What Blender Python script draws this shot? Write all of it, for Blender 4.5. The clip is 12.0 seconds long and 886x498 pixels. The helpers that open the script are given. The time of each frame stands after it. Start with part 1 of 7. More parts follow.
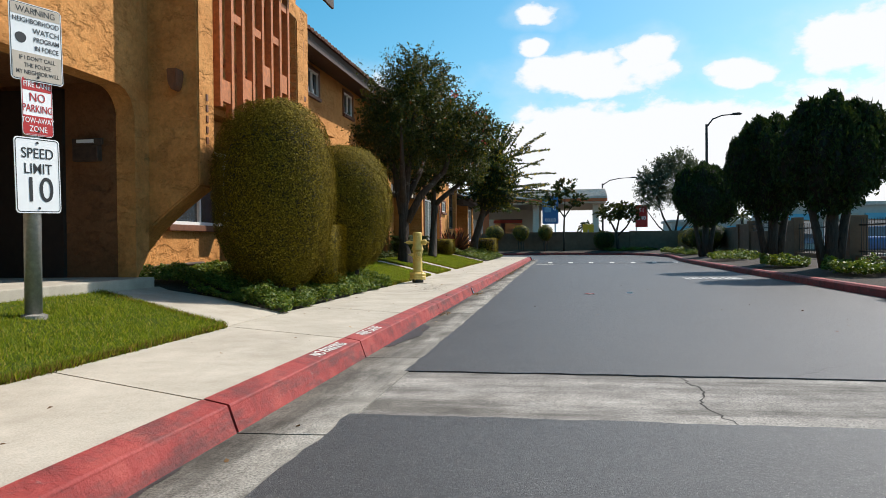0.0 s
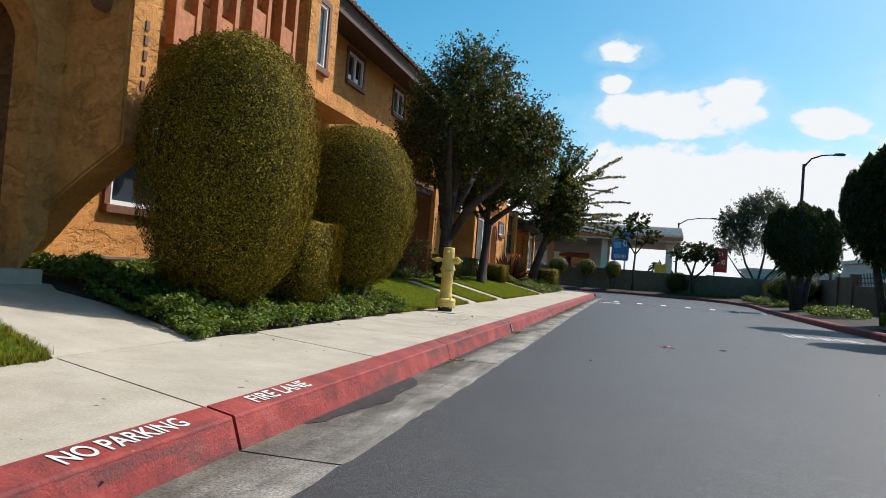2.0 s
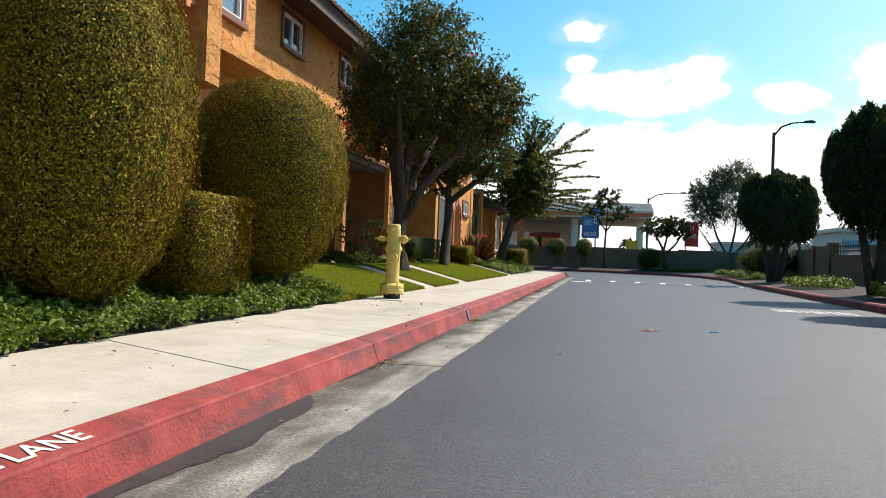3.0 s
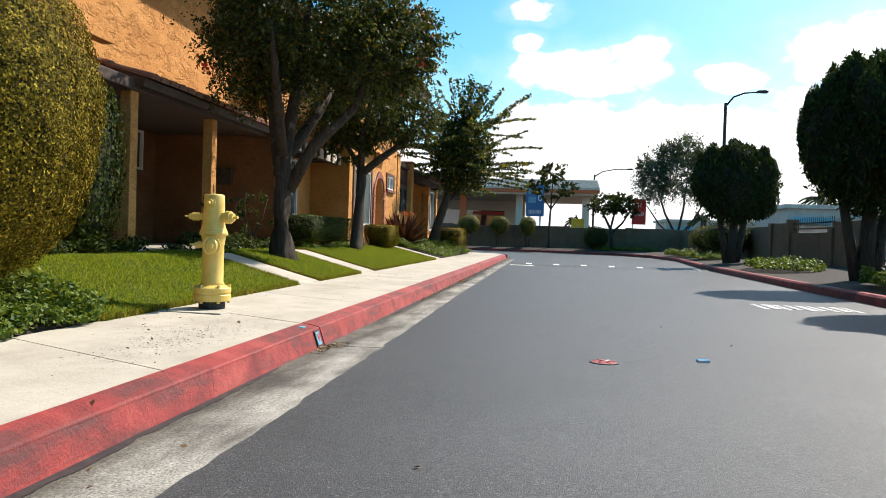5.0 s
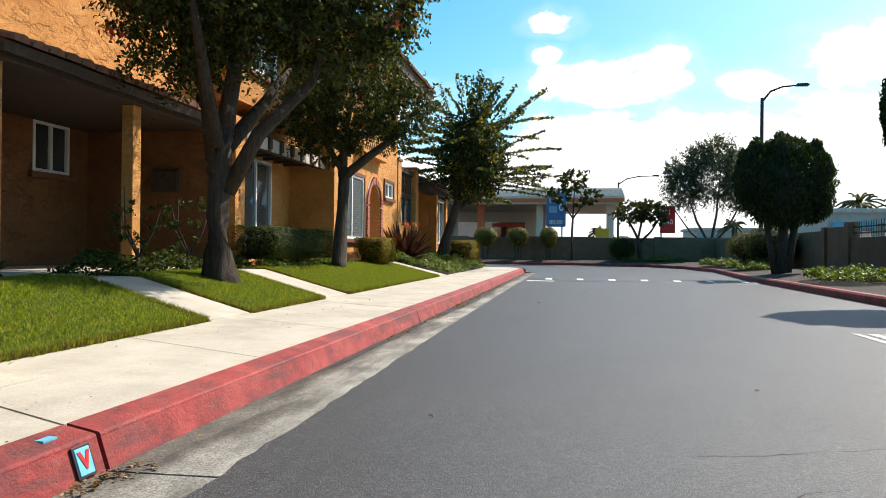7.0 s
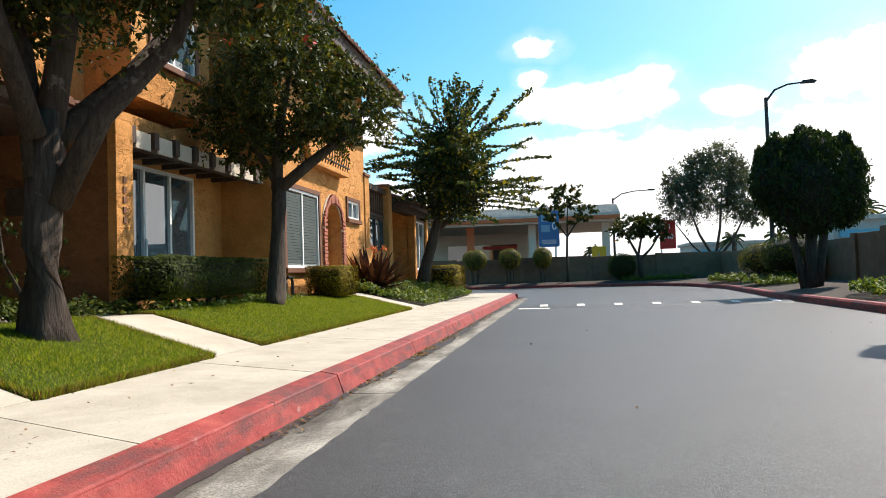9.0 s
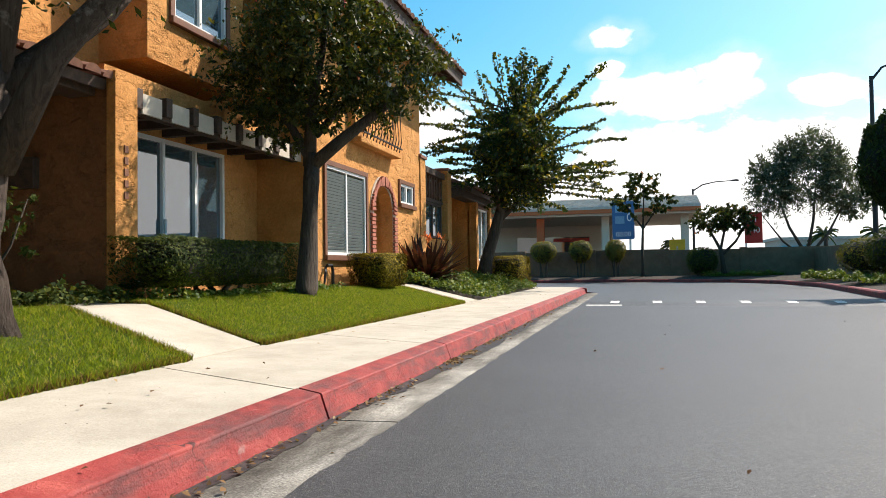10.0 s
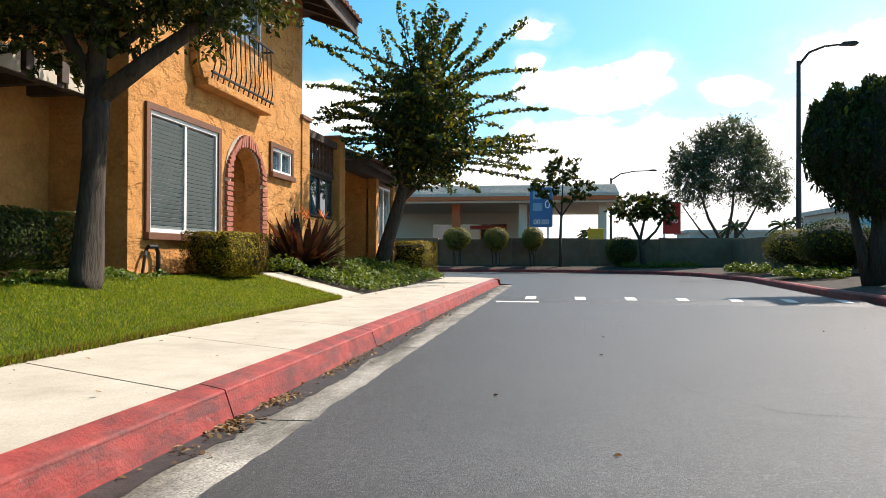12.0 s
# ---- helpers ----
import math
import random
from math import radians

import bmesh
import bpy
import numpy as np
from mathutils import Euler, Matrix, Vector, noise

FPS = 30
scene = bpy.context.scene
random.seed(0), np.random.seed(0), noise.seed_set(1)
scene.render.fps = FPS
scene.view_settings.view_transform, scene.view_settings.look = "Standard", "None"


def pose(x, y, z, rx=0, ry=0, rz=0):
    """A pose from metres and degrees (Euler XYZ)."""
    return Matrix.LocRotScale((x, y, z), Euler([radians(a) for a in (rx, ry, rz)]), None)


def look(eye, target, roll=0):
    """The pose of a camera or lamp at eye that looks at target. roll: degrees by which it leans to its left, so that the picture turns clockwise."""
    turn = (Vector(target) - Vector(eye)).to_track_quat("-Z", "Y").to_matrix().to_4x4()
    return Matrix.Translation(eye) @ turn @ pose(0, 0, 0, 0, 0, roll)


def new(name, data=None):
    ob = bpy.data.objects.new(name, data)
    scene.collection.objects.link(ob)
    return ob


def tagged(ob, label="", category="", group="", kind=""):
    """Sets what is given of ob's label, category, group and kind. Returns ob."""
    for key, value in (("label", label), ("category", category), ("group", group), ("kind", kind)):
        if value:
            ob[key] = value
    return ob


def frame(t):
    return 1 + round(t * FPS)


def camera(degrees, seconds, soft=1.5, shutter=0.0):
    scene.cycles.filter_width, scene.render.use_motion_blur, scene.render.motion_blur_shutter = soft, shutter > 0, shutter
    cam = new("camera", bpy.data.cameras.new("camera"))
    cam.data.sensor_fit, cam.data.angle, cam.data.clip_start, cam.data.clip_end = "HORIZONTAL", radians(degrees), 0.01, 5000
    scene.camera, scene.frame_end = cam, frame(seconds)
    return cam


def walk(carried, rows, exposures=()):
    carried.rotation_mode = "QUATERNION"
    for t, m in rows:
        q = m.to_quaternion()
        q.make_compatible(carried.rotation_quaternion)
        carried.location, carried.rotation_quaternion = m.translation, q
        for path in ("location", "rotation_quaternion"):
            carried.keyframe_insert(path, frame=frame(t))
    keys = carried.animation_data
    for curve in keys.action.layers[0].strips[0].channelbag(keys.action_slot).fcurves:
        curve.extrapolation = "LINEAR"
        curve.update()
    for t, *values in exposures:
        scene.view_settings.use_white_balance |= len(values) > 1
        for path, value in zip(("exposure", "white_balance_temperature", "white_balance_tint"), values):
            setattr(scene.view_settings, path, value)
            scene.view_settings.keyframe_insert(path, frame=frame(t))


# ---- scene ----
cam = camera(64.0, 12.0, soft=0.6)
PATH = [
    (0, (0.341, -0.862, 0.836), (0.009, 1.111, 0.82), -0.6),
    (0.5, (0.361, -0.284, 0.838), (0.147, 1.704, 0.871), 1.2),
    (1, (0.287, 0.45, 0.811), (-0.081, 2.416, 0.851), -0.1),
    (1.5, (0.278, 1.11, 0.774), (-0.101, 3.073, 0.813), -0.3),
    (2, (0.28, 1.753, 0.743), (-0.234, 3.685, 0.797), 4.3),
    (2.5, (0.229, 2.359, 0.718), (-0.194, 4.314, 0.711), -3.9),
    (3, (0.249, 3.133, 0.698), (-0.186, 5.085, 0.714), 2.2),
    (3.2, (0.261, 3.463, 0.718), (-0.071, 5.434, 0.627), -0.9),
    (4.8, (0.356, 5.725, 0.762), (0.026, 7.698, 0.749), 2.3),
    (5, (0.383, 6.029, 0.772), (0.092, 8.007, 0.734), 1.8),
    (5.5, (0.423, 6.672, 0.757), (0.012, 8.629, 0.794), 3.6),
    (6, (0.408, 7.345, 0.737), (0.193, 9.331, 0.64), -1.2),
    (6.5, (0.423, 7.944, 0.751), (0.11, 9.919, 0.699), -0.2),
    (8.3, (0.424, 10.222, 0.754), (0.042, 12.185, 0.812), 1.2),
    (8.5, (0.401, 10.515, 0.756), (0.126, 12.495, 0.708), -1.4),
    (9, (0.364, 11.165, 0.75), (0.025, 13.135, 0.825), -1.8),
    (9.5, (0.343, 11.83, 0.727), (-0.066, 13.787, 0.717), -1.1),
    (10, (0.371, 12.474, 0.718), (-0.166, 14.4, 0.775), -0.8),
    (10.5, (0.38, 13.069, 0.708), (0.128, 15.053, 0.694), -3.0),
    (11, (0.351, 13.713, 0.707), (0.059, 15.692, 0.709), 1.8),
    (11.5, (0.3, 14.385, 0.707), (0.039, 16.367, 0.764), -1.1),
    (12, (0.282, 15.02, 0.709), (-0.034, 16.995, 0.728), 0.2),
]
walk(cam, [(t, look(eye, target, roll)) for t, eye, target, roll in PATH], [(0, 0.24, 6500, 10), (0.5, 0.18, 6450, 10), (2.0, 0.14, 6450, 10), (2.6, 0.42, 6600, 10), (5.0, 0.62, 6700, 10), (12, 0.68, 6900, 12)])

# ---- world, sun ----
SUN_AZ, SUN_EL = radians(44.0), radians(47.0)   # azimuth to the right of +y
SUN_DIR = Vector((math.sin(SUN_AZ) * math.cos(SUN_EL), math.cos(SUN_AZ) * math.cos(SUN_EL), math.sin(SUN_EL)))
sun_data = bpy.data.lights.new("sun", "SUN")
sun_data.energy, sun_data.angle, sun_data.color = 5.0, radians(0.53), (1.0, 0.955, 0.89)
sun = new("sun", sun_data)
sun.matrix_world = look(SUN_DIR * 60, (0, 0, 0))

world = bpy.data.worlds.new("sky")
scene.world = world
world.use_nodes = True
wn, wl = world.node_tree.nodes, world.node_tree.links
wn.clear()


def wnode(kind, **kw):
    n = wn.new(kind)
    for k, v in kw.items():
        if k in ("operation", "sky_type", "blend_type", "data_type", "noise_dimensions"):
            if k == "operation":
                n.operation = v
            elif k == "sky_type":
                n.sky_type = v
            elif k == "data_type":
                n.data_type = v
            elif k == "noise_dimensions":
                n.noise_dimensions = v
    return n


sky = wnode("ShaderNodeTexSky", sky_type="NISHITA")
sky.sun_disc, sky.sun_elevation, sky.sun_rotation = False, SUN_EL, SUN_AZ
sky.air_density, sky.dust_density, sky.ozone_density = 1.0, 1.3, 2.0
coord = wnode("ShaderNodeTexCoord")
sep = wnode("ShaderNodeSeparateXYZ")
wl.new(coord.outputs["Generated"], sep.inputs[0])


def calc(operation, a, b=None, c=None):
    """A math node on sockets or numbers; its result."""
    n = wnode("ShaderNodeMath", operation=operation)
    for k, v in enumerate((a, b, c)):
        if v is None:
            continue
        if isinstance(v, (int, float)):
            n.inputs[k].default_value = v
        else:
            wl.new(v, n.inputs[k])
    return n.outputs[0]


def smooth(value, lo, hi):
    n = wnode("ShaderNodeMapRange")
    n.interpolation_type = "SMOOTHSTEP"
    n.inputs["From Min"].default_value, n.inputs["From Max"].default_value = lo, hi
    wl.new(value, n.inputs["Value"])
    return n.outputs[0]


# degrees to the right of the street's line, and above the horizon
az = calc("MULTIPLY", calc("ARCTAN2", sep.outputs["X"], sep.outputs["Y"]), 57.296)
el = calc("MULTIPLY", calc("ARCSINE", sep.outputs["Z"]), 57.296)
flat = wnode("ShaderNodeCombineXYZ")
wl.new(calc("MULTIPLY", az, 0.1), flat.inputs[0])
wl.new(calc("MULTIPLY", el, 0.16), flat.inputs[1])


def puff_noise(scale, detail, rough):
    n = wnode("ShaderNodeTexNoise")
    n.inputs["Scale"].default_value, n.inputs["Detail"].default_value, n.inputs["Roughness"].default_value = scale, detail, rough
    wl.new(flat.outputs[0], n.inputs["Vector"])
    return calc("SUBTRACT", n.outputs["Fac"], 0.5)


lumps = calc("ADD", calc("MULTIPLY", puff_noise(3.0, 8.0, 0.55), 2.6), calc("MULTIPLY", puff_noise(0.9, 3.0, 0.5), 1.2))
# cumulus heads: azimuth, elevation, half width, half height
HEADS = [(-1.7, 17.6, 2.0, 1.0), (-2.2, 15.3, 1.4, 0.8), (2.6, 13.0, 6.6, 1.9), (6.4, 14.3, 2.4, 1.6), (13.2, 12.3, 2.6, 1.3), (22.5, 13.6, 6.0, 2.4), (30.0, 15.5, 5.0, 2.0), (-20.0, 11.5, 9.0, 2.2)]
field = None
for a0, e0, wa, we in HEADS:
    da, de = calc("DIVIDE", calc("SUBTRACT", az, a0), wa), calc("DIVIDE", calc("SUBTRACT", el, e0), we)
    one = calc("SUBTRACT", 1.0, calc("ADD", calc("MULTIPLY", da, da), calc("MULTIPLY", de, de)))
    field = one if field is None else calc("MAXIMUM", field, one)
# the long low bank ahead, and haze along the horizon
bank_low = calc("DIVIDE", calc("SUBTRACT", 10.9, el), 2.2)
field = calc("MAXIMUM", field, calc("SUBTRACT", bank_low, calc("MULTIPLY", calc("ADD", smooth(az, -3.0, -9.0), smooth(az, 45.0, 70.0)), 4.0)))
field = calc("MAXIMUM", field, calc("DIVIDE", calc("SUBTRACT", calc("SUBTRACT", 7.5, calc("MULTIPLY", smooth(calc("ABSOLUTE", az), 35.0, 80.0), 6.0)), el), 2.5))
wisps = calc("MULTIPLY", smooth(calc("ADD", field, calc("MULTIPLY", lumps, 1.5)), -1.8, 1.2), 0.28)
cover_out = calc("MAXIMUM", smooth(calc("ADD", field, lumps), -0.12, 0.42), wisps)
mixc = wn.new("ShaderNodeMix")
mixc.data_type = "RGBA"
mixc.inputs["B"].default_value = (15.5, 15.8, 16.2, 1)
wl.new(cover_out, mixc.inputs["Factor"])
tone = wn.new("ShaderNodeHueSaturation")
tone.inputs["Saturation"].default_value, tone.inputs["Value"].default_value, tone.inputs["Hue"].default_value = 1.5, 2.45, 0.474
wl.new(sky.outputs[0], tone.inputs["Color"])
wl.new(tone.outputs[0], mixc.inputs["A"])
back = wn.new("ShaderNodeBackground")
back.inputs["Strength"].default_value = 0.053
wl.new(mixc.outputs["Result"], back.inputs["Color"])
wout = wn.new("ShaderNodeOutputWorld")
wl.new(back.outputs[0], wout.inputs["Surface"])


# ---- materials ----
def material(name, rough=0.8, metal=0.0, spec=0.5):
    m = bpy.data.materials.new(name)
    m.use_nodes = True
    b = m.node_tree.nodes["Principled BSDF"]
    b.inputs["Roughness"].default_value, b.inputs["Metallic"].default_value = rough, metal
    b.inputs["Specular IOR Level"].default_value = spec
    return m, m.node_tree.nodes, m.node_tree.links, b


def ramp(n, l, fac, stops):
    r = n.new("ShaderNodeValToRGB")
    e = r.color_ramp.elements
    while len(e) < len(stops):
        e.new(0.5)
    for el, (p, c) in zip(e, stops):
        el.position, el.color = p, (*c, 1)
    l.new(fac, r.inputs[0])
    return r.outputs["Color"]


def noisy(n, l, vec, scale, detail=6.0, rough=0.6, dist=0.0):
    t = n.new("ShaderNodeTexNoise")
    t.inputs["Scale"].default_value, t.inputs["Detail"].default_value = scale, detail
    t.inputs["Roughness"].default_value, t.inputs["Distortion"].default_value = rough, dist
    l.new(vec, t.inputs["Vector"])
    return t.outputs["Fac"]


def blend(n, l, fac, a, b, mode="MIX"):
    m = n.new("ShaderNodeMix")
    m.data_type, m.blend_type = "RGBA", mode
    for sock, v in ((m.inputs["Factor"], fac), (m.inputs["A"], a), (m.inputs["B"], b)):
        if isinstance(v, (int, float)):
            sock.default_value = v
        elif isinstance(v, tuple):
            sock.default_value = (*v, 1)
        else:
            l.new(v, sock)
    return m.outputs["Result"]


def bumped(n, l, b, height, strength=0.5, dist=0.01):
    k = n.new("ShaderNodeBump")
    k.inputs["Strength"].default_value, k.inputs["Distance"].default_value = strength, dist
    l.new(height, k.inputs["Height"])
    l.new(k.outputs[0], b.inputs["Normal"])


def place_of(n):
    return n.new("ShaderNodeTexCoord").outputs["Object"]


def plain(name, col, rough=0.6, metal=0.0, vary=0.18, scale=14.0, bump=0.15, bdist=0.003, spec=0.5):
    """A surface of one colour with two scales of unevenness."""
    m, n, l, b = material(name, rough, metal, spec)
    p = place_of(n)
    dark = tuple(c * (1 - vary) for c in col)
    light = tuple(min(1, c * (1 + vary)) for c in col)
    c1 = ramp(n, l, noisy(n, l, p, scale), [(0.3, dark), (0.7, light)])
    c2 = blend(n, l, ramp(n, l, noisy(n, l, p, scale * 0.13, 3), [(0.4, (0, 0, 0)), (0.75, (0.5, 0.5, 0.5))]), c1, dark)
    l.new(c2, b.inputs["Base Color"])
    if bump:
        bumped(n, l, b, noisy(n, l, p, scale * 4), bump, bdist)
    return m


def make_asphalt():
    m, n, l, b = material("asphalt", 0.56, spec=0.55)
    p = place_of(n)
    grain = noisy(n, l, p, 130, 4, 0.8)
    c = ramp(n, l, grain, [(0.36, (0.012, 0.012, 0.013)), (0.52, (0.040, 0.040, 0.040)), (0.62, (0.090, 0.088, 0.087)), (0.72, (0.26, 0.255, 0.25))])
    patch = ramp(n, l, noisy(n, l, p, 0.9, 5, 0.6), [(0.35, (0.67, 0.645, 0.645)), (0.7, (0.985, 0.95, 0.95))])
    c = blend(n, l, 1.0, c, patch, "MULTIPLY")
    worn = ramp(n, l, noisy(n, l, p, 5.5, 4, 0.65), [(0.58, (0, 0, 0)), (0.78, (0.30, 0.30, 0.30))])
    c = blend(n, l, worn, c, (0.12, 0.118, 0.112))
    # pale and dark stones showing at the surface
    for scale, col, keep, size in ((210, (0.26, 0.25, 0.24), 0.88, 0.34), (140, (0.15, 0.145, 0.14), 0.90, 0.30), (170, (0.008, 0.008, 0.008), 0.78, 0.42)):
        v = n.new("ShaderNodeTexVoronoi")
        v.inputs["Scale"].default_value = scale
        l.new(p, v.inputs["Vector"])
        pick = n.new("ShaderNodeSeparateColor")
        l.new(v.outputs["Color"], pick.inputs[0])
        a = ramp(n, l, pick.outputs["Green"], [(keep - 0.02, (0, 0, 0)), (keep + 0.02, (1, 1, 1))])
        d = ramp(n, l, v.outputs["Distance"], [(size, (0.85, 0.85, 0.85)), (size + 0.12, (0, 0, 0))])
        c = blend(n, l, blend(n, l, 1.0, a, d, "MULTIPLY"), c, col)
    l.new(c, b.inputs["Base Color"])
    bumped(n, l, b, noisy(n, l, p, 190, 3, 0.7), 0.6, 0.007)
    return m


def make_concrete(name, lo, hi, stain, speck=0.0, stain_amt=0.6, grain=1.0, streak=None):
    m, n, l, b = material(name, 0.85, spec=0.3)
    p = place_of(n)
    c = ramp(n, l, noisy(n, l, p, 3.0, 8, 0.62), [(0.3, lo), (0.72, hi)])
    s = ramp(n, l, noisy(n, l, p, 0.9, 6, 0.7, 0.6), [(0.52, (0, 0, 0)), (0.78, (stain_amt,) * 3)])
    c = blend(n, l, s, c, stain)
    if streak:
        run = n.new("ShaderNodeMapping")
        run.inputs["Scale"].default_value = streak
        l.new(p, run.inputs[0])
        k = ramp(n, l, noisy(n, l, run.outputs[0], 1.0, 6, 0.6), [(0.38, (0.50, 0.49, 0.47)), (0.50, (0.95, 0.95, 0.95)), (0.66, (1.25, 1.24, 1.22))])
        c = blend(n, l, 1.0, c, k, "MULTIPLY")
    g = ramp(n, l, noisy(n, l, p, 110, 4, 0.75), [(0.35, (1 - 0.34 * grain,) * 3), (0.65, (1 + 0.18 * grain,) * 3)])
    c = blend(n, l, 1.0, c, g, "MULTIPLY")
    if speck:
        v = n.new("ShaderNodeTexVoronoi")
        v.inputs["Scale"].default_value = 55
        l.new(p, v.inputs["Vector"])
        f = ramp(n, l, v.outputs["Distance"], [(0.10, (speck,) * 3), (0.30, (0, 0, 0))])
        c = blend(n, l, f, c, tuple(x * 0.45 for x in lo))
    l.new(c, b.inputs["Base Color"])
    bumped(n, l, b, noisy(n, l, p, 120, 3, 0.6), 0.35, 0.004)
    return m


def make_kerb_paint():
    m, n, l, b = material("red_kerb_paint", 0.62, spec=0.35)
    p = place_of(n)
    red = ramp(n, l, noisy(n, l, p, 5.0, 7, 0.65), [(0.28, (0.13, 0.018, 0.016)), (0.5, (0.29, 0.036, 0.030)), (0.75, (0.42, 0.082, 0.062))])
    wear = ramp(n, l, noisy(n, l, p, 7.5, 9, 0.72, 0.4), [(0.63, (0, 0, 0)), (0.70, (0.6, 0.6, 0.6))])
    c = blend(n, l, wear, red, (0.36, 0.22, 0.19))
    scuff = n.new("ShaderNodeMapping")
    scuff.inputs["Scale"].default_value = (3, 1.6, 9)
    l.new(p, scuff.inputs[0])
    dirt = ramp(n, l, noisy(n, l, scuff.outputs[0], 1.3, 7, 0.7), [(0.47, (0, 0, 0)), (0.64, (0.72, 0.72, 0.72))])
    c = blend(n, l, dirt, c, (0.075, 0.036, 0.033))
    nick = ramp(n, l, noisy(n, l, p, 34, 5, 0.7), [(0.66, (0, 0, 0)), (0.70, (0.85, 0.85, 0.85))])
    c = blend(n, l, nick, c, (0.030, 0.016, 0.015))
    l.new(c, b.inputs["Base Color"])
    crust = n.new("ShaderNodeTexVoronoi")
    crust.feature = "DISTANCE_TO_EDGE"
    crust.inputs["Scale"].default_value = 3.2
    warp = n.new("ShaderNodeMix")
    warp.data_type = "VECTOR"
    warp.inputs["Factor"].default_value = 0.12
    wob = n.new("ShaderNodeTexNoise")
    wob.inputs["Scale"].default_value = 9.0
    l.new(p, wob.inputs["Vector"])
    l.new(p, warp.inputs["A"])
    l.new(wob.outputs["Color"], warp.inputs["B"])
    l.new(warp.outputs["Result"], crust.inputs["Vector"])
    some = ramp(n, l, noisy(n, l, p, 1.7, 3, 0.5), [(0.60, (0, 0, 0)), (0.66, (1, 1, 1))])
    line = ramp(n, l, crust.outputs["Distance"], [(0.003, (0.9, 0.9, 0.9)), (0.009, (0, 0, 0))])
    c = blend(n, l, blend(n, l, 1.0, some, line, "MULTIPLY"), c, (0.022, 0.012, 0.011))
    l.new(c, b.inputs["Base Color"])
    bumped(n, l, b, noisy(n, l, p, 45, 6, 0.7), 0.8, 0.010)
    return m


def make_stucco(name, lo, hi):
    m, n, l, b = material(name, 0.88, spec=0.2)
    p = place_of(n)
    c = ramp(n, l, noisy(n, l, p, 2.2, 7, 0.65), [(0.28, lo), (0.72, hi)])
    c2 = ramp(n, l, noisy(n, l, p, 26, 5, 0.6), [(0.3, (0.82, 0.82, 0.82)), (0.7, (1.12, 1.12, 1.12))])
    c = blend(n, l, 1.0, c, c2, "MULTIPLY")
    l.new(c, b.inputs["Base Color"])
    # trowelled skip texture
    t = n.new("ShaderNodeMapping")
    t.inputs["Rotation"].default_value, t.inputs["Scale"].default_value = (0.5, 0.2, 0.3), (1, 0.75, 1.35)
    l.new(p, t.inputs[0])
    h1 = ramp(n, l, noisy(n, l, t.outputs[0], 4.6, 7, 0.66, 0.25), [(0.40, (0, 0, 0)), (0.50, (0.62, 0.62, 0.62)), (0.62, (0.75, 0.75, 0.75)), (0.70, (1, 1, 1))])
    h = blend(n, l, 0.30, h1, noisy(n, l, p, 38, 5, 0.7))
    bumped(n, l, b, h, 1.0, 0.036)
    return m


def make_leaf(name, stops, rough=0.5, trans=0.35, spec=0.22):
    m, n, l, b = material(name, rough + 0.12, spec=spec)
    g = n.new("ShaderNodeNewGeometry")
    c = ramp(n, l, g.outputs["Random Per Island"], stops)
    l.new(c, b.inputs["Base Color"])
    tr = n.new("ShaderNodeBsdfTranslucent")
    bright = blend(n, l, 1.0, c, (1.9, 1.7, 0.7), "MULTIPLY")
    l.new(bright, tr.inputs["Color"])
    mx = n.new("ShaderNodeMixShader")
    mx.inputs[0].default_value = trans
    l.new(b.outputs[0], mx.inputs[1])
    l.new(tr.outputs[0], mx.inputs[2])
    l.new(mx.outputs[0], n["Material Output"].inputs["Surface"])
    return m


def make_bark(name, lo, hi, pale=None):
    m, n, l, b = material(name, 0.9, spec=0.2)
    p = place_of(n)
    s = n.new("ShaderNodeMapping")
    s.inputs["Scale"].default_value = (16, 16, 2.2)
    l.new(p, s.inputs[0])
    f = noisy(n, l, s.outputs[0], 1.6, 7, 0.7, 0.8)
    c = ramp(n, l, f, [(0.3, lo), (0.7, hi)])
    if pale:
        q = ramp(n, l, noisy(n, l, p, 4.5, 5, 0.65), [(0.62, (0, 0, 0)), (0.74, (0.6, 0.6, 0.6))])
        c = blend(n, l, q, c, pale)
    l.new(c, b.inputs["Base Color"])
    bumped(n, l, b, f, 0.9, 0.03)
    return m


def make_glass(name, tint, rough=0.05, ior=1.5):
    m, n, l, b = material(name, rough, spec=0.5)
    b.inputs["IOR"].default_value = ior
    b.inputs["Base Color"].default_value = (*tint, 1)
    return m


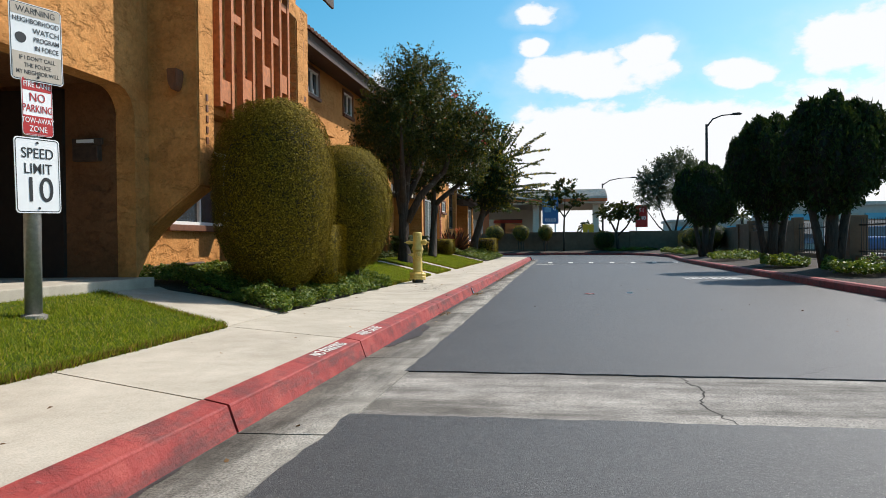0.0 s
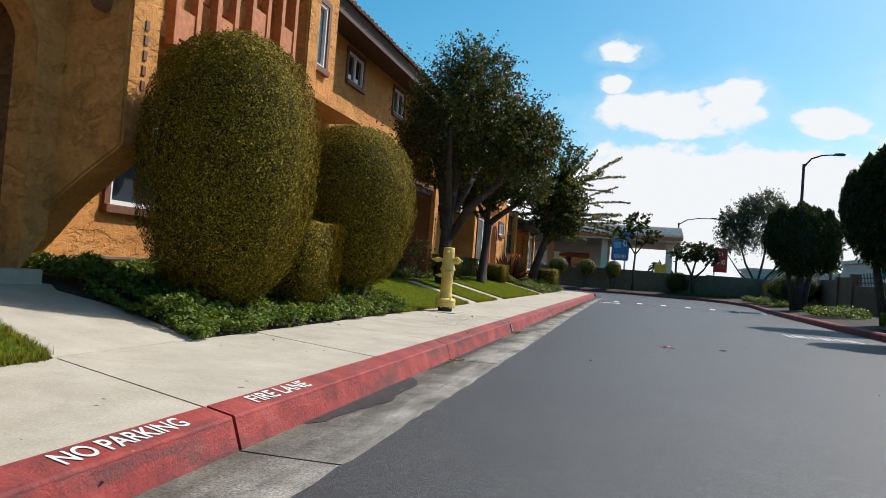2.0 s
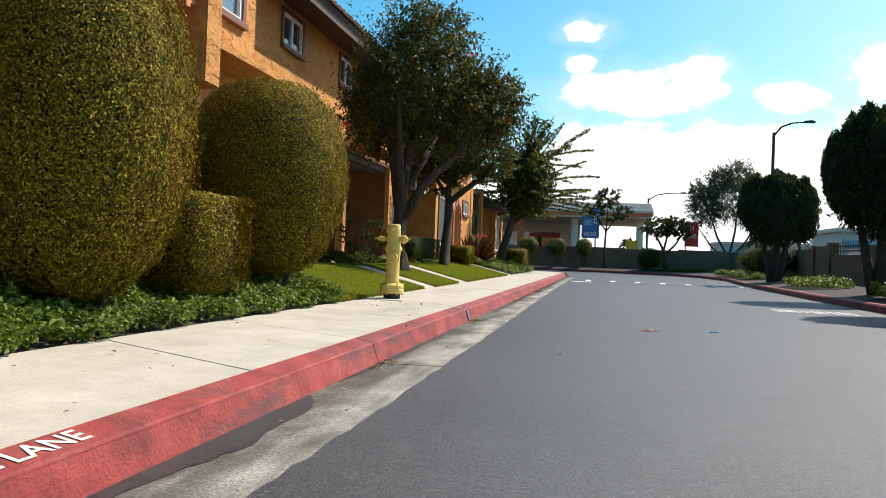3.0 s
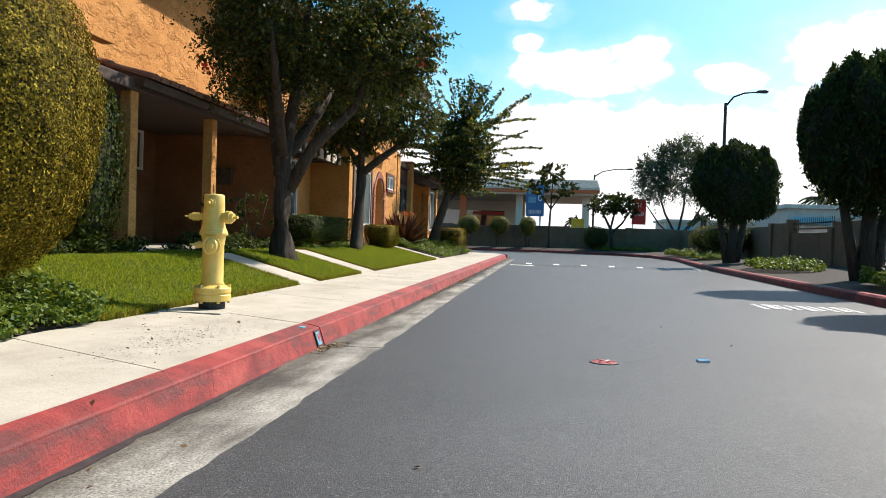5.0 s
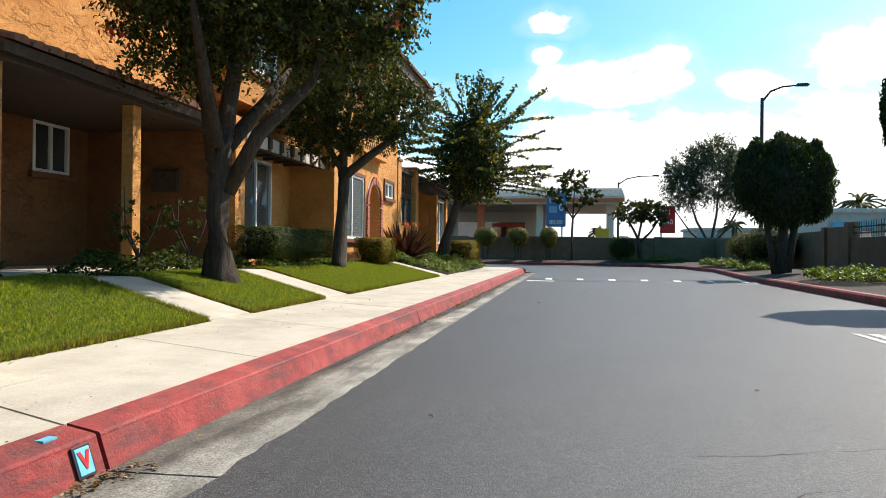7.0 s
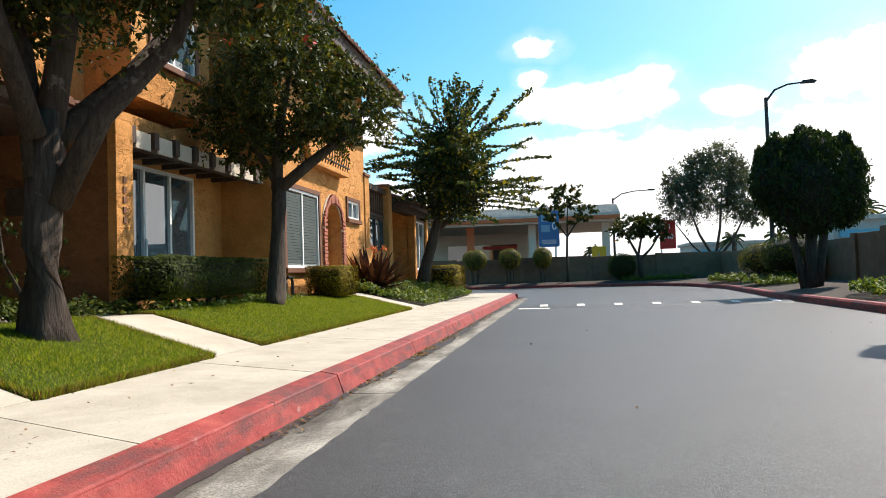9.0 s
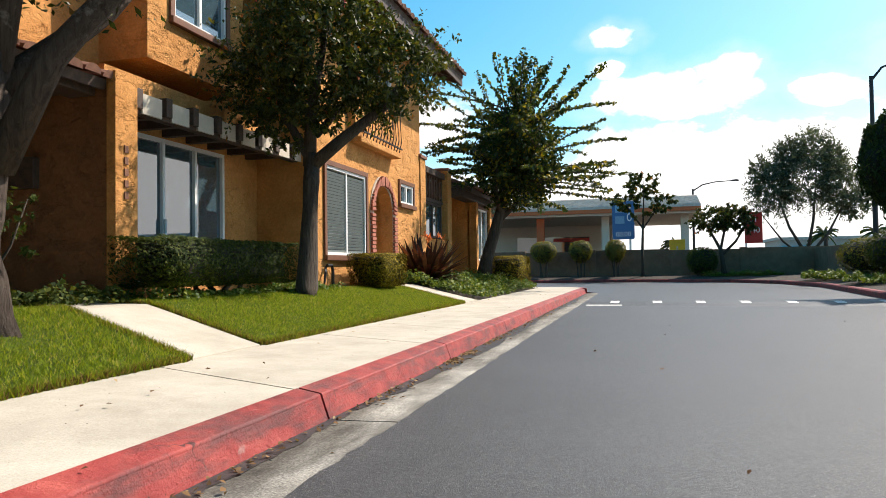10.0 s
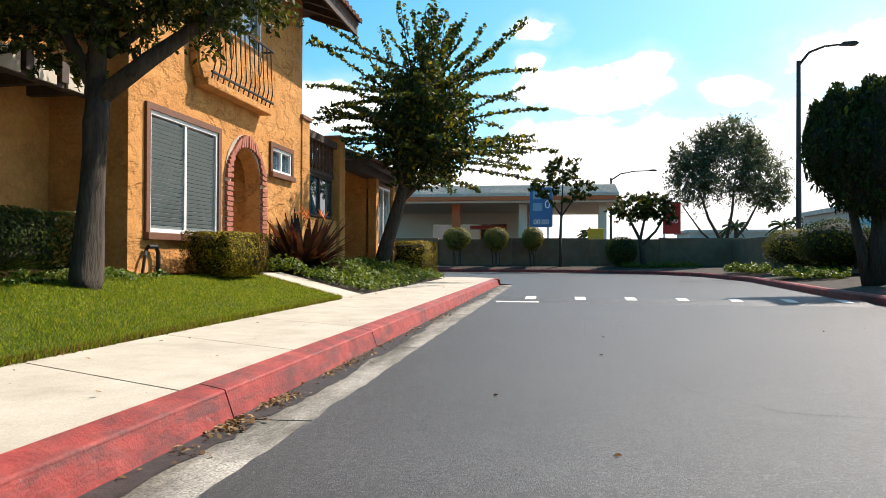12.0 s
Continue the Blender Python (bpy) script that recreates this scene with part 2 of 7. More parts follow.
ASPHALT = make_asphalt()
GUTTER = make_concrete("gutter_concrete", (0.17, 0.155, 0.13), (0.44, 0.41, 0.355), (0.075, 0.065, 0.058), 0.8, 0.85, 1.8, (4.0, 0.8, 1.0))
def stain_gutter(m):
    """Water-borne dirt that settles in the lower half of the pan, with a ragged edge."""
    n, l = m.node_tree.nodes, m.node_tree.links
    b = n["Principled BSDF"]
    col = b.inputs["Base Color"].links[0].from_socket
    p = place_of(n)
    xyz = n.new("ShaderNodeSeparateXYZ")
    l.new(p, xyz.inputs[0])
    run = n.new("ShaderNodeMapping")
    run.inputs["Scale"].default_value = (7.0, 0.9, 1.0)
    l.new(p, run.inputs[0])
    ragged_x = n.new("ShaderNodeMath")
    ragged_x.operation = "MULTIPLY_ADD"
    l.new(noisy(n, l, run.outputs[0], 1.0, 8, 0.68), ragged_x.inputs[0])
    ragged_x.inputs[1].default_value = 0.42
    l.new(xyz.outputs["X"], ragged_x.inputs[2])
    low = n.new("ShaderNodeMapRange")
    low.inputs["From Min"].default_value, low.inputs["From Max"].default_value = -0.81, -0.60
    low.inputs["To Min"].default_value, low.inputs["To Max"].default_value = 0.95, 0.0
    l.new(ragged_x.outputs[0], low.inputs["Value"])
    l.new(blend(n, l, low.outputs[0], col, blend(n, l, 1.0, col, (0.40, 0.375, 0.345), "MULTIPLY")), b.inputs["Base Color"])


stain_gutter(GUTTER)
SWALE = make_concrete("swale_concrete", (0.17, 0.153, 0.134), (0.40, 0.37, 0.33), (0.13, 0.115, 0.10), 0.9, 0.7, 1.6, (0.40, 3.2, 1.0))
WALKWAY = make_concrete("sidewalk_concrete", (0.38, 0.335, 0.265), (0.52, 0.465, 0.38), (0.29, 0.25, 0.20), 0.0, 0.6, 0.5)
JOINT = plain("joint_dirt", (0.035, 0.03, 0.025), 0.95, vary=0.4, scale=60)
KERB_RED = make_kerb_paint()
STUCCO = make_stucco("ochre_stucco", (0.50, 0.212, 0.060), (0.68, 0.325, 0.105))
# Darker copy of the ochre stucco; porch shade is put into its colour.
PORCH_SHADE_STUCCO = make_stucco("porch_shade_stucco", (0.17, 0.072, 0.030), (0.25, 0.110, 0.046))
BLOCK = make_concrete("block_wall", (0.165, 0.098, 0.060), (0.24, 0.150, 0.094), (0.095, 0.062, 0.044), 0.2, 0.6)
ROOF_TILE = plain("clay_roof_tile", (0.20, 0.085, 0.050), 0.85, vary=0.4, scale=9, bump=0.4, bdist=0.006)
BROWN_TRIM = plain("brown_trim_paint", (0.16, 0.062, 0.030), 0.6, vary=0.3, scale=20)
SLAT = plain("orange_brown_paint", (0.46, 0.150, 0.045), 0.6, vary=0.3, scale=18)
# Dark wood; its colour also stands in for unlit rooms behind windows.
DARK_WOOD_AND_ROOM = plain("dark_wood_and_room", (0.060, 0.034, 0.022), 0.7, vary=0.4, scale=16, bump=0.3)
WHITE_FRAME = plain("white_window_frame", (0.74, 0.73, 0.70), 0.45, vary=0.06, scale=20, bump=0.05)
GLASS = make_glass("window_glass", (0.04, 0.05, 0.058), 0.03, 1.9)
GLASS_BLUE = make_glass("curtained_window_glass", (0.050, 0.090, 0.110), 0.02, 2.6)
BLIND = plain("window_blind", (0.20, 0.225, 0.21), 0.7, vary=0.1)
DARK_DOOR = plain("dark_door_paint", (0.030, 0.020, 0.016), 0.6, vary=0.3)
IRON = plain("black_iron", (0.020, 0.019, 0.019), 0.5, 0.3, vary=0.3)
BRICK = plain("red_brick", (0.36, 0.115, 0.070), 0.85, vary=0.4, scale=16, bump=0.5, bdist=0.006)
WEATHERED = plain("weathered_concrete", (0.36, 0.26, 0.18), 0.9, vary=0.4, scale=10, bump=0.5, bdist=0.01)
MORTAR = plain("mortar", (0.46, 0.36, 0.27), 0.9)
SOIL = plain("soil", (0.042, 0.028, 0.018), 0.95, vary=0.5, scale=12, bump=0.8, bdist=0.02)
TURF = plain("turf_base", (0.060, 0.080, 0.014), 0.95, vary=0.4, scale=20, bump=0.6, bdist=0.02, spec=0.08)
HYDRANT = None
GALV = plain("galvanised_steel", (0.34, 0.34, 0.33), 0.5, 0.6, vary=0.22, scale=30)
SIGN_WHITE = plain("sign_white", (0.80, 0.80, 0.79), 0.4, vary=0.04, bump=0.02)
CREAM = plain("cream_paint", (0.50, 0.43, 0.34), 0.7, vary=0.08)
SIGN_TAN = plain("sign_faded_tan", (0.50, 0.42, 0.33), 0.5, vary=0.08, bump=0.02)
SIGN_RED = plain("sign_red", (0.43, 0.016, 0.014), 0.4, vary=0.1, bump=0.02)
INK = plain("sign_black", (0.014, 0.014, 0.015), 0.5, vary=0.1, bump=0.0)
WHITE_PAINT = plain("worn_white_paint", (0.66, 0.63, 0.58), 0.8, vary=0.22, scale=40, bump=0.2)
FADED_PAINT = plain("faded_white_paint", (0.50, 0.485, 0.46), 0.8, vary=0.6, scale=30, bump=0.2)
SILT = plain("dried_silt", (0.034, 0.029, 0.026), 0.55, vary=0.5, scale=24, bump=0.6, bdist=0.004)
RUBBER = plain("black_base", (0.020, 0.020, 0.021), 0.7, vary=0.3)
LEAF_HEDGE = make_leaf("clipped_hedge_leaf", [(0.0, (0.050, 0.040, 0.005)), (0.55, (0.135, 0.100, 0.009)), (0.9, (0.29, 0.205, 0.016)), (1.0, (0.44, 0.33, 0.05))], 0.6, 0.05, 0.06)
LEAF_DARK = make_leaf("dark_hedge_leaf", [(0.0, (0.014, 0.026, 0.007)), (0.6, (0.035, 0.052, 0.010)), (1.0, (0.090, 0.100, 0.018))], 0.55, 0.22, 0.10)
LEAF_TREE = make_leaf("tree_leaf", [(0.0, (0.015, 0.024, 0.006)), (0.7, (0.050, 0.066, 0.014)), (0.975, (0.13, 0.12, 0.024)), (1.0, (0.30, 0.075, 0.02))], 0.38, 0.26)
LEAF_CREPE = make_leaf("feathery_tree_leaf", [(0.0, (0.016, 0.028, 0.008)), (0.8, (0.042, 0.064, 0.014)), (1.0, (0.32, 0.26, 0.02))], 0.4, 0.30)
LEAF_OLIVE = make_leaf("grey_green_leaf", [(0.0, (0.035, 0.052, 0.038)), (1.0, (0.12, 0.15, 0.11))], 0.5, 0.3)
LEAF_CYPRESS = make_leaf("cypress_tuft", [(0.0, (0.012, 0.024, 0.007)), (0.7, (0.028, 0.050, 0.012)), (1.0, (0.060, 0.085, 0.018))], 0.6, 0.15)
LEAF_COVER = make_leaf("ground_cover_leaf", [(0.0, (0.035, 0.068, 0.010)), (0.6, (0.095, 0.145, 0.022)), (1.0, (0.19, 0.215, 0.040))], 0.42, 0.23, 0.2)
LEAF_YELLOW = make_leaf("golden_shrub_leaf", [(0.0, (0.05, 0.06, 0.012)), (0.6, (0.12, 0.115, 0.02)), (1.0, (0.26, 0.20, 0.03))], 0.5, 0.3)
GRASS = make_leaf("grass_blade", [(0.0, (0.050, 0.080, 0.008)), (0.5, (0.125, 0.185, 0.014)), (0.88, (0.24, 0.285, 0.028)), (1.0, (0.38, 0.30, 0.11))], 0.6, 0.40, 0.12)
STRAW = make_leaf("dry_grass_blade", [(0.0, (0.050, 0.030, 0.014)), (0.6, (0.15, 0.085, 0.035)), (1.0, (0.34, 0.22, 0.09))], 0.7, 0.2, 0.1)
LEAF_CLUMP = make_leaf("broad_dark_leaf", [(0.0, (0.022, 0.013, 0.009)), (0.7, (0.058, 0.024, 0.018)), (1.0, (0.13, 0.040, 0.028))], 0.5, 0.15, 0.15)
# Near-black fill inside foliage; the inner shade is put into its colour.
HEDGE_CORE = plain("foliage_shade_core", (0.020, 0.017, 0.009), 0.95, vary=0.5, scale=25)
BARK = make_bark("grey_bark", (0.028, 0.019, 0.014), (0.098, 0.072, 0.056), (0.36, 0.32, 0.28))
BARK_DARK = make_bark("dark_bark", (0.030, 0.023, 0.018), (0.105, 0.082, 0.064))


# ---- mesh helpers ----
def mesh_of(name, bm, mat, smooth=False):
    me = bpy.data.meshes.new(name)
    bm.normal_update()
    bm.to_mesh(me)
    bm.free()
    if mat is not None:
        me.materials.append(mat)
    if smooth:
        me.shade_smooth()
    return me


def thing(name, label, category, group="", at=(0, 0, 0), kind=""):
    e = new(name)
    e.empty_display_size = 0.1
    e.location = at
    return tagged(e, label, category, group, kind)


def part(name, bm, mat, parent, label="", smooth=False):
    """One mesh object under a thing; bm is in the parent's own space."""
    me = bm if isinstance(bm, bpy.types.Mesh) else mesh_of(name, bm, mat, smooth)
    o = new(name, me)
    o.parent = parent
    if label:
        o["label"] = label
    return o


def single(name, bm, mat, label, category, kind="", group="", smooth=False):
    me = bm if isinstance(bm, bpy.types.Mesh) else mesh_of(name, bm, mat, smooth)
    return tagged(new(name, me), label, category, group, kind)


def box(x0, x1, y0, y1, z0, z1, bevel=0.0, into=None):
    b = bmesh.new()
    r = bmesh.ops.create_cube(b, size=1.0)
    for v in r["verts"]:
        v.co = Vector((x0 + (v.co.x + 0.5) * (x1 - x0), y0 + (v.co.y + 0.5) * (y1 - y0), z0 + (v.co.z + 0.5) * (z1 - z0)))
    if bevel:
        bmesh.ops.bevel(b, geom=list(b.edges), offset=bevel, segments=2, profile=0.6, affect="EDGES")
    return merge(into, b)


def merge(into, b):
    if into is None:
        return b
    tmp = bpy.data.meshes.new("tmp")
    b.to_mesh(tmp)
    b.free()
    into.from_mesh(tmp)
    bpy.data.meshes.remove(tmp)
    return into


def cyl(p0, p1, r0, r1=None, seg=16, into=None, caps=True):
    r1 = r0 if r1 is None else r1
    b = bmesh.new()
    a, c = Vector(p0), Vector(p1)
    d = c - a
    bmesh.ops.create_cone(b, cap_ends=caps, segments=seg, radius1=r0, radius2=r1, depth=d.length)
    m = Matrix.Translation((a + c) / 2) @ d.to_track_quat("Z", "Y").to_matrix().to_4x4()
    bmesh.ops.transform(b, matrix=m, verts=b.verts)
    return merge(into, b)


def lathe(profile, seg=28, into=None):
    """Rings (r, z) turned round z."""
    b = bmesh.new()
    rings = []
    for r, z in profile:
        rings.append([b.verts.new((r * math.cos(2 * math.pi * i / seg), r * math.sin(2 * math.pi * i / seg), z)) for i in range(seg)])
    for p, q in zip(rings, rings[1:]):
        for i in range(seg):
            b.faces.new((p[i], p[(i + 1) % seg], q[(i + 1) % seg], q[i]))
    b.faces.new(rings[0][::-1])
    b.faces.new(rings[-1])
    return merge(into, b)


def prism(outline, axis, a, c, into=None, bevel=0.0):
    """A flat outline pushed from a to c along an axis. Outline in the other two axes, in order xyz."""
    b = bmesh.new()

    def at(u, v, w):
        return {"x": (w, u, v), "y": (u, w, v), "z": (u, v, w)}[axis]

    lo = [b.verts.new(at(u, v, a)) for u, v in outline]
    hi = [b.verts.new(at(u, v, c)) for u, v in outline]
    n = len(outline)
    b.faces.new(lo)
    b.faces.new(hi)
    for i in range(n):
        b.faces.new((lo[i], lo[(i + 1) % n], hi[(i + 1) % n], hi[i]))
    bmesh.ops.recalc_face_normals(b, faces=b.faces)
    if bevel:
        bmesh.ops.bevel(b, geom=list(b.edges), offset=bevel, segments=2, affect="EDGES")
    return merge(into, b)


def tube(points, radii, seg=10, into=None):
    """A bent, tapered limb."""
    b = bmesh.new()
    rings, pts = [], [Vector(p) for p in points]
    for i, p in enumerate(pts):
        d = (pts[min(i + 1, len(pts) - 1)] - pts[max(i - 1, 0)]).normalized()
        q = d.to_track_quat("Z", "Y")
        rings.append([b.verts.new(p + q @ Vector((radii[i] * math.cos(2 * math.pi * k / seg), radii[i] * math.sin(2 * math.pi * k / seg), 0))) for k in range(seg)])
    for r0, r1 in zip(rings, rings[1:]):
        for k in range(seg):
            b.faces.new((r0[k], r0[(k + 1) % seg], r1[(k + 1) % seg], r1[k]))
    b.faces.new(rings[0][::-1])
    b.faces.new(rings[-1])
    return merge(into, b)


def wall_with_holes(plane_axis, a, c, u0, u1, z0, z1, holes, into=None):
    """A thick upright wall from a to c along plane_axis ('x' or 'y'); u is the other level axis; holes (u0, u1, z0, z1) go through."""
    us = sorted({u0, u1, *[h[0] for h in holes], *[h[1] for h in holes]})
    zs = sorted({z0, z1, *[h[2] for h in holes], *[h[3] for h in holes]})
    b = bmesh.new() if into is None else into
    for ua, ub in zip(us, us[1:]):
        for za, zb in zip(zs, zs[1:]):
            um, zm = (ua + ub) / 2, (za + zb) / 2
            if any(h[0] < um < h[1] and h[2] < zm < h[3] for h in holes):
                continue
            if plane_axis == "x":
                box(a, c, ua, ub, za, zb, into=b)
            else:
                box(ua, ub, a, c, za, zb, into=b)
    bmesh.ops.remove_doubles(b, verts=b.verts, dist=0.0005)
    return b


def leaves_mesh(name, pos, nrm, size, mat, rng, aspect=0.5, droop=0.0, fold=0.25):
    """Many small folded leaves: pos and nrm (N, 3), size (N,)."""
    n = len(pos)
    r = rng.normal(size=(n, 3))
    nrm = nrm / (np.linalg.norm(nrm, axis=1, keepdims=True) + 1e-9)
    t = np.cross(nrm, r)
    t /= np.linalg.norm(t, axis=1, keepdims=True) + 1e-9
    t[:, 2] -= droop
    s = np.cross(nrm, t)
    s /= np.linalg.norm(s, axis=1, keepdims=True) + 1e-9
    h = size[:, None]
    v = np.empty((n, 4, 3))
    v[:, 0] = pos - t * h * 0.5
    v[:, 1] = pos + s * h * aspect * 0.5 + nrm * h * fold * 0.4
    v[:, 2] = pos + t * h * 0.5
    v[:, 3] = pos - s * h * aspect * 0.5 + nrm * h * fold * 0.4
    return quads_mesh(name, v, mat)


def quads_mesh(name, v, mat):
    n, k = len(v), v.shape[1]
    me = bpy.data.meshes.new(name)
    me.vertices.add(n * k)
    me.vertices.foreach_set("co", v.reshape(-1).astype(np.float32))
    me.loops.add(n * k)
    me.loops.foreach_set("vertex_index", np.arange(n * k, dtype=np.int32))
    me.polygons.add(n)
    me.polygons.foreach_set("loop_start", np.arange(0, n * k, k, dtype=np.int32))
    me.update(calc_edges=True)
    me.materials.append(mat)
    return me


def fnoise(p, scale, seed=0.0):
    return np.array([noise.noise(Vector((x * scale + seed, y * scale, z * scale))) for x, y, z in p])


# ---- the lie of the land ----
def lawn_height(x, y):
    slope = 0.14 if y < 6.2 else 0.22
    return min(0.165 + slope * max(0.0, -2.40 - x), 0.43 if y < 6.2 else 0.45)


KERB_IN, KERB_TOP, KERB_FOOT, GUTTER_OUT = -1.252, -1.125, -1.10, -0.70
KERB_Z = 0.147


# ---- ground, road, kerbs ----
def ragged(points, step=0.12, amp=0.012, seed=1):
    rng = random.Random(seed)
    out = []
    for i, (x, y) in enumerate(points):
        x2, y2 = points[(i + 1) % len(points)]
        d = math.hypot(x2 - x, y2 - y)
        k = min(220, max(1, int(d / step)))
        for j in range(k):
            f = j / k
            out.append((x + (x2 - x) * f + rng.uniform(-amp, amp), y + (y2 - y) * f + rng.uniform(-amp, amp)))
    return out


b = bmesh.new()
bmesh.ops.create_grid(b, x_segments=8, y_segments=8, size=1500)
bmesh.ops.translate(b, verts=b.verts, vec=(0, 0, -0.09))
single("ground", b, SOIL, "bare dull ground reaching to the horizon", "ground", "structure")

b = prism(ragged([(-0.66, -14), (16, -14), (16, 2.47), (-0.69, 2.47)], seed=3), "z", -0.08, 0.012)
single("road_near", b, ASPHALT, "dark grey worn asphalt driveway before the concrete swale", "road", "structure")
b = prism(ragged([(-0.67, 3.64), (4.72, 3.64), (4.78, 20), (4.95, 28), (5.6, 36), (5.2, 40.5), (3.9, 43.6), (1.5, 45.2), (-2, 45.6), (-30, 45.6), (-30, 34.2), (-3, 34.2), (-1.4, 33.6), (-0.75, 32.2), (-0.74, 16), (-0.68, 9)], seed=4), "z", -0.08, 0.012)
single("road", b, ASPHALT, "dark grey asphalt street with fine cracks", "road", "structure")
b = prism(ragged([(GUTTER_OUT, 2.45), (16, 2.45), (16, 3.66), (GUTTER_OUT, 3.66)], seed=5), "z", -0.08, 0.003)
swale = single("swale", b, SWALE, "rough exposed-aggregate concrete drain strip across the road", "concrete swale", "structure")


def crack(points, name, width=0.008, z=0.0125, mat=JOINT, seed=0, wob=0.02, label="thin dark crack in the asphalt"):
    rng = random.Random(seed)
    pts = []
    for (x, y), (x2, y2) in zip(points, points[1:]):
        k = max(2, int(math.hypot(x2 - x, y2 - y) / 0.05))
        for j in range(k):
            f = j / k
            pts.append((x + (x2 - x) * f + rng.uniform(-wob, wob), y + (y2 - y) * f + rng.uniform(-wob, wob)))
    pts.append(points[-1])
    bb = bmesh.new()
    last = None
    for i, (x, y) in enumerate(pts):
        q = pts[min(i + 1, len(pts) - 1)]
        p = pts[max(i - 1, 0)]
        d = Vector((q[0] - p[0], q[1] - p[1], 0)).normalized()
        s = Vector((-d.y, d.x, 0)) * width * rng.uniform(0.3, 1.0) * 0.5
        pair = (bb.verts.new((x + s.x, y + s.y, z)), bb.verts.new((x - s.x, y - s.y, z)))
        if last:
            bb.faces.new((last[0], last[1], pair[1], pair[0]))
        last = pair
    return single(name, bb, mat, label, "crack", "structure")


crack([(-0.69, 10.34), (-0.52, 10.30), (-0.15, 10.45), (0.25, 10.57), (0.66, 10.58)], "crack", seed=2)
crack([(0.86, 10.58), (0.95, 10.62), (1.16, 10.86), (1.3, 10.95)], "crack", seed=12)
crack([(0.89, 11.21), (1.45, 11.4), (1.96, 11.59), (2.9, 11.8), (4.7, 12.1)], "crack", seed=13)
crack([(1.05, 3.62), (1.1, 3.2), (1.02, 2.9), (1.12, 2.47)], "crack", 0.012, 0.0045, seed=3)
crack([(1.7, 3.66), (2.1, 4.1), (2.7, 4.4), (3.4, 4.35)], "crack", 0.008, seed=5)
crack([(0.9, 19.0), (1.3, 18.4), (2.6, 18.2)], "crack", 0.007, seed=7)

# raised hump with painted dashes
prof = [(25.75 + 1.1 * i / 12, 0.012 + 0.055 * math.sin(math.pi * i / 12) ** 0.8) for i in range(13)]
b = prism([(25.75, 0.0)] + prof + [(26.85, 0.0)], "x", -0.62, 4.7)
single("speed_hump", b, ASPHALT, "low asphalt speed hump across the street", "speed hump", "structure")
hump_paint = thing("hump_marking", "worn white painted dashes and line on the speed hump", "road marking", kind="structure")


def on_hump(y):
    f = min(1, max(0, (y - 25.75) / 1.1))
    return 0.012 + 0.055 * math.sin(math.pi * f) ** 0.8 + 0.004


def hump_patch(x0, x1, y0, y1):
    bb = bmesh.new()
    last = None
    for i in range(7):
        y = y0 + (y1 - y0) * i / 6
        pair = (bb.verts.new((x0, y, on_hump(y))), bb.verts.new((x1, y, on_hump(y))))
        if last:
            bb.faces.new((last[0], last[1], pair[1], pair[0]))
        last = pair
    return bb


for k in range(7):
    x = -0.19 + 0.755 * k
    part("dash", hump_patch(x, x + 0.16, 25.95, 26.45), WHITE_PAINT, hump_paint)
part("line", hump_patch(-0.62, 0.02, 25.70, 25.80), WHITE_PAINT, hump_paint)

# gutter in pans
gutter = thing("gutter", "grey stained concrete gutter beside the red kerb", "gutter", kind="structure")
KERB_JOINTS = [-12, -8, -5, -2, 2.08, 4.16, 7.4, 10.65, 15.62, 17.9, 20.36, 24.0, 27.0, 30.0, 32.2]
for y0, y1 in zip(KERB_JOINTS, KERB_JOINTS[1:]):
    bb = prism([(KERB_FOOT - 0.06, -0.10), (GUTTER_OUT + 0.05, -0.10), (GUTTER_OUT + 0.05, 0.010), (-0.88, 0.006), (KERB_FOOT - 0.06, 0.003)], "y", y0 + 0.008, y1 - 0.008)
    part("pan", bb, GUTTER, gutter)

kerb = thing("kerb", "red painted concrete kerb, chipped and scuffed", "kerb", kind="structure")
KPROF = [(KERB_IN, -0.12), (KERB_FOOT + 0.012, -0.12), (KERB_FOOT + 0.014, 0.0)] + [(-1.142 + 0.016 * math.cos(math.pi / 16 * i), KERB_Z - 0.034 + 0.016 * math.sin(math.pi / 16 * i)) for i in range(9)] + [(KERB_IN, KERB_Z + 0.003)]
for y0, y1 in zip(KERB_JOINTS, KERB_JOINTS[1:]):
    g = 0.016 if y0 in (2.08, 4.16, 10.65, 15.62) else 0.006
    n = max(2, int((y1 - y0) / 0.25))
    bb = bmesh.new()
    rows = []
    for i in range(n + 1):
        y = y0 + g + (y1 - y0 - g - 0.005) * i / n
        w = noise.noise(Vector((y * 0.9, 3.1, 0))) * 0.006
        rows.append([bb.verts.new((x + (w if 3 <= k < 9 else 0), y, z + (0.5 * w if 4 <= k < 12 else 0))) for k, (x, z) in enumerate(KPROF)])
    for p, q in zip(rows, rows[1:]):
        for k in range(len(KPROF)):
            k2 = (k + 1) % len(KPROF)
            bb.faces.new((p[k], p[k2], q[k2], q[k]))
    bb.faces.new(rows[0][::-1])
    bb.faces.new(rows[-1])
    bmesh.ops.recalc_face_normals(bb, faces=bb.faces)
    part("kerb_section", bb, KERB_RED, kerb)


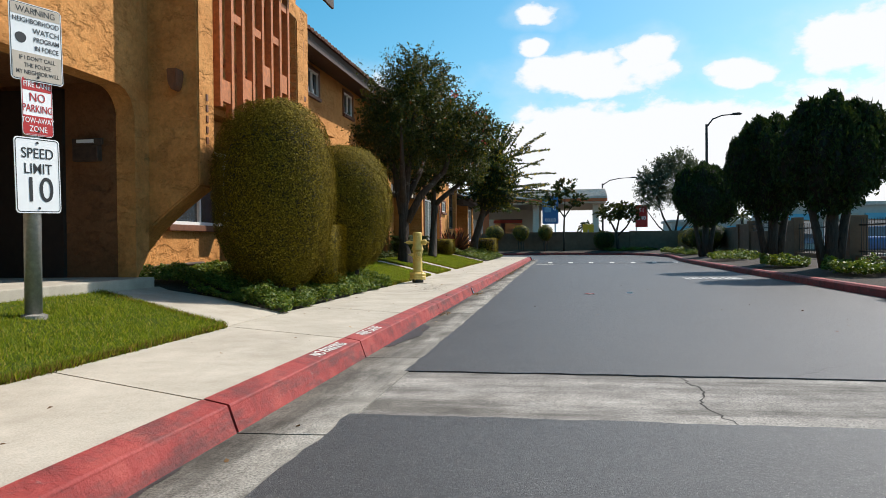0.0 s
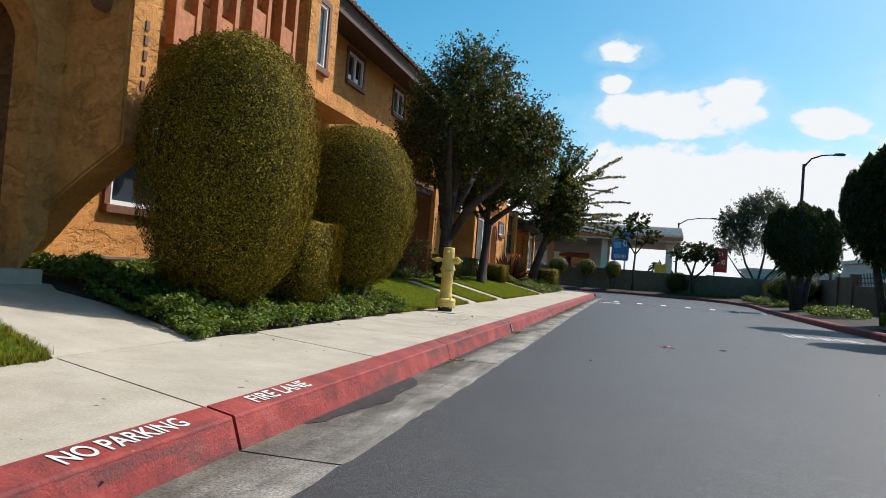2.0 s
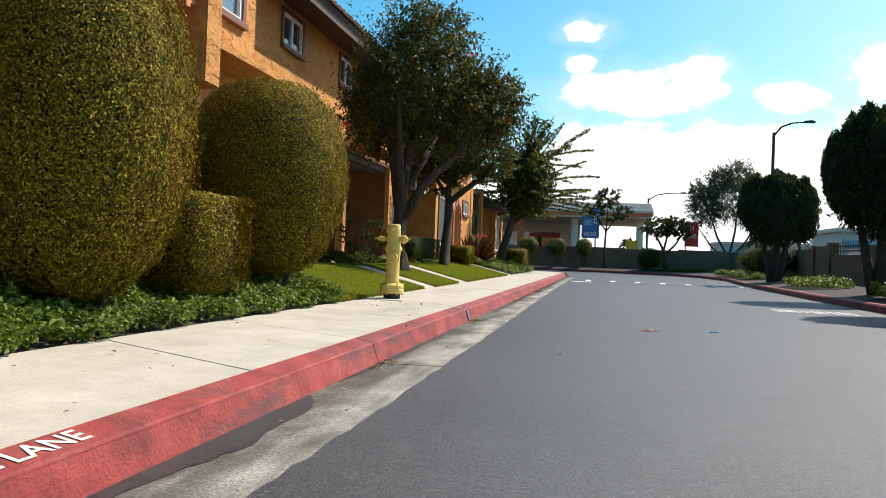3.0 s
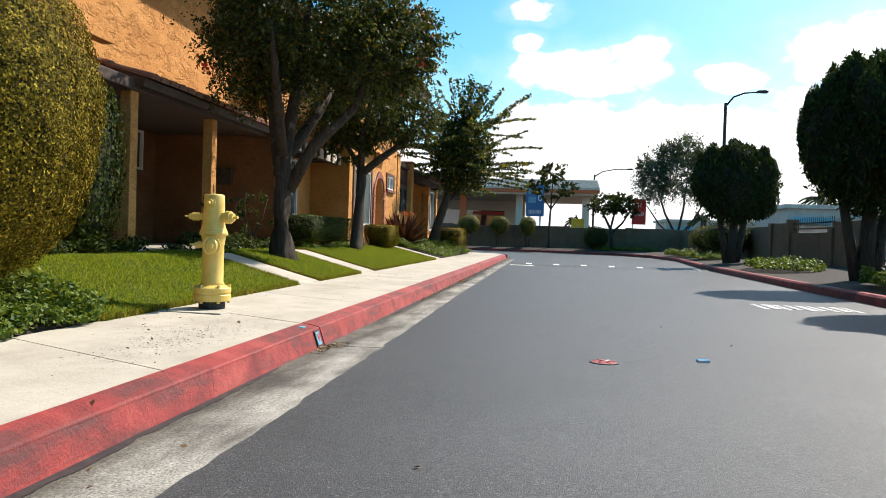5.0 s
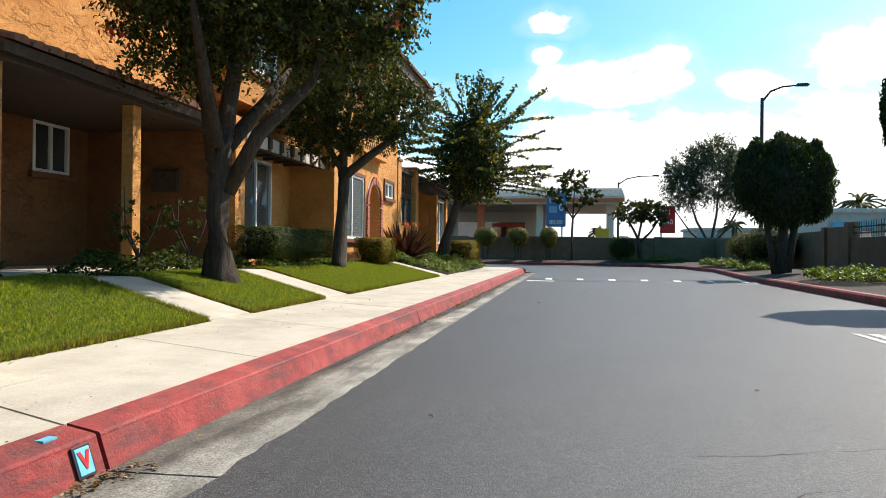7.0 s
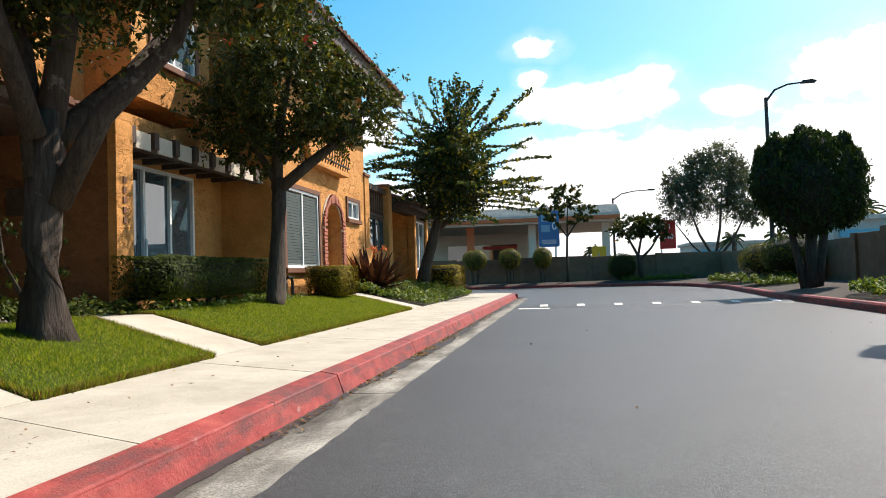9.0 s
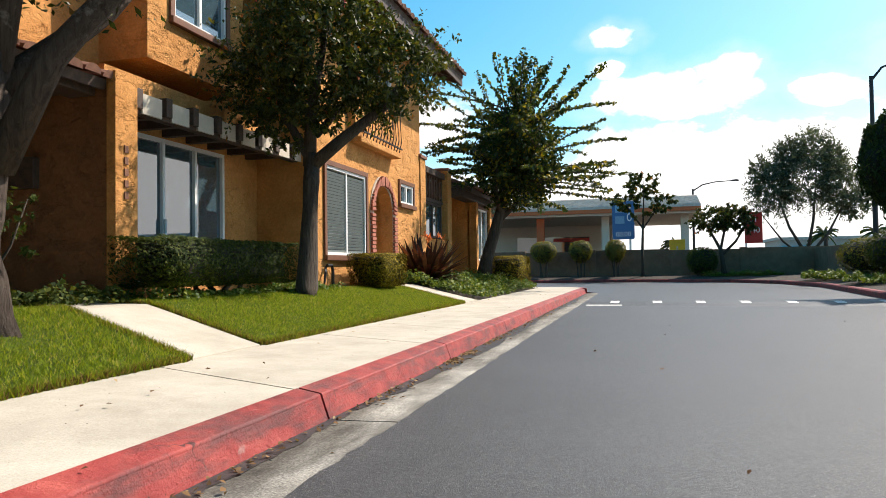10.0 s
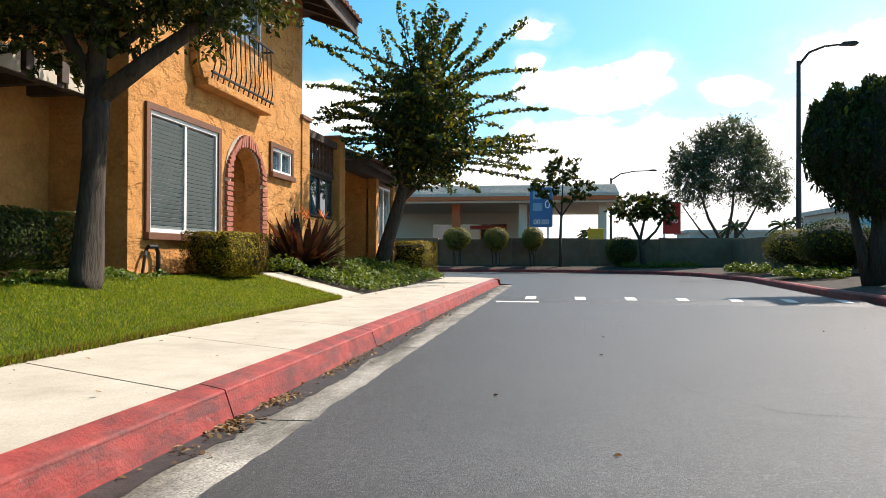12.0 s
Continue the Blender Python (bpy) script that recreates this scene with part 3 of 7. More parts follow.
def bent_kerb(name, path, label, height=KERB_Z, width=0.15, mat=None):
    """A kerb along a level path; its face is on the path's right-hand side."""
    bb = bmesh.new()
    rows = []
    for i, p in enumerate(path):
        a, c = path[max(i - 1, 0)], path[min(i + 1, len(path) - 1)]
        d = Vector((c[0] - a[0], c[1] - a[1])).normalized()
        r = Vector((d.y, -d.x))
        rows.append([bb.verts.new((p[0] + r.x * o, p[1] + r.y * o, z)) for o, z in ((0, -0.1), (0, height - 0.03), (-0.03, height), (-width, height), (-width, -0.1))])
    for p, q in zip(rows, rows[1:]):
        for k in range(5):
            bb.faces.new((p[k], p[(k + 1) % 5], q[(k + 1) % 5], q[k]))
    bb.faces.new(rows[0][::-1])
    bb.faces.new(rows[-1])
    bmesh.ops.recalc_face_normals(bb, faces=bb.faces)
    return single(name, bb, mat or KERB_RED, label, "kerb", "structure")


arc = [(-2.6 + 1.54 * math.cos(a), 32.2 + 1.54 * math.sin(a)) for a in [math.pi / 2 * i / 10 for i in range(11)]]
bent_kerb("kerb_corner", arc + [(-6, 33.74), (-30, 33.74)], "red painted kerb bending round the street corner")
RIGHT = [(4.72, 3.9), (4.78, 20), (4.95, 28), (5.6, 36), (5.2, 40.5), (3.9, 43.6), (1.5, 45.2), (-2, 45.6), (-30, 45.6)]
bent_kerb("kerb_far", RIGHT[::-1], "red painted kerb of the planted strip", 0.15)

# pavement slabs
pavement = thing("pavement", "pale concrete pavement with dark joints", "pavement", kind="structure")
SLABS = [-12, -10.2, -8.4, -6.6, -4.8, -3.0, -1.2, 0.25, 2.08, 4.16, 6.05, 7.4, 8.9, 10.65, 12.2, 13.65, 15.6, 17.75, 19.05, 20.45, 22.1, 23.8, 25.5, 27.2, 28.9, 30.6, 32.2]
for y0, y1 in zip(SLABS, SLABS[1:]):
    g = 0.013 if y0 in (2.08, 4.16, 6.05, 10.65, 15.6, 17.75) else 0.006
    k1 = 0.48 if y1 < 32 else 0.0
    bb = bmesh.new()
    ring = [(KERB_IN - 0.008, y0 + g, 0.146), (KERB_IN - 0.008, y1 - 0.003, 0.146), (-2.40, y1 - 0.003 + k1, 0.163), (-2.40, y0 + g + 0.48, 0.163)]
    hi = [bb.verts.new(p) for p in ring]
    lo = [bb.verts.new((p[0], p[1], 0.02)) for p in ring]
    bb.faces.new(hi)
    bb.faces.new(lo[::-1])
    for k in range(4):
        bb.faces.new((hi[k], lo[k], lo[(k + 1) % 4], hi[(k + 1) % 4]))
    bmesh.ops.recalc_face_normals(bb, faces=bb.faces)
    part("slab", bb, WALKWAY, pavement)
out = [(-2.40, 32.2)] + [(x, y) for x, y in [(-2.6 + 1.38 * math.cos(a), 32.2 + 1.38 * math.sin(a)) for a in [math.pi / 2 * i / 10 for i in range(11)]]] + [(-30, 33.58), (-30, 32.4), (-3.0, 32.4)]
part("slab", prism(out, "z", 0.02, 0.150), WALKWAY, pavement)
box_under = box(-2.42, KERB_IN, -12, 32.2, -0.08, 0.10)
part("bed", box_under, JOINT, pavement)


# bank behind the pavement, in one sheet
b = bmesh.new()
xs = [-2.40, -2.46, -2.6, -2.9, -3.2, -3.5, -3.8, -4.2, -6.0, -30]
ys = [-14 + 0.5 * i for i in range(93)]
grid = [[b.verts.new((x, y, (lawn_height(x, y) if x > -4.3 else 0.44) - (0.05 if x > -2.41 else 0.012))) for x in xs] for y in ys]
for r0, r1 in zip(grid, grid[1:]):
    for k in range(len(xs) - 1):
        b.faces.new((r0[k], r0[k + 1], r1[k + 1], r1[k]))
bmesh.ops.recalc_face_normals(b, faces=b.faces)
single("bank", b, SOIL, "dark soil bank between the pavement and the houses", "soil bed", "structure")


def walkway(y0, y1, skew=0.0, x_end=-4.6):
    bb = bmesh.new()
    xs2 = [-2.398, -2.7, -3.1, -3.5, -3.7, -4.0, x_end]
    top = [[bb.verts.new((x, y + skew * (-2.4 - x), min(lawn_height(x, y0), 0.46) + 0.006)) for y in (y0, y1)] for x in xs2]
    for p, q in zip(top, top[1:]):
        bb.faces.new((p[0], p[1], q[1], q[0]))
    r = bmesh.ops.extrude_face_region(bb, geom=list(bb.faces))
    for v in r["geom"]:
        if isinstance(v, bmesh.types.BMVert):
            v.co.z -= 0.12
    bmesh.ops.recalc_face_normals(bb, faces=bb.faces)
    return single("walkway", bb, WALKWAY, "short pale concrete path up to a front porch", "path", "structure")


walkway(4.62, 5.76, 0.42)
walkway(13.75, 14.45, 0.25)
walkway(16.42, 17.25, 0.3)
walkway(23.7, 24.6, 0.25)


def lawn(y0, y1, x1, name_label, seed, skew0=0.0, skew1=0.0, density=9000):
    """Turf with blades: y bounds shift with depth by the skews."""
    def bounds(x):
        d = -2.40 - x
        return y0 + skew0 * d, y1 + skew1 * d
    bb = bmesh.new()
    rows = []
    nx, ny = 12, max(4, int((y1 - y0) / 0.25))
    for i in range(nx + 1):
        x = -2.405 + (x1 + 2.405) * i / nx
        a, c = bounds(x)
        rows.append([bb.verts.new((x, a + (c - a) * j / ny, lawn_height(x, a) + 0.012 + 0.012 * noise.noise(Vector((x * 3, (a + (c - a) * j / ny) * 3, seed))))) for j in range(ny + 1)])
    for p, q in zip(rows, rows[1:]):
        for j in range(ny):
            bb.faces.new((p[j], p[j + 1], q[j + 1], q[j]))
    edge = [e for e in bb.edges if e.is_boundary]
    r = bmesh.ops.extrude_edge_only(bb, edges=edge)
    for v in r["geom"]:
        if isinstance(v, bmesh.types.BMVert):
            v.co.z -= 0.10
    bmesh.ops.recalc_face_normals(bb, faces=bb.faces)
    t = tagged(new("lawn", mesh_of("lawn", bb, TURF)), name_label, "lawn", "front lawns", "structure")
    rng = np.random.default_rng(seed)
    n = int(density * abs((y1 - y0) * (x1 + 2.4)))
    x = -2.40 + 0.03 + (x1 + 2.4) * rng.random(n)
    d = -2.40 - x
    y = y0 + skew0 * d + (y1 - y0 + (skew1 - skew0) * d) * rng.random(n)
    slope = np.where(y < 6.2, 0.14, 0.22)
    z = np.minimum(0.165 + slope * np.maximum(0, d), np.where(y < 6.2, 0.43, 0.45)) + 0.010
    h = rng.uniform(0.012, 0.036, n) * (1.0 + 0.28 * np.sin(x * 5.1 + y * 2.3) * np.sin(y * 4.3 - x * 1.7))
    a = rng.uniform(0, 2 * math.pi, n)
    lean = rng.uniform(0.4, 1.5, n) * h
    w = rng.uniform(0.0022, 0.0045, n)
    # longer straggling blades along the edges
    k = int(1700 * (y1 - y0 + 2 * abs(x1 + 2.4)))
    pick = rng.random(k)
    which = rng.choice(3, k, p=np.array([y1 - y0, abs(x1 + 2.4), abs(x1 + 2.4)]) / (y1 - y0 + 2 * abs(x1 + 2.4)))
    ex = np.where(which == 0, -2.40 + rng.normal(size=k) * 0.016, -2.40 + (x1 + 2.4) * pick)
    ed = np.maximum(0, -2.40 - ex)
    ya, yb = y0 + skew0 * ed, y1 + skew1 * ed
    ey = np.where(which == 0, y0 + (y1 - y0) * pick, np.where(which == 1, ya, yb) + rng.normal(size=k) * 0.016)
    ez = np.minimum(0.165 + np.where(ey < 6.2, 0.14, 0.22) * ed, np.where(ey < 6.2, 0.43, 0.45)) - 0.004
    dry = rng.random(k) < 0.72
    eb = np.stack([ex, ey, ez + 0.004], 1)[dry]
    ea, eh = rng.uniform(0, 2 * math.pi, len(eb)), rng.uniform(0.02, 0.05, len(eb))
    es = np.stack([np.cos(ea), np.sin(ea), 0 * ea], 1) * 0.004
    et = eb + np.stack([-np.sin(ea) * 0.03, np.cos(ea) * 0.03, eh], 1)
    tagged(new("dry_grass", quads_mesh("dry_grass", np.stack([eb - es, eb + es, et], 1), STRAW)), "brown straw-like edge of the mown lawn", "grass", kind="stuff")
    x, y, z = np.concatenate([x, ex]), np.concatenate([y, ey]), np.concatenate([z, ez])
    h = np.concatenate([h, rng.uniform(0.02, 0.065, k)])
    a = np.concatenate([a, rng.uniform(0, 2 * math.pi, k)])
    lean = np.concatenate([lean, rng.uniform(0.2, 0.9, k) * h[-k:]])
    w = np.concatenate([w, rng.uniform(0.0022, 0.0045, k)])
    base = np.stack([x, y, z], 1)
    side2 = np.stack([np.cos(a), np.sin(a), 0 * a], 1) * w[:, None]
    tip = base + np.stack([-np.sin(a) * lean, np.cos(a) * lean, h], 1)
    v = np.stack([base - side2, base + side2, tip], 1)
    g = new("grass", quads_mesh("grass", v, GRASS))
    tagged(g, "short mown green grass, straw-coloured at the edges", "grass", kind="stuff")
    return t


lawn(-4.0, 4.58, -4.12, "mown green lawn before the first porch", 11, 0.0, 0.42, density=9000)
lawn(10.15, 13.70, -4.4, "mown green lawn behind the hydrant", 12, 0.1, 0.25)
lawn(14.50, 16.38, -4.3, "mown green lawn round a tree", 13, 0.25, 0.3)
lawn(17.30, 23.62, -4.1, "long mown green lawn in sun", 14, 0.3, 0.25)


def silt(y0, y1, width, seed, label, mat=SILT, lift=0.003):
    """A dark strip of dried mud lying along the foot of the kerb."""
    rng = random.Random(seed)
    n = max(6, int((y1 - y0) / 0.08))
    pts = []
    for i in range(n + 1):
        y = y0 + (y1 - y0) * i / n
        w = width * max(0.0, math.sin(math.pi * i / n)) ** 0.5 * (0.75 + 0.5 * noise.noise(Vector((y * 1.7, seed, 0)))) + rng.uniform(-0.014, 0.014) + 0.2 * width * noise.noise(Vector((y * 6.0, seed, 2.0)))
        pts.append((KERB_FOOT + 0.020 + max(0.008, w), y))
    bb = bmesh.new()
    last = None
    for x, y in pts:
        def zz(q):
            return 0.003 + (q - (KERB_FOOT - 0.06)) / 0.28 * 0.003 + lift
        pair = (bb.verts.new((KERB_FOOT + 0.016, y, zz(KERB_FOOT + 0.016))), bb.verts.new((x, y, zz(x))))
        if last:
            bb.faces.new((last[0], last[1], pair[1], pair[0]))
        last = pair
    return single("silt", bb, mat, label, "mud stain", "structure")


silt(-2.0, 1.6, 0.05, 1, "thin dark dirt along the kerb foot")
silt(4.7, 6.3, 0.19, 2, "dark damp mud patch in the gutter")
silt(6.7, 9.8, 0.05, 3, "thin dark dirt along the kerb foot")
silt(12.5, 16.0, 0.10, 4, "dark dried mud along the kerb foot")
silt(15.8, 23.0, 0.20, 5, "long dark dried mud strip in the gutter")
silt(23.0, 31.0, 0.16, 6, "long dark dried mud strip in the gutter")


# ---- foliage ----
def super_dir(rng, n, power=2.6):
    """Directions and radii on a rounded-box ball."""
    d = rng.normal(size=(n, 3))
    d /= np.linalg.norm(d, axis=1, keepdims=True)
    r = 1.0 / (np.abs(d) ** power).sum(1) ** (1 / power)
    return d, r


def clipped_bush(name, label, at, half, z0, leaf, mat, n, seed, power=2.5, group="", core=HEDGE_CORE, rough=0.06, taper=0.0, category="bush", stem=True):
    """A clipped shrub: short stems, a solid core coloured as inner shade, and leaves all over it."""
    rng = np.random.default_rng(seed)
    th = thing(name, label, category, group, at)
    hx, hy, hz = half
    if stem:
        bb = bmesh.new()
        for k in range(4):
            a = k * 1.6 + seed
            tube([(0.25 * hx * math.cos(a), 0.25 * hy * math.sin(a), -0.05), (0.3 * hx * math.cos(a), 0.3 * hy * math.sin(a), z0 * 0.6), (0.45 * hx * math.cos(a + 0.4), 0.45 * hy * math.sin(a + 0.4), z0 + 0.5 * hz)], [0.035, 0.03, 0.02], 7, bb)
        part("stem", bb, BARK_DARK, th)
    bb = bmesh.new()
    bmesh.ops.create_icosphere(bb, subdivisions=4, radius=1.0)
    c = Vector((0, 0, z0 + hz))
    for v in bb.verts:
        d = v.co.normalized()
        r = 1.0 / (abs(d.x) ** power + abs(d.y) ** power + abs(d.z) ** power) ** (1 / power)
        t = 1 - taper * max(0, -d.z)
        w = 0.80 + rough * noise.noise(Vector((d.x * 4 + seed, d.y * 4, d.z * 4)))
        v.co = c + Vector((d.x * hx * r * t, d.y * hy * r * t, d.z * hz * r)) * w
    part("shade_core", bb, core, th, smooth=True)
    if power > 8:
        # boxy hedges: even cover over the six faces, so that the corners fill
        area = np.array([hy * hz, hx * hz, hx * hy])
        d = rng.uniform(-1, 1, size=(n, 3))
        d[np.arange(n), rng.choice(3, n, p=area / area.sum())] = rng.choice([-1.0, 1.0], n)
        d /= np.linalg.norm(d, axis=1, keepdims=True)
        r = 1.0 / (np.abs(d) ** power).sum(1) ** (1 / power)
    else:
        d, r = super_dir(rng, n, power)
    t = 1 - taper * np.maximum(0, -d[:, 2])
    lump = 1 + rough * 0.6 * fnoise(d, 4.0, seed) + rough * 0.7 * fnoise(d, 13.0, seed + 7)
    depth = 1.015 - 0.17 * rng.random(n) ** 1.9
    stray = rng.random(n) < 0.015
    depth = np.where(stray, 1.02 + 0.04 * rng.random(n), depth)
    k = (r * lump * depth)[:, None]
    pos = d * k * np.array([hx, hy, hz]) * np.stack([t, t, np.ones(n)], 1) + np.array([0, 0, z0 + hz])
    nrm = d / np.array([hx, hy, hz]) / np.linalg.norm(d / np.array([hx, hy, hz]), axis=1, keepdims=True) + rng.normal(size=(n, 3)) * 0.27
    part("leaves", leaves_mesh("leaves", pos, nrm, leaf * rng.uniform(0.6, 1.3, n), mat, rng, 0.55), None, th)
    return th


def limb_tree(name, label, at, trunk, limbs, blobs, leaf, n, mat, bark, seed, flutes=0.0, group="", aspect=0.5, droop=0.3, category="tree", flowers=None):
    """A tree: trunk [(x, y, z, r)], limbs of the same kind, and leaf clusters inside blobs (x, y, z, rx, ry, rz, share)."""
    rng = np.random.default_rng(seed)
    th = thing(name, label, category, group, at)
    bb = tube([p[:3] for p in trunk], [p[3] for p in trunk], 14)
    if flutes:
        for v in bb.verts:
            a = math.atan2(v.co.y, v.co.x)
            f = 1 + flutes * math.sin(a * 5 + v.co.z * 0.7 + seed) * (1.3 if v.co.z < 0.25 else 0.8)
            v.co.x, v.co.y = v.co.x * f, v.co.y * f
    part("trunk", bb, bark, th, smooth=True)
    for m in limbs:
        part("limb", tube([p[:3] for p in m], [p[3] for p in m], 8), bark, th, smooth=True)
    # twigs with leaves along them, gathered in the blobs
    total = sum(bl[6] for bl in blobs)
    P, N = [], []
    for bx, by, bz, rx, ry, rz, share in blobs:
        k = int(n * share / total)
        tw = max(6, k // 26)
        d = rng.normal(size=(tw, 3))
        d /= np.linalg.norm(d, axis=1, keepdims=True)
        rad = rng.uniform(0.35, 1.0, tw) ** 0.6
        start = d * rad[:, None] * 0.78
        out = d * 0.9 + rng.normal(size=(tw, 3)) * 0.45
        idx = rng.integers(0, tw, k)
        f = rng.random(k)
        p = start[idx] + out[idx] * (f * 0.34)[:, None] + rng.normal(size=(k, 3)) * 0.035
        P.append(p * np.array([rx, ry, rz]) + np.array([bx, by, bz]))
        N.append(rng.normal(size=(k, 3)) + np.array([0, 0, 0.6]) + 0.4 * d[idx])
    P, N = np.concatenate(P), np.concatenate(N)
    part("crown", leaves_mesh("crown", P, N, leaf * rng.uniform(0.6, 1.3, len(P)), mat, rng, aspect, droop), None, th)
    if flowers:
        fm, cnt, spots = flowers
        q = []
        for sx, sy, sz, sr in spots:
            q.append(np.array([sx, sy, sz]) + rng.normal(size=(cnt, 3)) * sr)
        q = np.concatenate(q)
        part("blossom", leaves_mesh("blossom", q, rng.normal(size=q.shape), np.full(len(q), 0.075), fm, rng, 0.9), None, th, "small red flowers")
    return th


def frond_tree(at, seed):
    """Loose tree whose leafy shoots stand out all round."""
    rng = np.random.default_rng(seed)
    th = thing("young_tree", "loose young tree with long leafy shoots, some leaves yellow", "tree", at=at)
    part("trunk", tube([(0, 0, -0.1), (0.10, 0.02, 0.5), (0.28, 0.05, 1.1), (0.48, 0.1, 1.8), (0.75, 0.1, 2.6), (0.9, 0.1, 3.4)], [0.22, 0.15, 0.135, 0.12, 0.09, 0.05], 12), BARK_DARK, th, smooth=True)
    for a, z in ((0.3, 1.6), (2.4, 1.8), (4.4, 1.7), (5.6, 2.0), (1.4, 2.2)):
        part("limb", tube([(0.45, 0.1, z - 0.1), (0.6 + 0.5 * math.cos(a), 0.1 + 0.5 * math.sin(a), z + 0.5), (0.85 + 0.9 * math.cos(a), 0.1 + 0.9 * math.sin(a), z + 1.3)], [0.07, 0.05, 0.02], 7), BARK_DARK, th, smooth=True)
    P, N = [], []
    c = np.array([0.9, 0.1, 0.0])
    for k in range(104):
        a = rng.uniform(0, 2 * math.pi)
        up = k < 26
        el = rng.uniform(0.75, 1.35) if up else rng.uniform(-0.12, 0.55)
        L = rng.uniform(1.4, 2.1) if up else rng.uniform(1.7, 2.85)
        o = c + np.array([rng.normal() * 0.25, rng.normal() * 0.25, rng.uniform(3.2, 3.9) if up else rng.uniform(1.9, 4.1)])
        d = np.array([math.cos(a) * math.cos(el), math.sin(a) * math.cos(el), math.sin(el)])
        bend = np.array([0, 0, -0.10 if el < 0.5 else 0.05])
        s = np.linspace(0, 1, 9)
        pts = o + d * (s * L)[:, None] + bend * (s ** 2)[:, None] * L
        part("shoot", tube([tuple(p) for p in pts[::2]], [0.026, 0.020, 0.014, 0.010, 0.004], 5), BARK_DARK, th)
        m = int(52 * L)
        f = rng.uniform(0.25, 1.0, m)
        q = o + d * (f * L)[:, None] + bend * (f ** 2)[:, None] * L
        sidev = np.cross(d, [0, 0, 1.0])
        sidev /= np.linalg.norm(sidev) + 1e-6
        q = q + sidev * (rng.choice([-1, 1], m) * rng.uniform(0.02, 0.085, m))[:, None] + rng.normal(size=(m, 3)) * 0.018
        P.append(q)
        N.append(rng.normal(size=(m, 3)) * 0.6 + np.array([0, 0, 0.8]))
    m = 9000
    d = rng.normal(size=(m, 3))
    d /= np.linalg.norm(d, axis=1, keepdims=True)
    P.append(c + np.array([0, 0, 2.95]) + d * (rng.random(m) ** 0.42)[:, None] * np.array([1.1, 1.1, 1.3]))
    N.append(rng.normal(size=(m, 3)) + np.array([0, 0, 0.5]))
    P, N = np.concatenate(P), np.concatenate(N)
    part("crown", leaves_mesh("crown", P, N, 0.115 * rng.uniform(0.6, 1.25, len(P)), LEAF_CREPE, rng, 0.62, 0.3), None, th)
    return th


def cypress(at, lobes, trunks, seed, n):
    """Dense dark evergreen: several trunks and a lobed crown of upright tufts."""
    rng = np.random.default_rng(seed)
    th = thing("evergreen_tree", "dense dark green evergreen tree clipped into lobes", "tree", "evergreens of the planted strip", at)
    for t in trunks:
        part("trunk", tube([p[:3] for p in t], [p[3] for p in t], 9), BARK_DARK, th, smooth=True)
    lobes = list(lobes)
    for x, y, z, rx, ry, rz in lobes[:4]:
        for k in range(10):
            a, el = rng.uniform(0, 6.28), rng.uniform(-0.3, 1.45)
            s = rng.uniform(0.22, 0.36)
            lobes.append((x + 0.80 * rx * math.cos(a) * math.cos(el), y + 0.80 * ry * math.sin(a) * math.cos(el), z + 0.82 * rz * math.sin(el), rx * s, ry * s, rz * s * 1.75))
    total = sum(l[3] * l[5] for l in lobes)
    P, N = [], []
    # Solid lobe cores, their near-black standing in for shade between the tufts.
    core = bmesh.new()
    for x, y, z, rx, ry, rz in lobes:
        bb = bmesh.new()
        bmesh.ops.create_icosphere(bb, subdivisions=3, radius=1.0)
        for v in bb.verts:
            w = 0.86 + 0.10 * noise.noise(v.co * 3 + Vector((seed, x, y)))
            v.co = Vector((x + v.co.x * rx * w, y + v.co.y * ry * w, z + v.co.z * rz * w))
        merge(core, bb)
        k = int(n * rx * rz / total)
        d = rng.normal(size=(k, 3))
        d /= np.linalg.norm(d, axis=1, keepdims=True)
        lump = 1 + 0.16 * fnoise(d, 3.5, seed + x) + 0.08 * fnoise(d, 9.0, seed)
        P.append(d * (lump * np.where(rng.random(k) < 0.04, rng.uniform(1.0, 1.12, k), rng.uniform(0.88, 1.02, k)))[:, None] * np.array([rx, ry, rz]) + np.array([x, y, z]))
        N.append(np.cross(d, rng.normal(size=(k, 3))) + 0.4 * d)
    part("shade_core", core, HEDGE_CORE, th)
    P, N = np.concatenate(P), np.concatenate(N)
    part("crown", leaves_mesh("crown", P, N, 0.085 * rng.uniform(0.6, 1.4, len(P)), LEAF_CYPRESS, rng, 0.45, -0.7), None, th)
    return th


def ground_cover(label, inside, n, leaf, mat, seed, height=0.16, name="ground_cover"):
    """Low leafy stuff; inside(rng, n) gives x, y, z of the soil."""
    rng = np.random.default_rng(seed)
    x, y, z = inside(rng, n)
    p0 = np.stack([x, y, 0 * x], 1)
    hum = 0.55 + 0.9 * np.clip(fnoise(p0, 2.4, seed) + 0.35 * fnoise(p0, 7.0, seed), -0.4, 0.8)
    h = height * hum * rng.random(n) ** 0.5
    pos = np.stack([x, y, z + h + 0.01], 1)
    nrm = rng.normal(size=(n, 3)) * 0.7 + np.array([0.2, 0, 1.0])
    me = leaves_mesh(name, pos, nrm, leaf * rng.uniform(0.6, 1.3, n), mat, rng, 0.7)
    return tagged(new(name, me), label, "ground cover", kind="stuff")


def bank_z(x, y):
    return np.minimum(0.165 + np.where(y < 6.2, 0.14, 0.22) * np.maximum(0, -2.40 - x), 0.45)


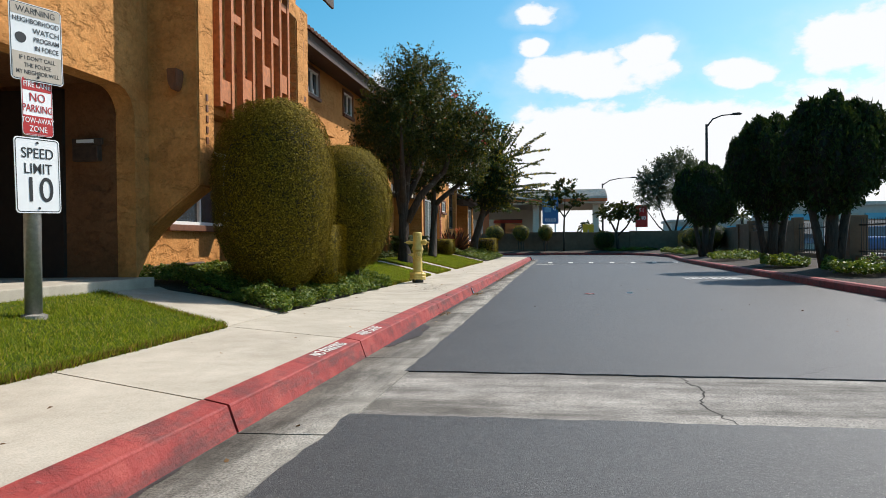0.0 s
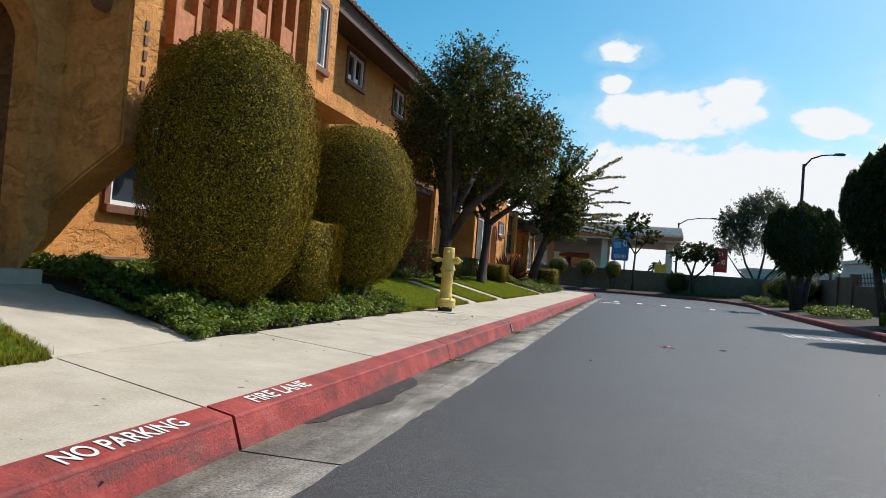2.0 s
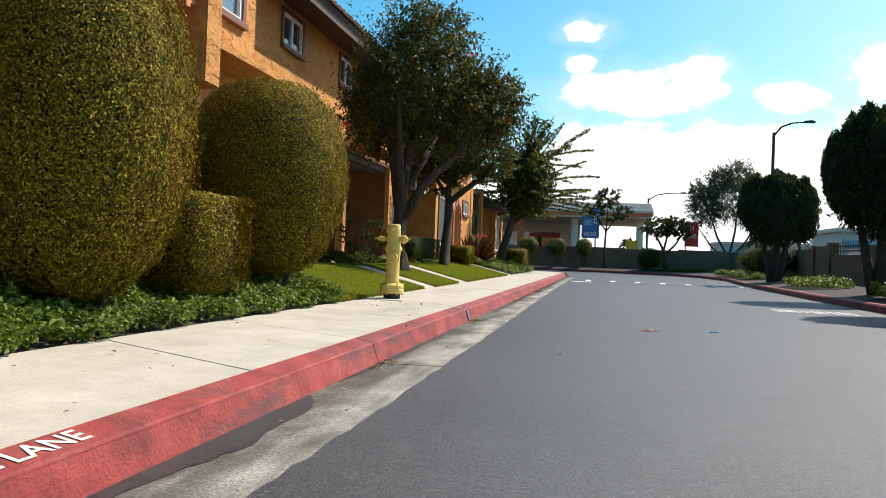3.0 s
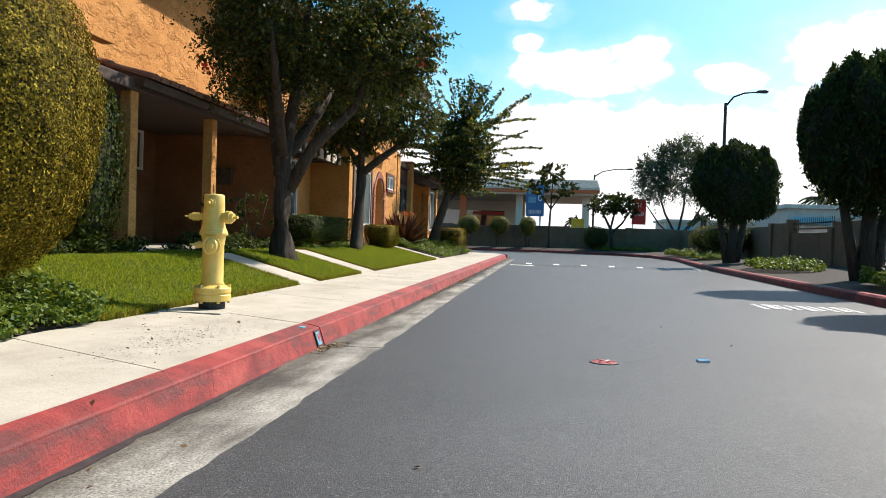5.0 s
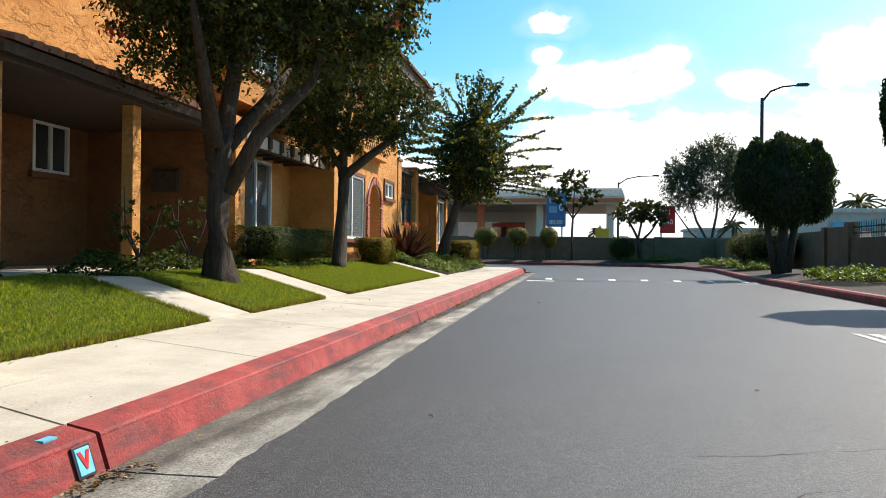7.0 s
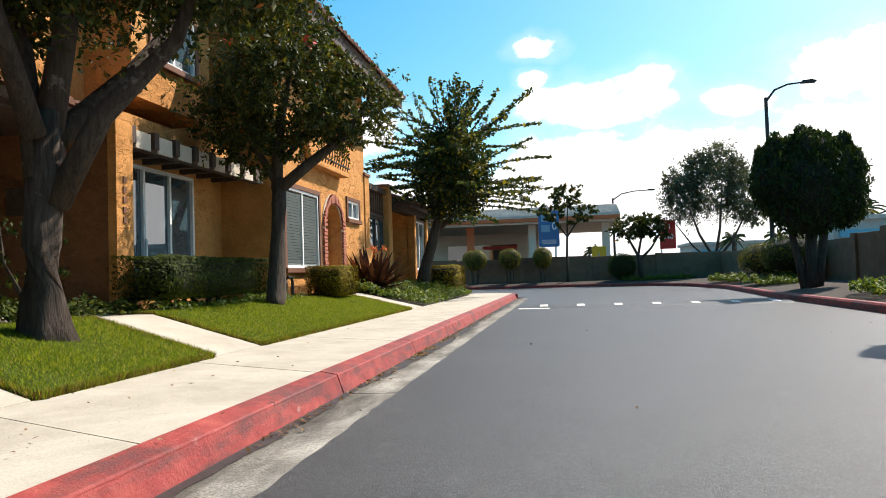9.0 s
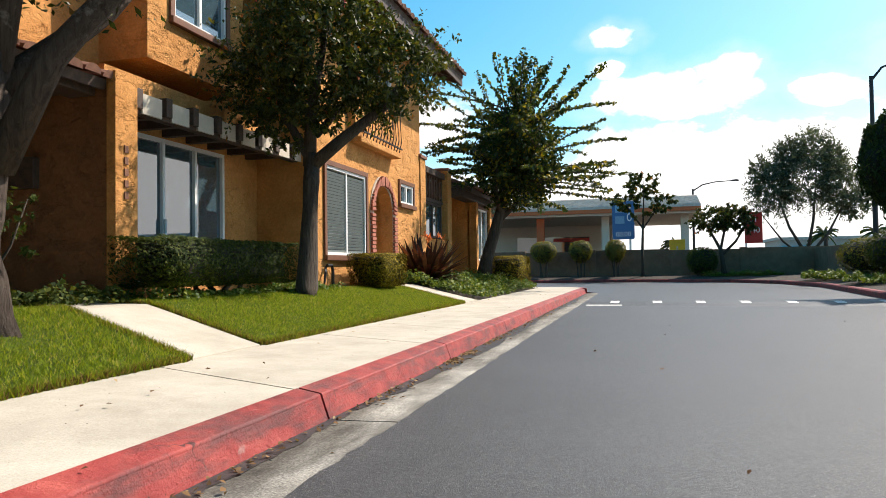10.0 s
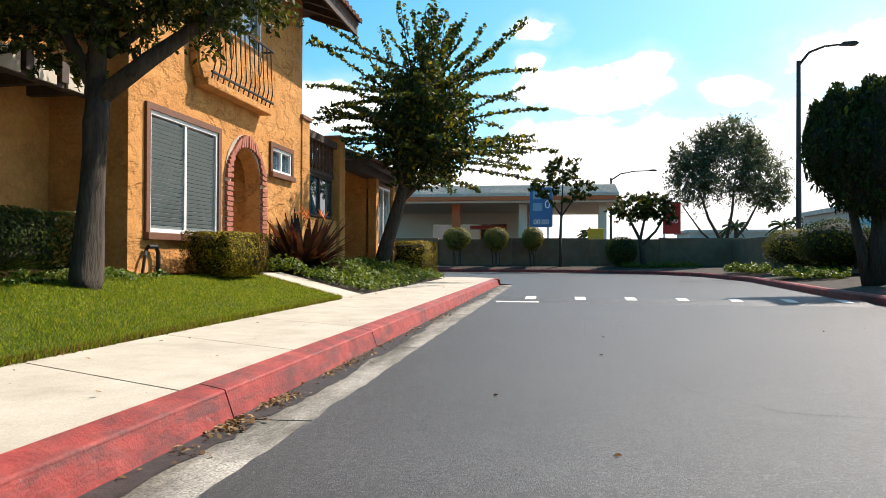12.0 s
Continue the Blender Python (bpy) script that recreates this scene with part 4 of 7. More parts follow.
def strip(x0, x1, y0, y1, skew=0.0):
    def f(rng, n):
        x, y = rng.uniform(x0, x1, n), rng.uniform(y0, y1, n)
        x = x + 0.05 * np.sin(y * 9)
        y = y + skew * np.maximum(0, -2.4 - x) * (y1 - y) / (y1 - y0)
        return x, y, bank_z(x, y)
    return f


# ---- the houses ----
FX = -4.17          # front plane of the houses


def window(parent, x, y0, y1, z0, z1, mullions=1, trim=None, glass=GLASS, frame_mat=WHITE_FRAME, sill=True, blinds=False, face=1, bars=0):
    """A window in a wall that faces +x at x: frame, panes, trim, sill."""
    f = 0.045
    bb = bmesh.new()
    box(x - 0.07, x + 0.012, y0, y1, z0, z0 + f, into=bb)
    box(x - 0.07, x + 0.012, y0, y1, z1 - f, z1, into=bb)
    box(x - 0.07, x + 0.0115, y0, y0 + f, z0 + f, z1 - f, into=bb)
    box(x - 0.07, x + 0.0115, y1 - f, y1, z0 + f, z1 - f, into=bb)
    w = part("window", bb, frame_mat, parent)
    step = (y1 - y0) / (mullions + 1)
    for k in range(1, mullions + 1):
        part("mullion", box(x - 0.055, x + 0.004, y0 + step * k - 0.025, y0 + step * k + 0.025, z0 + f, z1 - f), frame_mat, w)
    for k in range(bars):
        z = z0 + (z1 - z0) * (k + 1) / (bars + 1)
        part("muntin", box(x - 0.05, x - 0.002, y0 + f, y1 - f, z - 0.012, z + 0.012), frame_mat, w)
    for k in range(mullions + 1):
        part("pane", box(x - 0.045, x - 0.035, y0 + step * k + 0.02, y0 + step * (k + 1) - 0.02, z0 + f * 0.6, z1 - f * 0.6), glass, w)
    if blinds:
        count = int((z1 - z0 - 0.1) / 0.05)
        for k in range(count):
            z = z0 + 0.06 + k * 0.05
            bb = box(-0.002, 0.002, y0 + 0.05, y1 - 0.05, -0.022, 0.022)
            bmesh.ops.rotate(bb, cent=(0, 0, 0), matrix=Matrix.Rotation(0.45, 3, "Y"), verts=bb.verts)
            bmesh.ops.translate(bb, verts=bb.verts, vec=(x - 0.020, 0, z))
            part("blind_slat", bb, BLIND, w)
    if trim:
        t = 0.075
        bb = bmesh.new()
        box(x - 0.02, x + 0.035, y0 - t, y1 + t, z1, z1 + t, into=bb)
        box(x - 0.02, x + 0.034, y0 - t, y0, z0, z1, into=bb)
        box(x - 0.02, x + 0.034, y1, y1 + t, z0, z1, into=bb)
        part("trim", bb, trim, w)
    if sill:
        part("sill", box(x - 0.03, x + 0.07, y0 - 0.08, y1 + 0.08, z0 - 0.085, z0 - 0.002, 0.008), trim or BROWN_TRIM, w)
    return w


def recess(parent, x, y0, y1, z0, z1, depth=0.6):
    """A dark sheet behind a window; the unlit room's shade is in its colour."""
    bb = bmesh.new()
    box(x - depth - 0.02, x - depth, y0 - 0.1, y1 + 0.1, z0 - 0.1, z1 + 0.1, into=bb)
    return part("dark_room_sheet", bb, DARK_WOOD_AND_ROOM, parent)


def tile_roof(parent, eave, ridge, y0, y1, label="", pitch_tiles=0.22, edge=0.10):
    """Clay barrel tiles from an eave (x, z) up to a ridge (x, z): rows of half-round tiles run up the slope."""
    (xe, ze), (xr, zr) = eave, ridge
    bb = bmesh.new()
    L = math.hypot(xr - xe, zr - ze)
    ux, uz = (xr - xe) / L, (zr - ze) / L
    nx, nz = (-uz, ux) if ux > 0 else (uz, -ux)
    prism([(xe, ze), (xr, zr), (xr - nx * edge, zr - nz * edge), (xe - nx * edge, ze - nz * edge)], "y", y0, y1, into=bb)
    deck = part("roof", bb, DARK_WOOD_AND_ROOM, parent, label)
    count = int((y1 - y0) / pitch_tiles)
    rows = 1 if L < 0.9 else max(2, int(L / 0.45))
    rng = random.Random(int(y0 * 10))
    tiles = bmesh.new()
    for i in range(count):
        yc = y0 + (i + 0.5) * (y1 - y0) / count
        for r in range(rows):
            s0, s1 = L * r / rows - (0.06 if r == 0 else 0.05), L * (r + 1) / rows
            lift = 0.018 + rng.uniform(-0.004, 0.008)
            ring = []
            for s, rad in ((s0, 0.098), (s1, 0.082)):
                row = []
                for k in range(7):
                    a = math.pi * k / 6
                    o, h = rad * math.cos(a), rad * 0.75 * math.sin(a) + lift
                    row.append((xe + ux * s + nx * h, yc + o + rng.uniform(-0.004, 0.004), ze + uz * s + nz * h))
                ring.append([tiles.verts.new(p) for p in row])
            for k in range(6):
                tiles.faces.new((ring[0][k], ring[0][k + 1], ring[1][k + 1], ring[1][k]))
            tiles.faces.new(ring[0])
    o = part("roof_tiles", tiles, ROOF_TILE, parent, "weathered brown clay barrel tiles", smooth=False)
    tagged(o, kind="stuff")
    return deck


def digits_bar(parent, x, y0, y1, z0, z1, count, vertical=True):
    """The house number as plain dark bars."""
    for k in range(count):
        if vertical:
            h = (z1 - z0) / count
            part("number_bar", box(x, x + 0.012, y0, y1, z0 + h * k + h * 0.22, z0 + h * (k + 1) - h * 0.16), BROWN_TRIM, parent)


# ---- house one: porch arch, wing walls, slatted balcony ----
h1 = thing("townhouse", "ochre stucco townhouse with arched porch and slatted balcony", "house", "row of townhouses")
# front wall with the porch opening (rounded top corners)
bb = wall_with_holes("x", FX - 0.22, FX, -6.0, 6.35, 0.0, 4.95, [(2.9, 6.10, 0.0, 2.52), (6.10, 6.36, 0.0, 1.06)])
part("wall", bb, STUCCO, h1, "trowelled ochre stucco")
part("jamb_foot", prism([(6.10, 0.0), (6.11, 0.48), (6.35, 0.78), (6.35, 1.06), (6.10, 1.06)], "x", FX - 0.218, FX - 0.002), STUCCO, h1)
for yc, sgn in ((2.9, 1), (6.10, -1)):
    pts = [(yc, 2.52), (yc, 2.22)] + [(yc + sgn * 0.30 * (1 - math.cos(a)), 2.22 + 0.30 * math.sin(a)) for a in [math.pi / 2 * i / 8 for i in range(1, 9)]]
    part("arch_corner", prism(pts, "x", FX - 0.218, FX - 0.002), STUCCO, h1)
# Porch walls and ceiling: the shade under the arch is painted in.
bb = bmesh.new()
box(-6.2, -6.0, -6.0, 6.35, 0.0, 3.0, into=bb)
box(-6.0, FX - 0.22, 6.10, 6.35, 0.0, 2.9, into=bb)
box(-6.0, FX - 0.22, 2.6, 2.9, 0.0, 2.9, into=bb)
part("porch_wall", bb, PORCH_SHADE_STUCCO, h1, "stucco with the porch shade in its dark brown colour")
part("porch_ceiling", box(-6.0, FX - 0.22, 2.9, 6.10, 2.62, 2.75), PORCH_SHADE_STUCCO, h1)
part("porch_step", box(-6.0, FX + 0.16, 2.6, 6.18, 0.30, 0.505, 0.012), WALKWAY, h1, "grey concrete porch slab")
d1 = part("front_door", box(-5.98, -5.0, 6.05, 6.10, 0.505, 2.56), DARK_DOOR, h1, "dark front door in deep shade")
part("knob", cyl((-5.12, 6.05, 1.45), (-5.12, 5.99, 1.45), 0.03), IRON, d1)
window(h1, -5.99, 3.3, 4.35, 1.45, 2.25, 1)
mb = part("mailbox", box(-4.86, -4.56, 6.02, 6.10, 1.76, 1.98, 0.01), DARK_WOOD_AND_ROOM, h1, "dark wall mailbox holding white mail")
part("flap", box(-4.84, -4.49, 5.99, 6.03, 1.93, 2.0, 0.008), DARK_WOOD_AND_ROOM, mb)
part("letter", box(-4.78, -4.58, 5.98, 5.99, 1.95, 1.985), SIGN_WHITE, mb)
# wing wall with its slanting foot
WING = [(-4.72, 0.45), (-4.62, 0.54), (-4.38, 0.79), (-4.16, 1.04), (-3.92, 1.24), (-3.57, 1.50), (-3.57, 4.75), (-4.72, 4.75)]
wing = part("wing_wall", prism(WING, "y", 6.36, 6.72, bevel=0.02), STUCCO, h1, "projecting stucco wing wall, cut away below")
digits_bar(wing, -3.571, 6.52, 6.56, 1.95, 2.55, 5)
part("wall_lamp", prism([(-3.86, 2.76), (-3.74, 2.76), (-3.735, 2.70), (-3.76, 2.56), (-3.80, 2.52), (-3.845, 2.60)], "y", 6.20, 6.36, bevel=0.012), BROWN_TRIM, h1, "brown wedge wall lamp")
WING2 = [(-4.40, 2.28), (-3.57, 2.28), (-3.57, 4.22), (-3.80, 4.45), (-4.40, 4.45)]
part("wing_wall", prism(WING2, "y", 9.32, 9.62, bevel=0.02), STUCCO, h1)
# ground floor window bay
BX = -4.62
bb = wall_with_holes("x", BX - 0.22, BX, 6.72, 9.45, 0.0, 2.65, [(7.50, 9.10, 1.12, 2.2)])
part("wall", bb, STUCCO, h1)
part("wall", box(FX - 0.22, FX, 9.32, 11.4, 0.0, 2.75), STUCCO, h1)
part("soffit", box(BX - 0.22, FX - 0.22, 6.72, 9.45, 2.66, 2.75), STUCCO, h1)
part("ledge", box(BX, BX + 0.20, 6.73, 9.3, 0.2, 0.53, 0.015), WEATHERED, h1, "weathered concrete ledge")
window(h1, BX, 7.50, 9.10, 1.12, 2.2, 1, BROWN_TRIM, GLASS, WHITE_FRAME)
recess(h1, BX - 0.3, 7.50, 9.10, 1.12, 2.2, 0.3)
part("pipe", tube([(BX + 0.04, 6.75, 0.56), (BX + 0.04, 7.4, 0.59), (BX + 0.04, 8.3, 0.60)], [0.022] * 3, 8), DARK_WOOD_AND_ROOM, h1)
# upper floor over it
bb = wall_with_holes("x", FX - 0.22, FX, 6.72, 11.42, 2.75, 5.0, [(10.55, 11.05, 3.45, 4.35)])
part("wall", bb, STUCCO, h1)
part("wall", box(-5.75, FX - 0.22, 11.2, 11.42, 2.75, 5.3), STUCCO, h1)
part("soffit", box(-5.75, FX - 0.22, 9.62, 11.2, 2.75, 2.85), STUCCO, h1)
window(h1, FX, 10.55, 11.05, 3.45, 4.35, 0, BROWN_TRIM, GLASS_BLUE, WHITE_FRAME)
part("bracket", prism([(FX, 2.75), (FX + 0.5, 2.75), (FX + 0.5, 2.83), (FX, 2.95)], "y", 9.62, 11.42), STUCCO, h1)
# slats of the balcony screen
top = 4.7
screen = part("screen_rail", box(-3.66, -3.60, 6.74, 9.30, 4.55, 4.68), SLAT, h1)
rngs = random.Random(4)
for k in range(8):
    y = 6.90 + 0.30 * k
    zb = (2.47, 2.34, 2.46, 2.52, 2.70, 2.78, 2.86, 2.92)[k]
    part("slat", box(-3.67, -3.585, y, y + 0.07, zb, top, 0.006), SLAT, screen)
for k in range(7):
    for j in range(3):
        if (k + j) % 2 == 0:
            y = 6.90 + 0.30 * k + 0.07
            z = (2.55 + 0.08 * k, 3.55, 4.15)[j] + rngs.uniform(-0.05, 0.15)
            part("spacer", box(-3.655, -3.60, y, y + 0.23, z, z + (0.26 if j == 0 else 0.10)), SLAT, screen)
part("rail", box(-3.72, -3.675, 6.74, 9.30, 3.02, 3.10), SLAT, screen)
tile_roof(h1, (-3.30, 4.95), (-7.5, 6.6), -6.0, 10.35, "brown tiled roof with dark fascia")
part("fascia", box(-3.36, -3.32, -6.0, 10.35, 4.70, 4.90), DARK_WOOD_AND_ROOM, h1)

# ---- house two: set-back upper floor, porch with posts and pergola ----
h2 = thing("townhouse", "ochre stucco townhouse with set-back upper floor, tiled porch and pergola", "house", "row of townhouses")
UX = -5.58
bb = wall_with_holes("x", UX - 0.22, UX, 11.42, 21.85, 2.6, 5.45, [(15.1, 15.95, 4.45, 5.05), (18.0, 18.8, 4.45, 5.05)])
part("wall", bb, STUCCO, h2, "sunlit ochre stucco below an eave's shadow")
window(h2, UX, 15.1, 15.95, 4.45, 5.05, 1, BROWN_TRIM)
window(h2, UX, 18.0, 18.8, 4.45, 5.05, 1, BROWN_TRIM)
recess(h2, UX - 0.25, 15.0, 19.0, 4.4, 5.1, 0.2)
tile_roof(h2, (-4.86, 5.32), (-8.4, 6.7), 11.3, 22.2, "brown tiled roof with dark fascia")
part("fascia", box(-4.95, -4.90, 11.3, 22.2, 5.08, 5.28), DARK_WOOD_AND_ROOM, h2)
part("soffit", box(UX, -4.95, 11.42, 21.85, 5.22, 5.27), DARK_WOOD_AND_ROOM, h2)
bb = bmesh.new()
box(-6.9, -6.7, 11.42, 18.0, 0, 2.85, into=bb)
# Back wall of the porch, its shade painted into the stucco colour.
part("porch_wall", wall_with_holes("x", -6.9, -6.7, 11.42, 18.0, 0, 2.85, [(16.9, 17.6, 1.75, 2.45)], None), PORCH_SHADE_STUCCO, h2, "stucco with the porch shade in its dark brown colour")
bb.free()
window(h2, -6.70, 16.9, 17.6, 1.75, 2.45, 1)
recess(h2, -6.75, 16.9, 17.6, 1.75, 2.45, 0.3)
part("porch_ceiling", box(-6.95, -4.87, 11.42, 18.0, 2.44, 2.52), DARK_WOOD_AND_ROOM, h2)
# Unseen solid blocks added behind both houses to stop light leaking in.
part("added_rear_block", box(-11.0, -6.95, 11.42, 21.85, 0.0, 5.3), STUCCO, h2)
part("added_rear_block", box(-11.0, -6.25, -6.0, 11.2, 0.0, 4.9), STUCCO, h1)
part("upper_side", box(-6.25, FX - 0.22, -6.0, -5.8, 0.0, 4.9), STUCCO, h1)
for y in (13.93, 16.02):
    part("post", box(-4.77, -4.62, y, y + 0.16, 0.3, 2.42, 0.012), STUCCO, h2)
part("beam", box(-4.86, -4.56, 12.2, 18.1, 2.40, 2.54, 0.012), DARK_WOOD_AND_ROOM, h2, "dark timber porch beam")
part("beam", box(-4.80, -4.64, 11.45, 13.62, 2.86, 3.0, 0.01), STUCCO, h2)
part("beam", box(-4.80, -4.64, 11.45, 13.74, 2.42, 2.50, 0.01), DARK_WOOD_AND_ROOM, h2)
part("brace", prism([(12.3, 2.5), (12.5, 2.5), (13.1, 2.9), (12.9, 2.9)], "x", -4.80, -4.66), STUCCO, h2)
part("antenna", tube([(-6.2, 14.6, 5.6), (-6.2, 14.6, 6.45)], [0.012, 0.012], 6), IRON, h2)
part("antenna", tube([(-6.6, 14.1, 6.42), (-5.8, 15.1, 6.45)], [0.01, 0.01], 6), IRON, h2)
part("antenna", tube([(-6.25, 14.2, 6.36), (-5.95, 14.9, 6.46)], [0.008, 0.008], 6), IRON, h2)
tile_roof(h2, (-4.42, 2.54), (-5.56, 2.84), 13.9, 18.3, "tiled lean-to porch roof")
part("porch_floor", box(-6.7, -4.4, 11.42, 18.0, 0.3, 0.475), WALKWAY, h2)
part("mailbox", box(-5.6, -5.2, 17.92, 18.0, 1.55, 1.85, 0.01), DARK_WOOD_AND_ROOM, h2, "dark wall mailbox")
# One wall in two tones: shade painted inside, ochre on the sunlit end.
part("porch_wall", box(-6.9, -4.42, 18.0, 18.28, 0, 2.62), PORCH_SHADE_STUCCO, h2, "stucco with the porch shade in its dark brown colour")
part("wall", box(-4.42, -4.32, 17.99, 18.29, 0, 2.62), STUCCO, h2)
digits_bar(h2, -4.319, 18.10, 18.15, 1.40, 1.95, 5)
bb = wall_with_holes("x", -5.32, -5.10, 18.28, 21.85, 0, 2.8, [(19.08, 20.98, 0.62, 2.32)])
part("wall", bb, STUCCO, h2)
window(h2, -5.10, 19.08, 20.98, 0.62, 2.32, 2, None, GLASS_BLUE, WHITE_FRAME, False)
part("door_pull", box(-5.092, -5.066, 19.70, 19.735, 1.02, 1.36, 0.006), WHITE_FRAME, h2, "white sliding door pull")
recess(h2, -5.25, 19.0, 21.0, 0.6, 2.4, 0.35)
part("balcony_floor", box(UX, -4.70, 18.28, 21.85, 2.62, 2.80), STUCCO, h2)
per = part("pergola_beam", box(-4.50, -4.40, 18.1, 21.8, 2.30, 2.52, 0.01), DARK_WOOD_AND_ROOM, h2, "dark pergola beam")
for k in range(8):
    y = 18.30 + 0.46 * k
    r = part("rafter", box(-5.12, -4.34, y, y + 0.10, 2.34, 2.54, 0.008), DARK_WOOD_AND_ROOM, per)
    part("rafter_block", box(-4.395, -4.372, y + 0.13, y + 0.43, 2.31, 2.51), CREAM, per, "sunlit cream blocking board")
# upper bay
part("bay", wall_with_holes("x", -5.10, -4.92, 19.2, 21.2, 3.15, 4.75, [(19.65, 20.75, 3.75, 4.55)]), STUCCO, h2)
part("bay_cheek", box(UX, -5.10, 19.2, 19.38, 3.15, 4.75), STUCCO, h2)
part("bay_cheek", box(UX, -5.10, 21.02, 21.2, 3.15, 4.75), STUCCO, h2)
part("bay_floor", box(UX, -5.10, 19.38, 21.02, 3.15, 3.30), STUCCO, h2)
part("bay_top", box(UX, -4.92, 19.2, 21.2, 4.75, 4.85), STUCCO, h2)
window(h2, -4.92, 19.65, 20.75, 3.75, 4.55, 1, BROWN_TRIM, GLASS_BLUE)

# ---- house three: gabled front with balcony, window, brick arch ----
h3 = thing("townhouse", "bright ochre stucco townhouse with brick arch and small iron balcony", "house", "row of townhouses")
AY, AR = 24.71, 0.49      # arch centre and half width
holes = [(22.22, 23.82, 0.96, 2.32), (25.63, 26.46, 2.03, 2.42), (23.95, 25.2, 3.72, 4.75), (AY - AR, AY + AR, 0.0, 1.76)]
bb = wall_with_holes("x", FX - 0.24, FX, 21.85, 27.0, 0.0, 5.25, holes + [(AY - AR, AY + AR, 1.76, 2.25)])
part("wall", bb, STUCCO, h3, "sunlit ochre stucco, thickly trowelled")
# spandrels of the arch
for s in (-1, 1):
    pts = [(AY + s * AR, 2.25)] + [(AY + s * AR * math.cos(a), 1.76 + AR * math.sin(a)) for a in [math.pi / 2 * i / 12 for i in range(13)]]
    part("arch_corner", prism(pts, "x", FX - 0.238, FX - 0.002), STUCCO, h3)
part("side_wall", box(-9.0, FX - 0.24, 21.85, 22.09, 0, 5.25), STUCCO, h3)
part("side_wall", box(-9.0, FX - 0.24, 26.76, 27.0, 0, 5.25), STUCCO, h3)
part("plinth", box(FX - 0.2, FX + 0.03, 21.9, 24.1, 0.2, 0.50), STUCCO, h3)
window(h3, FX, 22.22, 23.82, 0.96, 2.32, 1, BROWN_TRIM, GLASS, WHITE_FRAME, True, True)
window(h3, FX, 25.63, 26.46, 2.03, 2.42, 1, BROWN_TRIM, GLASS_BLUE)
window(h3, FX, 23.95, 25.2, 3.72, 4.75, 1, None, GLASS_BLUE, WHITE_FRAME, False)
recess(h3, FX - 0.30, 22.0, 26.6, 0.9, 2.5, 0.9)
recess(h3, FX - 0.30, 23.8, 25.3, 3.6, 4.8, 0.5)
part("passage_wall", box(-6.0, FX - 0.24, 25.25, 25.45, 0.0, 2.7), STUCCO, h3)
part("passage_wall", box(-6.0, FX - 0.24, 23.98, 24.18, 0.0, 2.7), STUCCO, h3)
part("passage_floor", box(-6.0, FX + 0.05, 24.18, 25.25, 0.3, 0.475), WALKWAY, h3)
part("door", box(-5.6, -5.54, 24.18, 25.25, 0.475, 2.6), DARK_DOOR, h3)
# bricks round the arch
ring = part("brick_arch", prism([(AY + (AR + 0.005) * math.cos(a), 1.76 + (AR + 0.005) * math.sin(a)) for a in [math.pi * i / 24 for i in range(25)]] + [(AY + (AR + 0.19) * math.cos(a), 1.76 + (AR + 0.19) * math.sin(a)) for a in [math.pi * (24 - i) / 24 for i in range(25)]], "x", FX - 0.05, FX + 0.012), MORTAR, h3, "arch of red bricks")
brick_me = mesh_of("brick", box(-0.045, 0.045, -0.028, 0.028, -0.09, 0.09, 0.006), BRICK)
for i in range(24):
    a = math.pi * (i + 0.5) / 24
    o = part("brick", brick_me, None, ring)
    o.matrix_local = Matrix.Translation((FX + 0.002 + 0.004 * (i % 3), AY + (AR + 0.095) * math.cos(a), 1.76 + (AR + 0.095) * math.sin(a))) @ Matrix.Rotation(math.pi / 2 - a, 4, "X")
for s in (-1, 1):
    for k in range(18):
        o = part("brick", brick_me, None, ring)
        o.matrix_local = Matrix.Translation((FX + 0.002 + 0.004 * (k % 3), AY + s * (AR + 0.095), 0.50 + 0.07 * k)) @ Matrix.Rotation(math.pi / 2, 4, "X")
part("mortar_bed", box(FX - 0.05, FX + 0.011, AY - AR - 0.19, AY - AR - 0.004, 0.45, 1.76), MORTAR, h3)
part("mortar_bed", box(FX - 0.05, FX + 0.011, AY + AR + 0.004, AY + AR + 0.19, 0.45, 1.76), MORTAR, h3)
# balcony: rounded stucco tray with iron rail
bal = part("balcony", prism([(23.50, 3.60), (23.50, 2.95), (23.62, 2.78), (23.78, 2.72), (25.42, 2.72), (25.56, 2.80), (25.62, 2.95), (25.62, 3.60)], "x", FX - 0.01, FX + 0.13, bevel=0.03), STUCCO, h3, "rounded stucco balcony ledge")
part("ledge", box(FX, FX + 0.20, 23.62, 25.62, 2.70, 2.80, 0.02), STUCCO, bal)
for k in range(13):
    y = 23.72 + 0.15 * k
    part("baluster", tube([(FX + 0.19, y, 2.80), (FX + 0.24, y, 3.0), (FX + 0.22, y, 3.3), (FX + 0.21, y, 3.66)], [0.009] * 4, 6), IRON, bal)
for z, o in ((3.66, 0.21), (2.88, 0.21)):
    part("rail", box(FX + o - 0.014, FX + o + 0.014, 23.68, 25.62, z - 0.012, z + 0.012), IRON, bal)
for y in (23.68, 25.62):
    part("rail", box(FX, FX + 0.22, y - 0.012, y + 0.012, 3.648, 3.672), IRON, bal)
for y in (24.2, 25.1):
    part("scroll", tube([(FX + 0.22, y + 0.05 * math.cos(a), 3.3 + 0.14 * math.sin(a)) for a in [2 * math.pi * i / 12 for i in range(13)]], [0.008] * 13, 5), IRON, bal)
bal.location = (0, -0.42, 0.12)
